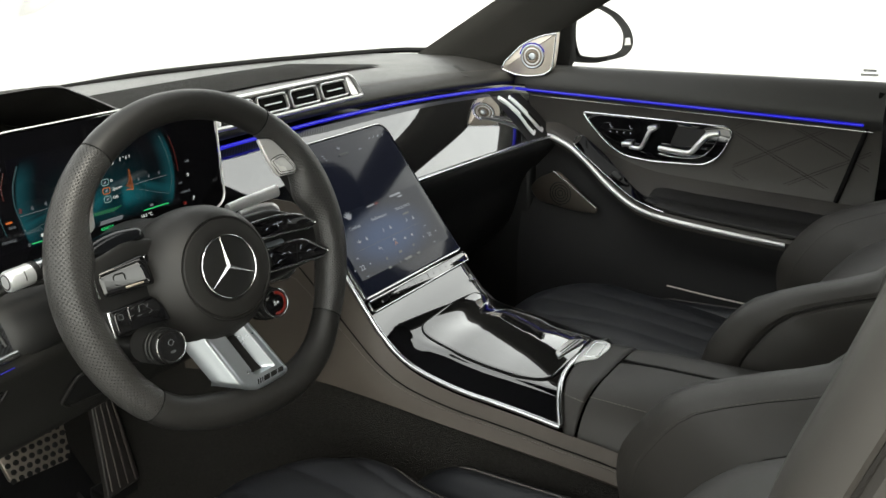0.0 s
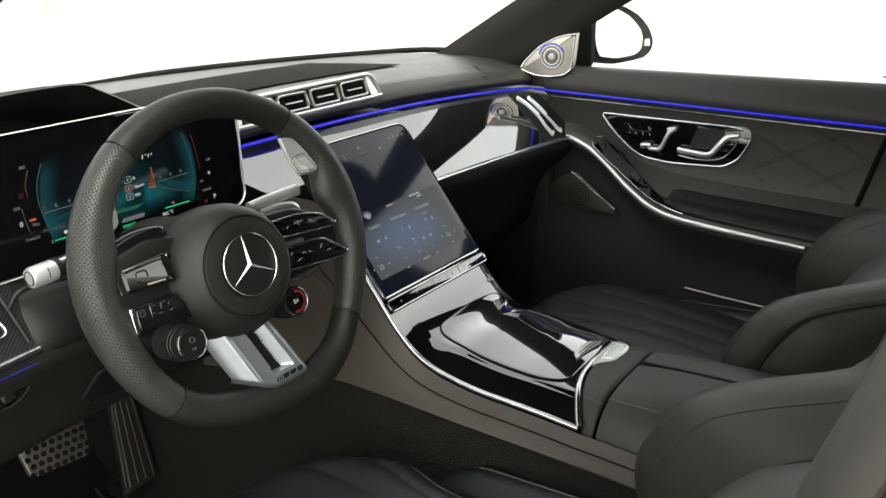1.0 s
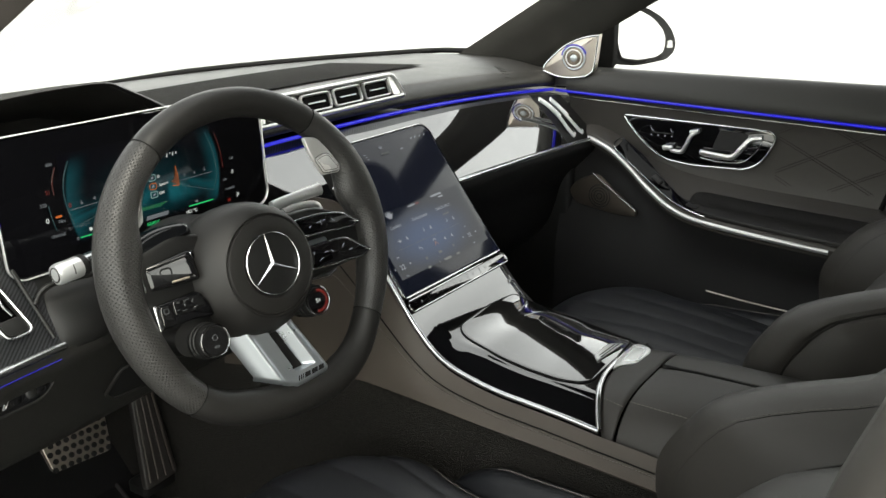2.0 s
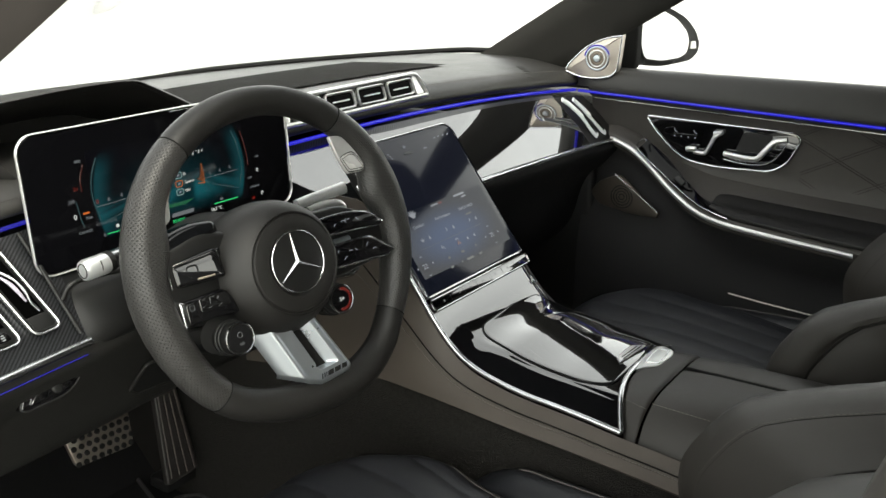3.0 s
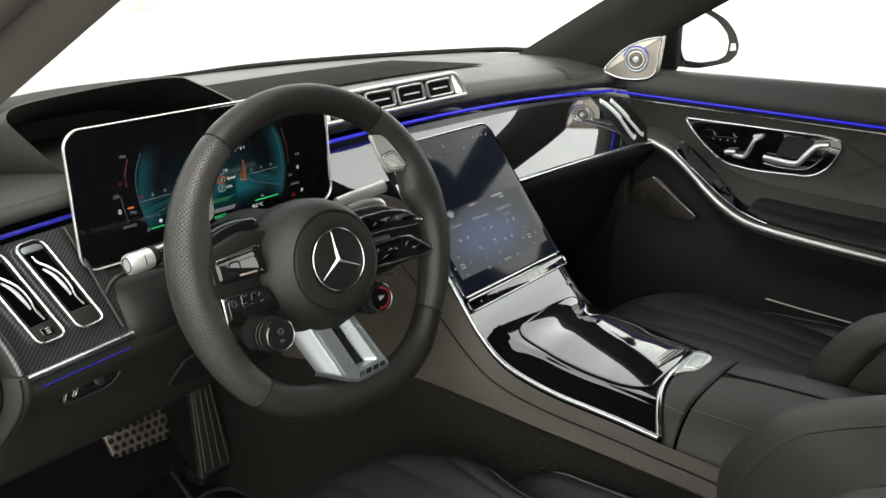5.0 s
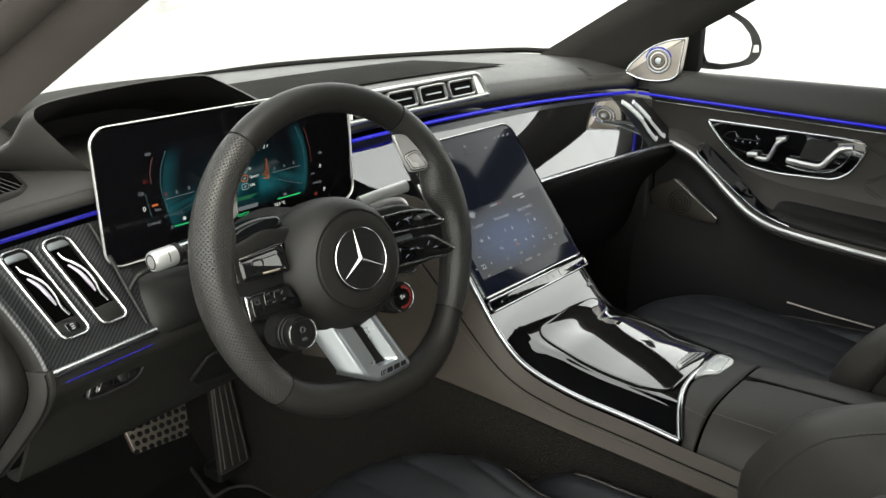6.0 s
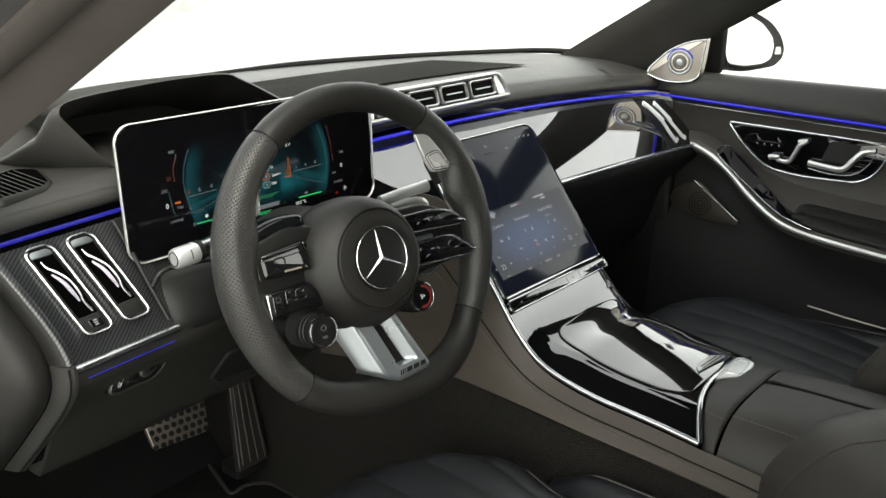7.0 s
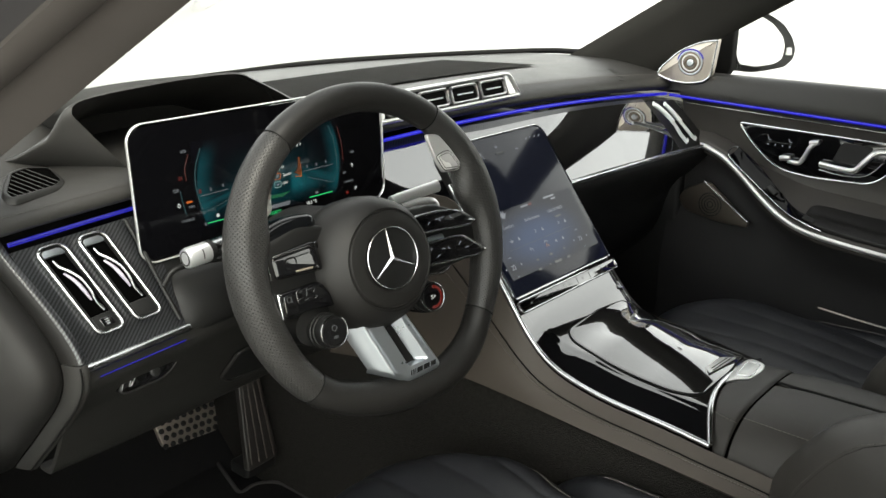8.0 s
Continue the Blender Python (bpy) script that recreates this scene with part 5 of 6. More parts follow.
def rim_part(name, a0, a1, mat, label, holes=False):
    n, k = max(12, int(abs(a1 - a0) / 2)), 28
    loops, run = [], []
    dist = 0.0
    for i in range(n + 1):
        a = a0 + (a1 - a0) * i / n
        thumb = (0.016 if a > 0 else 0.011) * math.exp(-((abs(a) - 73) / 10) ** 2) if holes else 0.0
        fat = 0.965 if i in (0, n) else 1.0
        loops.append([wm @ rim_at(a, 2 * math.pi * j / k, fat, thumb) for j in range(k)])
        run.append(dist)
        dist += RIM * radians(abs(a1 - a0)) / n
    bm = rings(loops, cap=(True, True))
    if holes:
        uv = bm.loops.layers.uv.new("UVMap")
        bm.verts.index_update()
        per = 0.0048
        for f in bm.faces:
            idx = [lp.vert.index for lp in f.loops]
            if len(idx) != 4:
                continue
            js = [i % k for i in idx]
            for lp, i in zip(f.loops, idx):
                j = i % k
                if max(js) == k - 1 and min(js) == 0 and j == 0:
                    j = k
                p, q = run[i // k], j / k * 26 * per
                lp[uv].uv = ((p + q) / per, (p - q) / per)
    return part(name, bm, mat, wheel, label)


rim_part("rim_top", -37, 37, WHEEL, "smooth leather upper rim")
rim_part("rim_grip", 37, 130, PERF, "perforated leather grip", True)
rim_part("rim_grip", -37, -137, PERF, "perforated leather grip", True)
rim_part("rim_bottom", 130, 223, WHEEL, "thick smooth leather lower rim")
for a in (-37, 37, 130, 223):
    r = radians(a)
    part("rim_seam", tube([wm @ rim_at(a, 2 * math.pi * j / 20, 0.995) for j in range(20)], 0.0007, closed=True, n=6, up=wm.to_3x3() @ Vector((math.sin(r), math.cos(r), 0.01))), VOID, wheel)


def turned(profile, cx, cy, sx=1.0, sy=1.0, n=40, m=wm, lean=(0.0, 0.0)):
    """A turned body about the wheel's axis at (cx, cy), from (radius, height) pairs."""
    return rings([[m @ Vector((cx + lean[0] * w + r * sx * math.cos(2 * math.pi * j / n), cy + lean[1] * w + r * sy * math.sin(2 * math.pi * j / n), w)) for j in range(n)] for r, w in profile], cap=(profile[0][0] > 0, profile[-1][0] > 0))


hub = part("airbag_cover", turned([(0.072, -0.075), (0.079, -0.060), (0.0795, -0.045), (0.077, -0.030), (0.071, -0.016), (0.062, -0.006), (0.0575, -0.0025), (0.0565, -0.0042), (0.0552, -0.0042), (0.0542, -0.0015), (0.046, 0.0), (0.038, 0.0), (0.036, -0.0015), (0.034, -0.002)], -0.0045, -0.001, lean=(0.27, 0.10), n=56), WHEEL, wheel, "padded leather airbag cover")
stitches("seam_thread", [wm @ Vector((-0.0045 + 0.0585 * math.cos(a), -0.002 + 0.0585 * math.sin(a), -0.0024)) for a in [2 * math.pi * i / 60 for i in range(61)]], hub, ww, 0.0042, 0.0004, VOID)
hub_m = wm @ Matrix.Translation((-0.0045, 0, 0))
em = part("emblem_plate", turned([(0.0345, -0.003), (0.0345, -0.0005), (0.033, 0.0)], 0, 0, m=hub_m), PLASTIC, wheel, "black emblem plate")
part("emblem_ring", edge_ring(disc(0.0350, 48), hub_m, 0.0009, 0.001, 0.0016), CHROME, em, "polished chrome ring")
SPIN = radians(4)
for i in range(3):
    a = SPIN + radians(90 - 120 * i)
    d, s = Vector((math.cos(a), math.sin(a), 0)), Vector((-math.sin(a), math.cos(a), 0))
    bm = bmesh.new()
    base1 = (d * 0.5 + s * 0.866) * 0.0027
    base2 = (d * 0.5 - s * 0.866) * 0.0027
    v = [bm.verts.new(hub_m @ q) for q in (d * 0.0345 + Vector((0, 0, 0.0006)), base1 + Vector((0, 0, 0.0006)), base2 + Vector((0, 0, 0.0006)), Vector((0, 0, 0.0036)), d * 0.0340 + Vector((0, 0, 0.0018)), Vector((0, 0, 0.0004)))]
    for f in ((0, 1, 3, 4), (4, 3, 2, 0), (1, 0, 2, 5), (1, 5, 3), (5, 2, 3)):
        bm.faces.new([v[k] for k in f])
    part("emblem_arm", bm, BRIGHT, em, "polished chrome arm", flat=True)

# Spokes and switch blocks.
def wslab(out, depth, bev, w):
    return slab(out, depth, bev, wm, w)


part("left_spoke", wslab(round_poly([(-0.168, 0.040), (-0.172, -0.030), (-0.07, -0.050), (-0.06, 0.050), (-0.10, 0.058)], 0.012), 0.022, 0.006, -0.052), PLASTIC, wheel, "dark left spoke")
part("right_spoke", wslab(round_poly([(0.165, 0.018), (0.170, -0.030), (0.07, -0.040), (0.05, 0.045), (0.10, 0.045)], 0.012), 0.018, 0.006, -0.054), PLASTIC, wheel, "dark right spoke")
part("inner_panel", wslab(round_poly([(-0.088, 0.036), (-0.078, 0.038), (-0.075, 0.008), (-0.069, -0.038), (-0.086, -0.038), (-0.088, -0.008)], 0.004), 0.010, 0.003, -0.038), PIANO, wheel, "glossy black panel beside the airbag cover")
part("inner_trim", tube([wm @ Vector(p) for p in ((-0.0855, 0.036, -0.0265), (-0.0835, 0.006, -0.0265), (-0.0775, -0.034, -0.0265))], 0.0007, 0.0006, 8, up=ww), CHROME, wheel)
UPPER = [(-0.149, 0.031), (-0.092, 0.039), (-0.088, 0.030), (-0.086, 0.006), (-0.146, 0.005)]
LOWER = [(-0.142, -0.009), (-0.091, -0.006), (-0.082, -0.019), (-0.078, -0.037), (-0.102, -0.034), (-0.140, -0.036)]
for out, edge, tilt in ((UPPER, [(-0.151, 0.031), (-0.1440, 0.032), (-0.1425, 0.006), (-0.149, 0.0045)], -17), (LOWER, [(-0.144, -0.008), (-0.137, -0.0085), (-0.1375, -0.035), (-0.143, -0.037)], -7)):
    w = -0.036
    upper = out is UPPER
    mid = Vector((-0.115, (out[0][1] + out[-1][1]) / 2, w + 0.014))
    bmx = wm @ Matrix.Translation(mid) @ Matrix.Rotation(radians(tilt), 4, "Y") @ Matrix.Translation(-mid)
    blk = part("switch_block", slab(round_poly(out, 0.004), 0.013, 0.003, bmx, w), KEY, wheel, "black lacquer switch block")
    part("chrome_side", slab(round_poly(edge, 0.002), 0.0150, 0.0018, bmx, w), CHROME, blk, "satin chrome side")
    if upper:
        face = round_poly([(-0.1405, 0.0292), (-0.096, 0.0335), (-0.091, 0.026), (-0.0895, 0.008), (-0.1395, 0.007)], 0.0035)
        part("rocker", rings([[local(bmx, q.x, q.y, w + h + 0.0022 * ((q.x + 0.115) / 0.026) ** 2) for q in loop] for loop, h in ((face, 0.0120), (inset(face, 0.0003), 0.0133), (inset(face, 0.0010), 0.0137), (inset(face, 0.006), 0.0138))], cap=(False, True)), KEY, blk, "black lacquer rocker key")
        part("gap", edge_ring(inset(face, -0.0006), bmx, 0.0005, w + 0.0132, 0.0004, 6), VOID, blk)
        part("symbol", edge_ring(rrect(0.0115, 0.0115, 0.0032, 4, -0.1205, 0.0205), bmx, 0.0011, w + 0.0148, 0.0005, 6), VOID, blk, "raised black toggle outline")
        part("roller_slot", slab(rrect(0.024, 0.0062, 0.002, 3, -0.107, 0.0110), 0.0008, 0.0002, bmx, w + 0.0137), VOID, blk)
        part("thumb_roller", tube([local(bmx, -0.117, 0.0108, w + 0.0135), local(bmx, -0.098, 0.0112, w + 0.0135)], 0.0022, 0.0022, 12), BRONZE, blk, "small bronze thumb roller")
    else:
        for a, b in (((-0.1365, -0.0125), (-0.1235, -0.0325)), ((-0.1215, -0.0095), (-0.0885, -0.0245))):
            key = round_poly([(a[0], a[1]), (b[0], a[1] + 0.001), (b[0] + 0.002, b[1]), (a[0], b[1])], 0.003)
            part("key", slab(key, 0.0012, 0.0005, bmx, w + 0.0127), PIANO, blk, "black lacquer touch key")
        part("key_mark", edge_ring(rrect(0.0055, 0.0050, 0.001, 3, -0.1305, -0.0172), bmx, 0.0005, w + 0.0140, 0.0003, 6), DIM_LIT, blk)
        for x, y, l, turn_ in ((-0.1163, -0.0118, 0.0042, 0.3), (-0.1095, -0.0145, 0.0072, 1.45), (-0.1060, -0.0112, 0.0060, 0.1), (-0.1003, -0.0138, 0.0040, 0.9), (-0.1184, -0.0195, 0.0036, 0.2), (-0.1110, -0.0215, 0.0052, 0.1), (-0.0990, -0.0215, 0.0044, 0.5)):
            part("symbol", tube([local(bmx, x - l / 2 * math.cos(turn_), y - l / 2 * math.sin(turn_), w + 0.0141), local(bmx, x + l / 2 * math.cos(turn_), y + l / 2 * math.sin(turn_), w + 0.0141)], 0.0005, 0.0002, 6, up=ww), DIM_LIT, blk)
part("spoke_web", wslab(round_poly([(-0.146, 0.010), (-0.088, 0.010), (-0.084, -0.010), (-0.142, -0.012)], 0.004), 0.012, 0.003, -0.044), VOID, wheel)
cover = round_poly([(-0.1433, 0.0575), (-0.1209, 0.066), (-0.0989, 0.069), (-0.0737, 0.067), (-0.069, 0.0544), (-0.084, 0.0395), (-0.1137, 0.0367), (-0.1440, 0.0325), (-0.150, 0.0405)], 0.010, 5)
part("spoke_cover", rings([[wm @ Vector((q.x, q.y, w)) for q in loop] for loop, w in ((cover, -0.056), (cover, -0.042), (inset(cover, 0.002), -0.0365), (inset(cover, 0.005), -0.0335), (inset(cover, 0.009), -0.0320))], cap=(True, True)), material("dark_satin_lacquer", (0.0035, 0.0038, 0.0045), 0.16, spec=0.4, blotch=0.05), wheel, "dark satin spoke cover")
for out, w, marks in (([(0.048, 0.036), (0.094, 0.0365), (0.1255, 0.0305), (0.1480, 0.0145), (0.1371, 0.0105), (0.089, 0.0140), (0.0579, 0.0158)], -0.026, ((0.0719, 0.0245, 0.6), (0.085, 0.0268, 0.0), (0.0895, 0.0265, 1.5), (0.0935, 0.0275, 0.2), (0.1075, 0.0260, 2.3))), ([(0.058, 0.0016), (0.1045, 0.002), (0.1228, -0.0005), (0.1565, -0.0236), (0.1429, -0.0290), (0.0977, -0.0262), (0.0569, -0.0245)], -0.026, ((0.0688, -0.0066, 1.2), (0.0779, -0.0167, 0.4), (0.0869, -0.0100, 0.0), (0.0960, -0.0100, 2.2), (0.1146, -0.0085, 0.9), (0.1249, -0.0160, 0.0)))):
    o = round_poly(out, (0.008, 0.02, 0.012, 0.005, 0.012, 0.02, 0.008), 6)
    wing = part("switch_wing", wslab(o, 0.008, 0.002, w), PIANO, wheel, "black lacquer switch wing")
    part("chrome_rim", edge_ring(o, wm, 0.0015, w + 0.006, 0.0026), CHROME, wing, "satin chrome rim")
    part("key_groove", tube([wm @ Vector((out[1][0] + 0.004, out[1][1] - 0.003, w + 0.0081)), wm @ Vector((out[5][0] + 0.006, out[5][1] + 0.002, w + 0.0081))], 0.0003, 0.0002, 6, up=ww), VOID, wing)
    for i, (sx0, sy0, a) in enumerate(marks):
        d = Vector((math.cos(a), math.sin(a), 0)) * (0.0030 if i % 3 else 0.0021)
        c0 = Vector((sx0, sy0, w + 0.0082))
        part("symbol", tube([wm @ (c0 - d), wm @ (c0 + Vector((-d.y, d.x, 0)) * 0.35), wm @ (c0 + d)], 0.00050, 0.0002, 6, up=ww), ICON_LIT, wing)
part("volume_roller", tube([wm @ Vector(p) for p in ((0.060, 0.0030, -0.031), (0.098, 0.0028, -0.031))], 0.0046, 0.0046, 16, up=ww), ALU, wheel, "satin metal roller between the switch wings")


def pod(cx, cy, w, mark, red):
    bodyp = part("drive_pod", turned([(0.0165, w - 0.045), (0.0175, w - 0.012), (0.0180, w - 0.008), (0.0180, w - 0.002), (0.0165, w), (0.0150, w - 0.0005)], cx, cy, n=32), PLASTIC, wheel, "round black drive dial")
    part("ring", edge_ring(disc(0.0168, 32, cx, cy), wm, 0.0011, w - 0.001), PIANO, bodyp)
    part("face", wslab(disc(0.0148, 32, cx, cy), 0.0006, 0, w - 0.0002), PIANO, bodyp)
    for k, d in ((0.0184, 0.014), (0.0190, 0.020), (0.0186, 0.034)):
        part("collar", edge_ring(disc(k, 32, cx, cy), wm, 0.0012, w - d), PLASTIC, bodyp)
    part("rim_glint", tube([wm @ Vector((cx + 0.0166 * math.cos(radians(a)), cy + 0.0166 * math.sin(radians(a)), w + 0.0003)) for a in range(-120, 21, 10)], 0.0004, 0.0003, 6, up=ww), CHROME, bodyp, "thin chrome rim")
    if red:
        part("lit_rim", tube([wm @ Vector((cx + 0.0122 * math.cos(radians(a)), cy + 0.0122 * math.sin(radians(a)), w + 0.0006)) for a in range(-110, 91, 10)], 0.0017, 0.0003, 6, up=ww), RED_LIT, bodyp, "red lit ring")
        lettering("caption", mark, 0.0075, wm @ Matrix.Translation((cx, cy, w + 0.0006)), WHITE_LIT, bodyp)
    else:
        part("symbol", wslab(rrect(0.006, 0.003, 0.001, 2, cx, cy - 0.006), 0.0003, 0, w + 0.0006), DIM_LIT, bodyp, flat=True)
        part("symbol", edge_ring(disc(0.003, 12, cx, cy + 0.004), wm, 0.0005, w + 0.0006, 0.0003, 6), DIM_LIT, bodyp)
    return bodyp


pod(-0.0975, -0.0600, 0.0, "", False)
pod(0.0535, -0.0605, -0.012, "S+", True)
part("pod_arm", turned([(0.020, -0.075), (0.019, -0.03)], -0.108, -0.055, n=24), PLASTIC, wheel)

# Lower aluminium spoke with its slot, made of two cheeks and a foot.
def lower_spoke(u, v):
    """The metal spoke: a broad cheek, a slot and a narrow bar, joined by a foot."""
    top = Vector((-0.068, -0.056, 0)).lerp(Vector((0.014, -0.064, 0)), u)
    foot = Vector((-0.040, -0.128, 0)).lerp(Vector((0.002, -0.151, 0)), u / 0.45) if u < 0.45 else Vector((0.002, -0.151, 0)).lerp(Vector((0.049, -0.144, 0)), (u - 0.45) / 0.55)
    q = top.lerp(foot, v)
    w = -0.032 + 0.012 * v + 0.013 * u
    w -= 0.015 * max(0.0, 1 - u * 3.6) ** 2 - 0.0025 * math.exp(-((u - 0.24) / 0.06) ** 2) + 0.006 * max(0.0, u * 10 - 9) ** 2 + 0.008 * max(0.0, v * 10 - 9) ** 2
    slot = smooth(0.535, 0.56, u) * (1 - min(1.0, max(0.0, (u - 0.68) / 0.17))) * smooth(0.02, 0.10, v) * (1 - smooth(0.76, 0.80, v))
    q.z = w - 0.013 * slot
    return wm @ q


part("lower_spoke", sheet(lower_spoke, 110, 44, 0.004), material("polished_spoke_metal", (0.345, 0.37, 0.395), 0.29, 0.84, grain=0.0002, relief=0.1, grain_scale=2500, blotch=0.05), wheel, "brushed aluminium lower spoke")
part("spoke_slot", sheet(lambda u, v: lower_spoke(0.545 + 0.165 * u, 0.06 + 0.71 * v) + ww * 0.0015, 4, 6, 0.0005), VOID, wheel, "dark slot in the spoke")
for a, wide in ((0.505, 0.018), (0.540, 0.018), (0.575, 0.012), (0.605, 0.090), (0.715, 0.095), (0.830, 0.085)):
    part("badge_bar", sheet(lambda u, v, a=a, b=wide: lower_spoke(a + b * u + 0.04 * (0.5 - v), 0.845 + 0.060 * v) + ww * 0.0006, 3, 2, 0.0003), VOID, wheel, "dark badge bar")
# Paddles and column.
pad_r = part("shift_paddle", wslab(round_poly([(0.096, 0.129), (0.115, 0.127), (0.130, 0.109), (0.144, 0.086), (0.139, 0.079), (0.113, 0.080), (0.103, 0.101)], (0.004, 0.007, 0.02, 0.006, 0.005, 0.005, 0.03)), 0.005, 0.002, -0.028), PADDLE, wheel, "brushed aluminium shift paddle")
insert_ = round_poly([(0.1055, 0.1005), (0.118, 0.1045), (0.128, 0.1045), (0.1405, 0.0855), (0.137, 0.0815), (0.1145, 0.0825)], (0.003, 0.006, 0.006, 0.004, 0.004, 0.004))
part("grip_plate", wslab(insert_, 0.0012, 0.0005, -0.0232), PADDLE_GRIP, pad_r, "raised bright grip plate")
part("grip_edge", edge_ring(inset(insert_, -0.0006), wm, 0.0006, -0.0229, 0.0004, 6), DEEP, pad_r)
part("grip_edge", edge_ring(inset(insert_, 0.0022), wm, 0.0004, -0.0220, 0.0003, 6), DEEP, pad_r)
part("shift_paddle", wslab(round_poly([(-0.116, 0.113), (-0.132, 0.100), (-0.146, 0.077), (-0.134, 0.072), (-0.126, 0.078), (-0.124, 0.094)], 0.004), 0.005, 0.002, -0.034), PALE, wheel, "brushed aluminium shift paddle")
col = thing("steering_column", (-0.375, 0.2, 0.8), "dark steering column shroud with stalks", "steering column")
part("shroud", turned([(0.068, -0.06), (0.075, -0.09), (0.085, -0.14), (0.10, -0.23)], 0.0, -0.012, 1.0, 0.85), SOFT, col, "dark column shroud")
part("shroud_top", turned([(0.060, -0.04), (0.066, -0.08), (0.07, -0.14)], -0.03, 0.018, 1.0, 0.75), SOFT, col)
stalk = part("indicator_stalk", tube([(-0.43, 0.150, 0.915), (-0.50, 0.146, 0.915), (-0.535, 0.142, 0.914)], 0.0095, 0.0105, 20), CHROME, col, "satin chrome indicator stalk")
part("knurled_ring", tube([(-0.520, 0.143, 0.9145), (-0.527, 0.1425, 0.9143)], 0.0118, 0.0118, 24), PLASTIC, stalk)
part("end_cap", tube([(-0.527, 0.1425, 0.9143), (-0.530, 0.142, 0.914), (-0.551, 0.141, 0.9135), (-0.555, 0.141, 0.9133)], 0.0118, 0.0118, 24, taper=lambda t: 1.0 if t < 0.9 else 0.88), material("pale_silver", (0.68, 0.69, 0.70), 0.28, 0.75), stalk, "pale silver stalk end")
part("tip_ring", tube([(-0.5553, 0.141 + 0.0078 * math.cos(2 * math.pi * i / 24), 0.9133 + 0.0078 * math.sin(2 * math.pi * i / 24)) for i in range(24)], 0.0007, n=6, up=(1, 0, 0), closed=True), PLASTIC, stalk)
part("collar_mark", tube([(-0.538 - 0.001 * k, 0.1415 + 0.0119 * math.cos(a), 0.9137 + 0.0119 * math.sin(a)) for k, a in ((0, 2.4), (0, 2.7), (0, 3.0), (0, 3.3))], 0.0006, n=6, up=(1, 0, 0)), PLASTIC, stalk)
gl = part("gear_stalk", tube(spline([wm @ Vector(p) for p in ((0.075, 0.055, -0.088), (0.100, 0.0575, -0.087), (0.130, 0.0595, -0.086), (0.151, 0.061, -0.085))], 5), 0.0076, 0.0072, 18, up=ww, taper=lambda t: 0.85 + 0.2 * t), SILVER, col, "satin chrome gear stalk")
part("stalk_end", turned([(0.0, -0.0), (0.006, 0.0)], 0, 0, n=16, m=Matrix.Translation(wm @ Vector((0.1512, 0.061, -0.085))) @ pose(0, 0, 0, 0, 90, -7)), ALU, gl)
part("gear_key", tube(spline([wm @ Vector(p) for p in ((0.086, 0.0445, -0.083), (0.111, 0.047, -0.083), (0.134, 0.0445, -0.084), (0.143, 0.038, -0.085), (0.143, 0.028, -0.086))], 5), 0.0050, 0.0046, 14, up=ww), SILVER, col, "satin chrome lever")
part("light_rod", tube([wm @ Vector(p) for p in ((0.07, -0.044, -0.09), (0.111, -0.046, -0.09), (0.137, -0.048, -0.09), (0.149, -0.042, -0.09))], 0.006, 0.005, 12, up=ww), CHROME, col, "satin chrome lever")

# ---- pedals and mats ----
brake = thing("brake_pedal", (-0.355, 0.5, 0.45), "drilled metal brake pedal with black rubber studs", "pedal")
pm = axes((-0.354, 0.50, 0.511), (0.995, 0.0, 0.0), (-0.05, 0.35, 1))
po = round_poly([(-0.055, -0.036), (0.045, -0.044), (0.055, 0.020), (-0.062, 0.0235)], 0.009)
part("plate", slab(po, 0.008, 0.002, pm), PEDAL, brake, "brushed metal plate")
for i in range(8):
    for j in range(5):
        part("stud", slab(disc(0.0044, 10, -0.052 + 0.0132 * i + 0.005 * (j % 2), -0.033 + 0.0125 * j - 0.005 * (i / 8)), 0.003, 0.001, pm, 0.008), RUBBER, brake)
part("arm", tube(spline([(-0.35, 0.515, 0.49), (-0.345, 0.60, 0.56), (-0.34, 0.66, 0.68)], 6), 0.008, 0.014), PLASTIC, brake)
gas = thing("accelerator_pedal", (-0.205, 0.52, 0.34), "upright ribbed accelerator pedal", "pedal")
am = axes((-0.186, 0.525, 0.430), (1, 0, -0.05), (0.02, 0.25, 1))
ao = round_poly([(-0.056, -0.085), (0.012, -0.078), (0.003, 0.094), (-0.041, 0.094)], 0.008)
part("plate", slab(ao, 0.012, 0.003, am), material("dark_pedal_rubber", (0.013, 0.0112, 0.0102), 0.55), gas)
for i in range(4):
    part("rib", tube([local(am, -0.046 + 0.0165 * i, -0.074, 0.0125), local(am, -0.035 + 0.0107 * i, 0.086, 0.0125)], 0.0016, 0.0012, 8), material("pedal_rib", (0.034, 0.027, 0.024), 0.6) if i == 0 else bpy.data.materials["pedal_rib"], gas, "dull raised rib")
part("hinge", box(pose(-0.2, 0.54, 0.335), 0.07, 0.05, 0.02, 0.004), PLASTIC, gas)
matt = thing("floor_mat", (-0.38, 0.45, 0.28), "dark pile floor mat with a bound edge", "floor mat")
mm = pose(-0.40, 0.40, 0.286)
mo = round_poly([(-0.26, -0.36), (0.228, -0.36), (0.228, 0.105), (0.195, 0.135), (0.155, 0.125), (0.22, 0.33), (0.09, 0.345), (-0.02, 0.325), (-0.24, 0.30)], (0.05, 0.03, 0.02, 0.02, 0.02, 0.02, 0.02, 0.03, 0.05), 5)
part("mat_body", slab(mo, 0.008, 0.003, mm), MAT, matt)
part("edge", edge_ring(mo, mm, 0.005, 0.006, 0.005), material("bound_edge", (0.014, 0.0132, 0.013), 0.8, relief=0.4, grain=0.0005), matt)

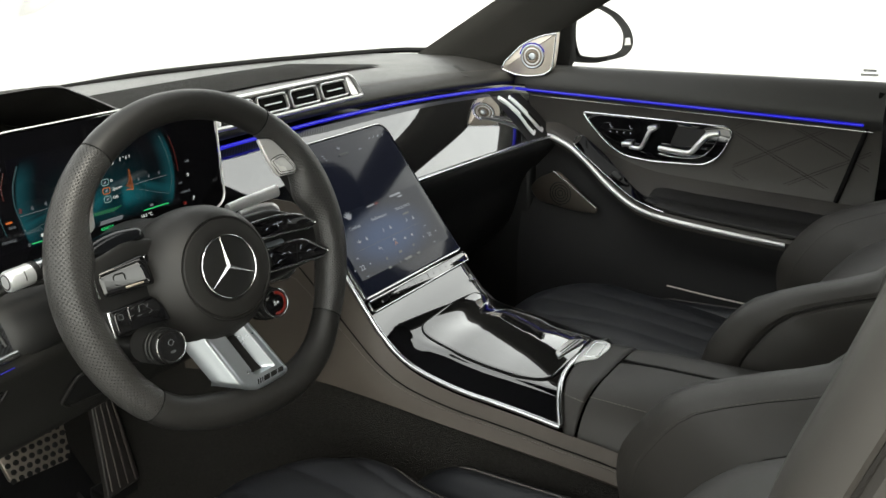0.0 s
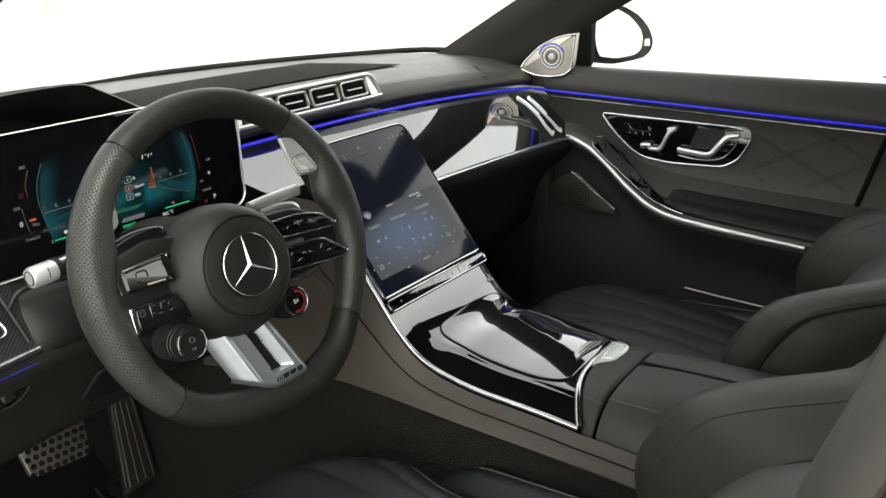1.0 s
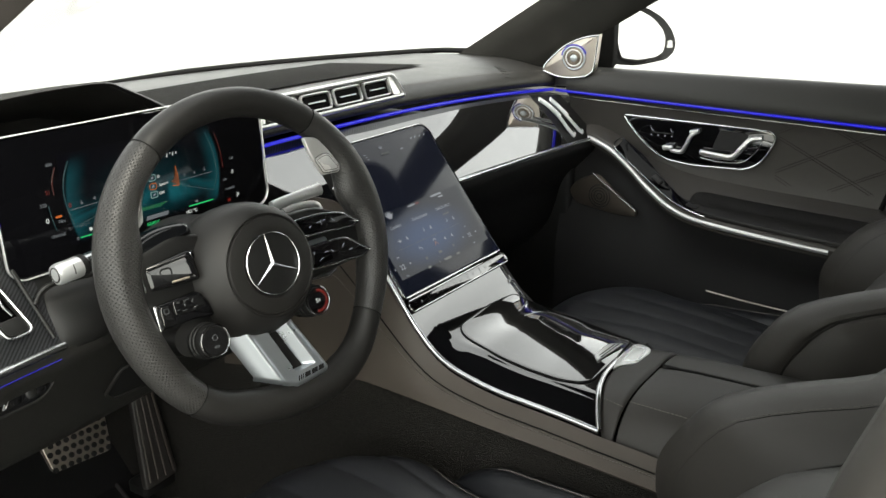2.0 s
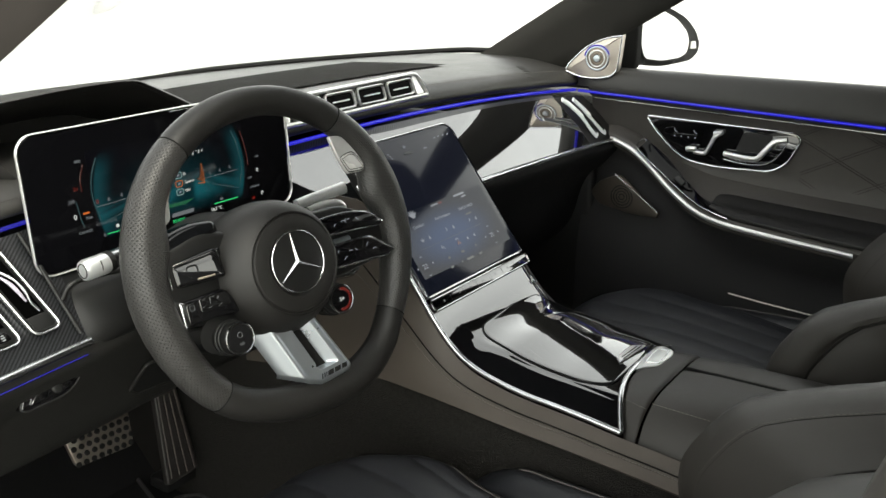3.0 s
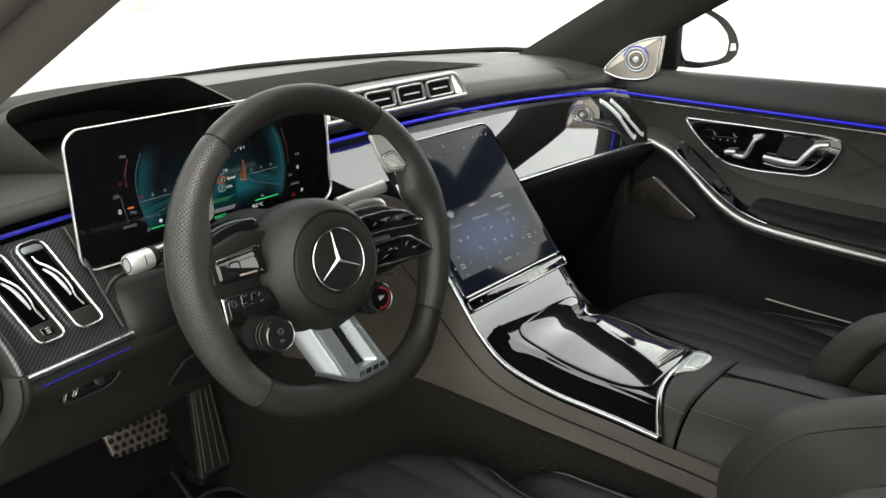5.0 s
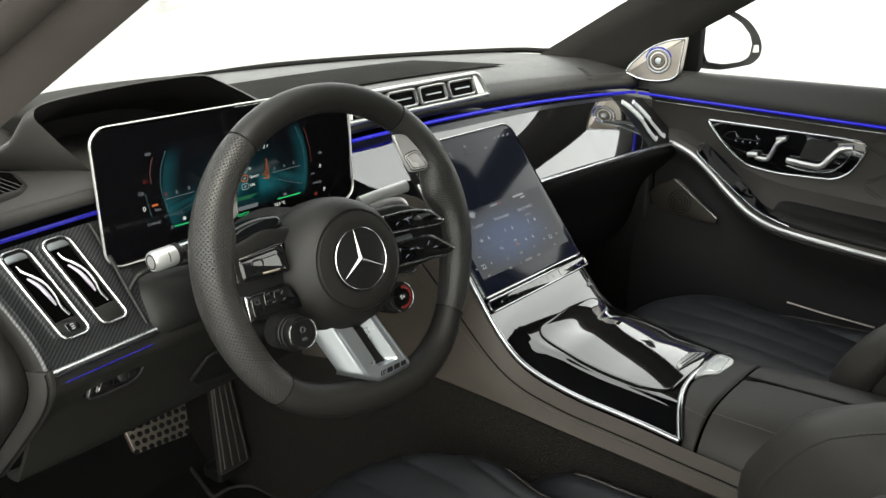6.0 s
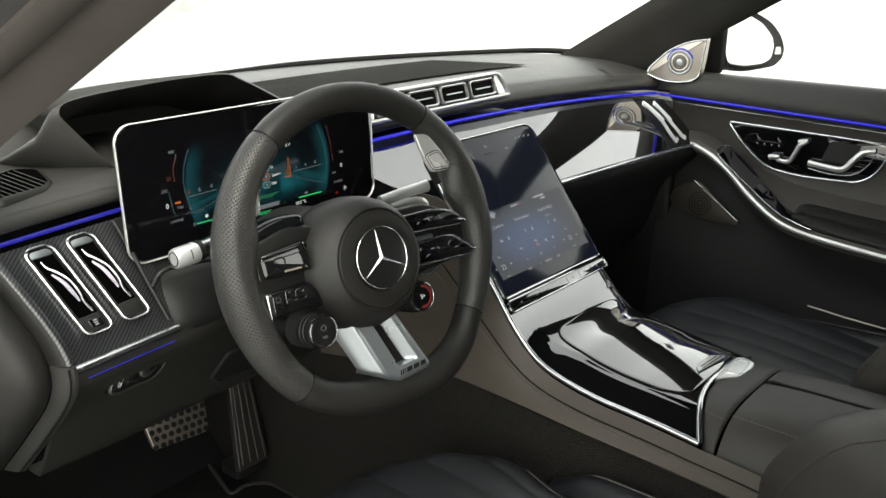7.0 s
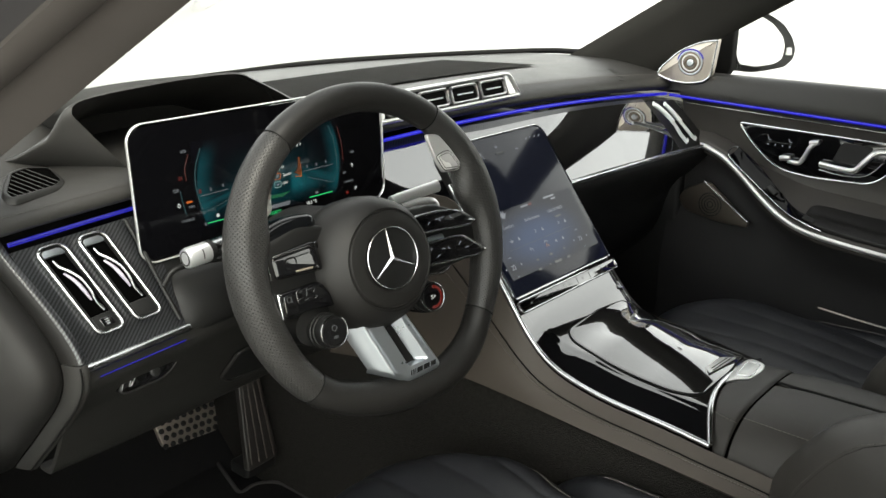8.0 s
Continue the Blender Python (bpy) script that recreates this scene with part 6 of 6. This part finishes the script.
# ---- seats ----
BACKLINE = [(0.52, -0.412), (0.60, -0.380), (0.66, -0.374), (0.70, -0.390), (0.757, -0.436), (0.79, -0.505), (0.823, -0.585), (0.88, -0.617), (0.952, -0.632), (1.02, -0.655), (1.09, -0.678), (1.16, -0.70), (1.22, -0.72)]


def bolster_front(z):
    return lerp_line(BACKLINE, z)


def back_loop(z):
    y = bolster_front(z)
    half = [(0.0, -0.086), (0.04, -0.087), (0.08, -0.092), (0.105, -0.102), (0.118, -0.116), (0.124, -0.122), (0.130, -0.114), (0.142, -0.088), (0.165, -0.050), (0.192, -0.018), (0.212, -0.002), (0.232, -0.004), (0.247, -0.018), (0.2555, -0.038), (0.2555, -0.052), (0.2505, -0.060), (0.2565, -0.070), (0.259, -0.13)]
    squeeze = 1 - 0.12 * smooth(0.95, 1.22, z)
    lag = 1.0 - 0.75 * smooth(0.80, 0.95, z) * 0.5
    pts = [(x * squeeze, y + d * lag) for x, d in half]
    yb_ = -0.62 - 0.28 * (z - 0.52)
    pts.append((0.22 * squeeze, min(yb_, y - 0.16)))
    ring = [(-x, q) for x, q in pts[::-1]] + pts[1:]
    return [Vector((x, q, z)) for x, q in ring]


def car_seat(x0, low=0.0, back=0.0, flute=0.0034):
    s = thing("car_seat", (x0, -0.2 - back, 0.28), "black leather car seat with fluted cushion and raised bolsters", "seat", "front seats")
    off = Vector((x0, 0, 0))
    zs = [0.52 + 0.70 * i / 44 for i in range(45)]
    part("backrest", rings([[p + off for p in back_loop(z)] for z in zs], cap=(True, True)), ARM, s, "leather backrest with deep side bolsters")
    for sx in (-1, 1):
        line = [Vector((x0 + sx * 0.178 * (1 - 0.12 * smooth(0.95, 1.22, z)), bolster_front(z) - 0.037 * (1.0 - 0.375 * smooth(0.80, 0.95, z)) + 0.001, z)) for z in zs[2:40]]
        part("piping", tube(line, 0.0010, n=6), DEEP, s)
        stitches("seam_thread", [p + Vector((sx * 0.0014, 0.0044, 0.0)) for p in line], s, (-sx * 0.6, 1, 0.2), 0.006, 0.0005, SEAM)
        line = [Vector((x0 + sx * 0.125, bolster_front(z) - 0.120 * (1.0 - 0.375 * smooth(0.80, 0.95, z)), z)) for z in zs[2:40]]
        part("seam", tube(line, 0.0012, n=6), DEEP, s)
        line = [Vector((x0 + sx * 0.2515 * (1 - 0.12 * smooth(0.95, 1.22, z)), bolster_front(z) - 0.060 * (1.0 - 0.375 * smooth(0.80, 0.95, z)), z)) for z in zs[2:40]]
        part("seam", tube(line, 0.0018, n=6), DEEP, s)
    part("headrest", slab(rrect(0.27, 0.17, 0.06, 6), 0.10, 0.035, axes((x0, -0.80, 1.33), (1, 0, 0), (0, -0.2, 1))), LEATHER, s)

    grooves = (-0.90, -0.66, -0.36, 0.0, 0.36, 0.66, 0.90)

    def cushion(u, v):
        q = 2 * u - 1
        front = 0.078 - back - 0.165 * abs(q) ** 2.3
        y = front - (front + 0.46) * v
        half = lerp_line([(-0.46, 0.150), (-0.20, 0.150), (-0.14, 0.160), (-0.09, 0.182), (-0.04, 0.198), (0.08, 0.200)], y)
        edge = max(0.0, 1 - (front - y) / 0.07)
        z = 0.603 - 0.030 * edge ** 2.4 - 0.030 * abs(q) ** 5 - 0.03 * smooth(0.3, 1.0, v)
        for g in grooves:
            z -= flute * math.exp(-abs((q - g) * half / 0.011) ** 1.3)
        return Vector((x0 + q * half, y, z))

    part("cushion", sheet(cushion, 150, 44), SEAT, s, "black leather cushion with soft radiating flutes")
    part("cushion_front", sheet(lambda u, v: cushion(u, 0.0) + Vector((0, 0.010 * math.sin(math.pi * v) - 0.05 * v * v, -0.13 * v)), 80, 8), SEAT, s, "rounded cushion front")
    for u in (0.045, 0.060, 0.940, 0.955) if flute > 0.002 else ():
        part("piping", tube([cushion(u, 0.02 + 0.96 * i / 30) + Vector((0, 0, 0.0006)) for i in range(31)], 0.0009, n=6), SEAM if u in (0.060, 0.940) else DEEP, s, "thin cushion piping")
    part("base", slab(rrect(0.44, 0.44, 0.04, 4, x0, -0.23), 0.20, 0.02, pose(0, 0, 0.30)), SOFT, s)
    for sx in (-1, 1):
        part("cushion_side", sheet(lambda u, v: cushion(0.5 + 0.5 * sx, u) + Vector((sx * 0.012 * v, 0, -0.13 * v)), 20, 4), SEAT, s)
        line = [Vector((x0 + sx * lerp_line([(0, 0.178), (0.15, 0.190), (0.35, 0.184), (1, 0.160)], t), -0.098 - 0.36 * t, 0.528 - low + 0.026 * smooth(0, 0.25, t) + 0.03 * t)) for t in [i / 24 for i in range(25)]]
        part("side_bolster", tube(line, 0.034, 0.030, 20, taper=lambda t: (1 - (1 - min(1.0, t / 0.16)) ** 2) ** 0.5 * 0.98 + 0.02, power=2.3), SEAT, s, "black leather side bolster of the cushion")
        part("piping", tube([p + Vector((sx * 0.010, 0, 0.0295 * (1 - (1 - min(1.0, i / 24 / 0.16)) ** 2) ** 0.5)) for i, p in enumerate(line)][2:], 0.0012, n=8), SEAM, s, "dull grey piping")
    return s


car_seat(-0.375)
car_seat(0.375, 0.028, 0.03, 0.0012)

# ---- passenger door ----
door = thing("door_1", (0.74, -0.2, 0.4), "closed passenger door with quilted leather, blue light line and chrome trim", "door", kind="structure")
ZS = [(-0.52, 0.690), (-0.38, 0.697), (-0.20, 0.706), (-0.118, 0.714), (-0.068, 0.728), (-0.02, 0.753), (0.03, 0.785), (0.085, 0.818), (0.13, 0.834)]
XS = [(-0.52, 0.60), (-0.38, 0.602), (-0.118, 0.622), (-0.02, 0.648), (0.05, 0.675), (0.13, 0.690)]
D0, D1 = 0.20, -0.505


def belt_z(y):
    return 0.929 + 0.034 * (y - 0.235)


def door_profile(y):
    zs, xs, bz = lerp_line(ZS, y), lerp_line(XS, y), belt_z(y)
    up = max(zs + 0.018, min(0.80, zs + 0.09))
    return [(0.750, 0.972), (0.728, 0.971), (0.712, bz + 0.038), (0.704, bz + 0.020), (0.704, bz + 0.006), (0.711, bz - 0.005), (0.717, bz - 0.016), (0.724, bz - 0.05), (0.726, max(up, 0.79)), (0.720, up * 0.5 + zs * 0.5 + 0.012), (max(xs + 0.02, 0.66), zs + 0.016), (xs + 0.004, zs + 0.008), (xs, zs), (xs + 0.004, zs - 0.012), (xs + 0.03, zs - 0.05), (0.668, 0.60), (0.662, 0.50), (0.650, 0.36)]


def door_sheet(k0, k1, nu=40, per=4):
    def fn(u, v):
        y = D0 + (D1 - D0) * u
        pr = [Vector((p[0], y, p[1])) for p in door_profile(y)[k0:k1 + 1]]
        s = v * (len(pr) - 1)
        i = min(int(s), len(pr) - 2)
        t = s - i
        a = pr[max(i - 1, 0)]
        b, c = pr[i], pr[i + 1]
        d = pr[min(i + 2, len(pr) - 1)]
        return 0.5 * (2 * b + (c - a) * t + (2 * a - 5 * b + 4 * c - d) * t * t + (3 * b - a - 3 * c + d) * t ** 3)
    return sheet(fn, nu, (k1 - k0) * per, -0.004)


part("belt_rail", door_sheet(0, 5), LEATHER, door, "dark leather window ledge")
part("upper_panel", door_sheet(5, 9), DOORSKIN, door, "quilted dark leather panel")
part("armrest", door_sheet(9, 13), DOORSKIN, door, "leather armrest base")


def arm_pad(u, v):
    y = -0.095 - 0.405 * u
    pr = [Vector((q[0], y, q[1])) for q in door_profile(y)[9:13]]
    s = 0.30 + 2.40 * v
    i = min(int(s), 2)
    p = pr[i].lerp(pr[i + 1], s - i)
    swell = 0.016 * (1 - (1 - min(1.0, u / 0.10)) ** 2) ** 0.5 * max(0.0, math.sin(math.pi * v)) ** 0.8
    return p + Vector((-0.35, 0, 0.94)) * (swell - 0.002)


part("armrest_pad", sheet(arm_pad, 50, 20), WHEEL, door, "padded black leather armrest cushion")
part("corner_filler", box(pose(0.722, 0.212, 0.955), 0.036, 0.050, 0.034, 0.006), LEATHER, door)
part("kick_panel", box(pose(0.70, 0.55, 0.55), 0.03, 0.75, 0.6, 0.01), GLOVE, door)
part("lower_panel", door_sheet(13, 17), material("lower_door_plastic", (0.019, 0.0187, 0.0195), 0.6, spec=0.22, grain=0.0003, grain_scale=2200, relief=0.35), door, "dark lower door panel")
part("light_line", tube([Vector((0.702, y, belt_z(y))) for y in [0.225 - 0.70 * i / 40 for i in range(41)]], 0.003, 0.0035, up=(1, 0, 0)), BLUE, door, "glowing blue light line")
part("chrome_line", tube([Vector((0.713, y, belt_z(y) - 0.013)) for y in [0.19 - 0.68 * i / 30 for i in range(31)]], 0.0013, n=6, up=(1, 0, 0)), CHROME, door, "thin chrome line")
part("chrome_trim", tube([Vector((lerp_line(XS, y) - 0.002, y, lerp_line(ZS, y))) for y in [0.145 - 0.528 * i / 60 for i in range(61)]], 0.0060, 0.0062, up=(1, 0, 0)), SILVER, door, "sweeping satin chrome armrest trim")
part("pocket_trim", tube([(0.655, -0.15, 0.557), (0.652, -0.22, 0.553), (0.650, -0.315, 0.549)], 0.0024, 0.0018), WARM, door, "dull metal pocket edge")
hm = axes((0.7225, 0, 0), (0, -1, 0), (0, 0, 1))
ho = round_poly([(-0.0740, 0.8860), (0.2320, 0.8790), (0.2420, 0.8640), (0.2205, 0.8190), (0.1900, 0.7985), (0.0770, 0.7950), (0.0200, 0.8020), (-0.0100, 0.8190), (-0.0500, 0.8545)], (0.010, 0.012, 0.010, 0.020, 0.025, 0.05, 0.03, 0.02, 0.03), 6)
hp = part("control_panel", slab(ho, 0.004, 0.001, hm, -0.001), PIANO, door, "black lacquer handle panel")
part("rim", edge_ring(ho, hm, 0.0022, 0.003, 0.0025), CHROME, hp, "satin chrome rim")
part("seat_key", tube(spline([local(hm, 0.036, 0.8225, 0.009), local(hm, 0.050, 0.8215, 0.010), local(hm, 0.0605, 0.8235, 0.010), local(hm, 0.069, 0.8390, 0.010), local(hm, 0.0770, 0.8570, 0.010), local(hm, 0.0905, 0.8670, 0.008)], 5), 0.0044, 0.0042, up=(1, 0, 0)), SILVER, hp, "satin silver seat adjuster")
part("seat_key_end", tube([local(hm, 0.020, 0.8255, 0.009), local(hm, 0.026, 0.8275, 0.010), local(hm, 0.040, 0.8280, 0.010)], 0.0055, 0.0045, up=(1, 0, 0)), SILVER, hp)
part("seat_key_end", tube([local(hm, 0.074, 0.8640, 0.009), local(hm, 0.092, 0.8680, 0.009)], 0.0040, 0.0045, up=(1, 0, 0)), SILVER, hp)
part("handle_dish", slab(round_poly([(0.118, 0.832), (0.133, 0.8725), (0.192, 0.8695), (0.170, 0.833)], 0.008), 0.001, 0, hm, 0.0034), SOFT, hp)
part("handle", tube(spline([local(hm, 0.0980, 0.8260, 0.010), local(hm, 0.135, 0.8235, 0.014), local(hm, 0.1640, 0.8240, 0.015), local(hm, 0.1800, 0.8420, 0.014), local(hm, 0.1960, 0.8600, 0.011), local(hm, 0.2170, 0.8645, 0.008)], 6), 0.0056, 0.0045, up=(1, 0, 0)), SILVER, hp, "satin silver door handle")
part("handle_leg", tube(spline([local(hm, 0.0980, 0.8140, 0.006), local(hm, 0.136, 0.8098, 0.008), local(hm, 0.1810, 0.8140, 0.008), local(hm, 0.2050, 0.8345, 0.008), local(hm, 0.2165, 0.8560, 0.008)], 6), 0.0012, 0.0024, up=(1, 0, 0)), BRIGHT, hp)
for dv in (0.0, 0.012):
    part("handle_key_line", tube([local(hm, 0.180 + dv * 0.7, 0.8330 + dv, 0.012), local(hm, 0.202 + dv * 0.6, 0.8315 + dv * 1.2, 0.010)], 0.0012, 0.0016, 8, up=(1, 0, 0)), BRIGHT, hp)
for u in (-0.0083, 0.0338):
    part("key_symbol", tube([local(hm, u - 0.003, 0.8650, 0.0040), local(hm, u, 0.8590, 0.0040), local(hm, u + 0.004, 0.8592, 0.0040)], 0.0008, 0.0004, 6, up=(1, 0, 0)), ICON_LIT, hp)
part("key_line", slab(rrect(0.050, 0.0008, 0.0003, 2, 0.0125, 0.8550), 0.0005, 0, hm, 0.0035), DIM_LIT, hp, flat=True)
for i in range(4):
    part("memory_key", slab(rrect(0.0022, 0.0032, 0.0006, 2, -0.0100 + 0.0148 * i, 0.8495), 0.0006, 0, hm, 0.0035), ICON_LIT, hp, flat=True)
# Window switch recess beside the trim.
tray_low = spline([Vector(p) for p in [(0.672, 0.068, 0.824), (0.656, 0.015, 0.791), (0.629, -0.068, 0.746), (0.617, -0.114, 0.731), (0.614, -0.149, 0.723)]], 6)
tray_high = spline([Vector(p) for p in [(0.692, 0.057, 0.841), (0.674, 0.007, 0.816), (0.658, -0.041, 0.779), (0.648, -0.079, 0.75), (0.638, -0.121, 0.738)]], 6)


def tray(u, v):
    a = tray_low[min(len(tray_low) - 1, round(u * (len(tray_low) - 1)))]
    b = tray_high[min(len(tray_high) - 1, round(u * (len(tray_high) - 1)))]
    return a.lerp(b, v) + Vector((0.004 * math.sin(math.pi * v), 0, -0.001 * math.sin(math.pi * v)))


rec = part("switch_recess", sheet(tray, 24, 6, 0.002), GLASSBLACK, door, "black switch tray")
part("recess_rim", tube(spline([Vector(p) for p in [(0.667, 0.046, 0.847), (0.672, 0.064, 0.842), (0.672, 0.068, 0.824), (0.656, 0.015, 0.791), (0.629, -0.068, 0.746), (0.617, -0.114, 0.731), (0.614, -0.149, 0.723)]], 6), 0.0013, 0.0013, 8), CHROME, rec, "thin chrome rim")
for u in (0.42, 0.86):
    part("window_key", slab(rrect(0.024, 0.012, 0.003, 3), 0.006, 0.002, axes(tray(u, 0.45), tray(u + 0.08, 0.45) - tray(u, 0.45), tray(u, 0.9) - tray(u, 0.1))), PLASTIC, rec)


def on_panel(y, z):
    """The quilted panel's surface at a height."""
    pr = door_profile(y)[5:10]
    for (x0, z0), (x1, z1) in zip(pr, pr[1:]):
        if z1 <= z <= z0:
            return Vector((x0 + (x1 - x0) * (z0 - z) / max(1e-6, z0 - z1) - 0.0006, y, z))
    return None


for i in range(5):
    for slope in (0.52, -0.52):
        for pair_gap in (0.0, 0.0055):
            line = []
            for j in range(31):
                y = -0.245 - 0.245 * j / 30
                z = 0.715 + 0.078 * i + pair_gap + slope * (y + 0.385)
                q = on_panel(y, z) if 0.775 < z < 0.900 else None
                if q:
                    line.append(q)
            if len(line) > 3:
                part("quilt_seam", tube(line, 0.00055, n=5, up=(1, 0, 0)), QUILT, door)
part("panel_end", tube([Vector(p) for p in ((0.716, -0.497, 0.962), (0.716, -0.476, 0.884), (0.716, -0.456, 0.809), (0.716, -0.441, 0.755))], 0.0045, 0.004, 8, up=(1, 0, 0)), VOID, door, "dark rear edge of the quilted panel")
part("ledge_seam", tube([Vector((0.7045, y, belt_z(y) + 0.016)) for y in [0.19 - 0.69 * i / 30 for i in range(31)]], 0.0008, n=5, up=(1, 0, 0)), VOID, door)
stitches("seam_thread", [Vector((0.7045, y, belt_z(y) + 0.020)) for y in [0.19 - 0.69 * i / 30 for i in range(31)]], door, (-1, 0, 0.3), 0.006, 0.0004, LEATHER)
# Mid-range speaker low in the door.
km = axes((0.655, 0, 0), (0, -1, 0), (0, 0.0, 1))
ko = round_poly([(-0.163, 0.728), (-0.141, 0.752), (-0.098, 0.770), (-0.006, 0.700), (-0.009, 0.688), (-0.067, 0.688), (-0.147, 0.701)], (0.012, 0.02, 0.012, 0.005, 0.006, 0.03, 0.02), 5)
spk = part("speaker_cover", slab(ko, 0.008, 0.003, km, -0.004), material("dark_bronze_cover", (0.095, 0.082, 0.070), 0.42, 0.8, blotch=0.08), door, "dark bronze speaker cover")
for r in (0.006, 0.012, 0.018, 0.024):
    part("ring", edge_ring(disc(r, 28, -0.090, 0.723), km, 0.0013, 0.004, 0.001), PLASTIC, spk)
part("cover_edge", tube([local(km, -0.107, 0.769, 0.003), local(km, -0.008, 0.701, 0.003)], 0.0013), CHROME, spk)

tw = thing("tweeter_pod", (0.735, 0.2, 0.96), "satin metal triangular tweeter pod lit by a blue ring", "speaker")
xm = axes((0.731, -0.006, 0.000), (0.15, -1, 0), (0, 0.0, 1))
xo = round_poly([(-0.262, 0.970), (-0.254, 0.987), (-0.2134, 1.026), (-0.1708, 1.044), (-0.1365, 1.049), (-0.1416, 1.000), (-0.146, 0.972), (-0.160, 0.961), (-0.190, 0.955), (-0.2285, 0.957)], (0.006, 0.02, 0.03, 0.03, 0.004, 0.03, 0.012, 0.014, 0.02, 0.02), 5)
part("shell", slab(xo, 0.02, 0.005, xm, -0.014), WARM, tw, "satin metal shell")
part("shell_rim", edge_ring(inset(xo, 0.002), xm, 0.0022, 0.005, 0.003), CHROME, tw, "satin chrome rim")
part("dish", slab(disc(0.0265, 36, -0.190, 0.999), 0.0015, 0.0005, xm, 0.0055), BRONZE, tw, "bronze-tinted dish")
for r, w, mt, q in ((0.0235, 0.007, ALU, 0.0022), (0.0165, 0.008, SILVER, 0.0018), (0.0105, 0.009, BRONZE, 0.0016)):
    part("ring", edge_ring(disc(r, 32, -0.190, 0.999), xm, q, w), mt, tw)
part("cone", slab(disc(0.0075, 24, -0.190, 0.999), 0.004, 0.0018, xm, 0.007), ALU, tw)
part("light_arc", tube([local(xm, -0.190 + 0.0275 * math.cos(radians(a)), 0.999 + 0.0275 * math.sin(radians(a)), 0.007) for a in range(20, 171, 10)], 0.0013, n=6), BLUE, tw, "blue light arc")

# ---- outside mirror ----
mir = thing("wing_mirror", (0.9, 0.2, 0.93), "black wing mirror outside the passenger window", "wing mirror")
rm = axes((1.015, 0.17, 1.028), (1, -0.10, -0.06), (0, -0.07, 1))
go = round_poly([(-0.1167, -0.002), (-0.1108, 0.0345), (-0.0885, 0.0498), (-0.0241, 0.0497), (0.0475, 0.0309), (0.1077, 0.0004), (0.1305, -0.0273), (0.125, -0.0536), (0.0875, -0.0659), (-0.001, -0.0692), (-0.0809, -0.0609), (-0.1038, -0.0332)], 0.02, 5)
ho2 = round_poly([(-0.145, 0.030), (-0.125, 0.050), (-0.070, 0.059), (0.0163, 0.054), (0.1054, 0.030), (0.165, -0.002), (0.195, -0.033), (0.192, -0.056), (0.158, -0.074), (0.0689, -0.080), (0.0, -0.0825), (-0.09, -0.075), (-0.14, -0.050)], 0.025, 5)
loops = [[rm @ Vector((p.x * f, p.y * f - 0.004 * (1 - f), w)) for p in ho2] for f, w in ((0.40, -0.15), (0.66, -0.13), (0.85, -0.09), (0.96, -0.045), (1.0, -0.012), (0.992, -0.002))]
loops += [[rm @ Vector((p.x, p.y, w)) for p in inset(go, d)] for d, w in ((-0.005, 0.003), (-0.003, 0.003), (-0.002, -0.002))]
part("housing", rings(loops[:6], cap=(True, True)), VOID, mir, "glossy black housing")
part("mirror_glass", slab(go, 0.004, 0.001, rm, 0.0), MIRROR, mir, "mirror glass showing bright ground")
part("rim", edge_ring(go, rm, 0.003, 0.002), RUBBER, mir)
part("indicator", slab(round_poly([(0.146, -0.027), (0.168, -0.027), (0.177, -0.045), (0.145, -0.045)], 0.003), 0.003, 0.001, rm, -0.003), material("clear_lens", (0.45, 0.45, 0.44), 0.15), mir, "small pale indicator lens")
part("foot", tube([(0.76, 0.20, 0.96), (0.84, 0.20, 0.985), (0.90, 0.21, 1.0)], 0.03, 0.035), VOID, mir)
part("base_plate", slab(round_poly([(-0.190, 0.955), (-0.180, 1.030), (-0.132, 1.086), (-0.122, 1.078), (-0.123, 0.984), (-0.130, 0.970)], 0.008), 0.02, 0.004, axes((0.785, 0.0, 0.0), (0.0, -1, 0), (0, 0, 1))), VOID, mir, "black mirror base")
wg = tagged(part("window_1", sheet(lambda u, v: Vector((0.752 - 0.12 * v * v - 0.02 * v, 0.16 - 0.65 * u, 0.975 + 0.40 * v)), 6, 8), PANE), "clear passenger side window", "window", kind="structure")
face_cabin(wg)
mark = thing("window_marking", (0.75, -0.468, 0.987), "small grey etched marking on the passenger window glass", "marking")
for k in range(2):
    part("marking_bar", slab(rrect(0.030 - 0.008 * k, 0.0045, 0.001, 2, 0.0, 0.008 * k), 0.0003, 0, axes((0.7485, -0.468, 0.987), (0, -1, 0), (-0.05, 0, 1))), material("etched_grey", (0.45, 0.45, 0.45), 0.7), mark, flat=True)
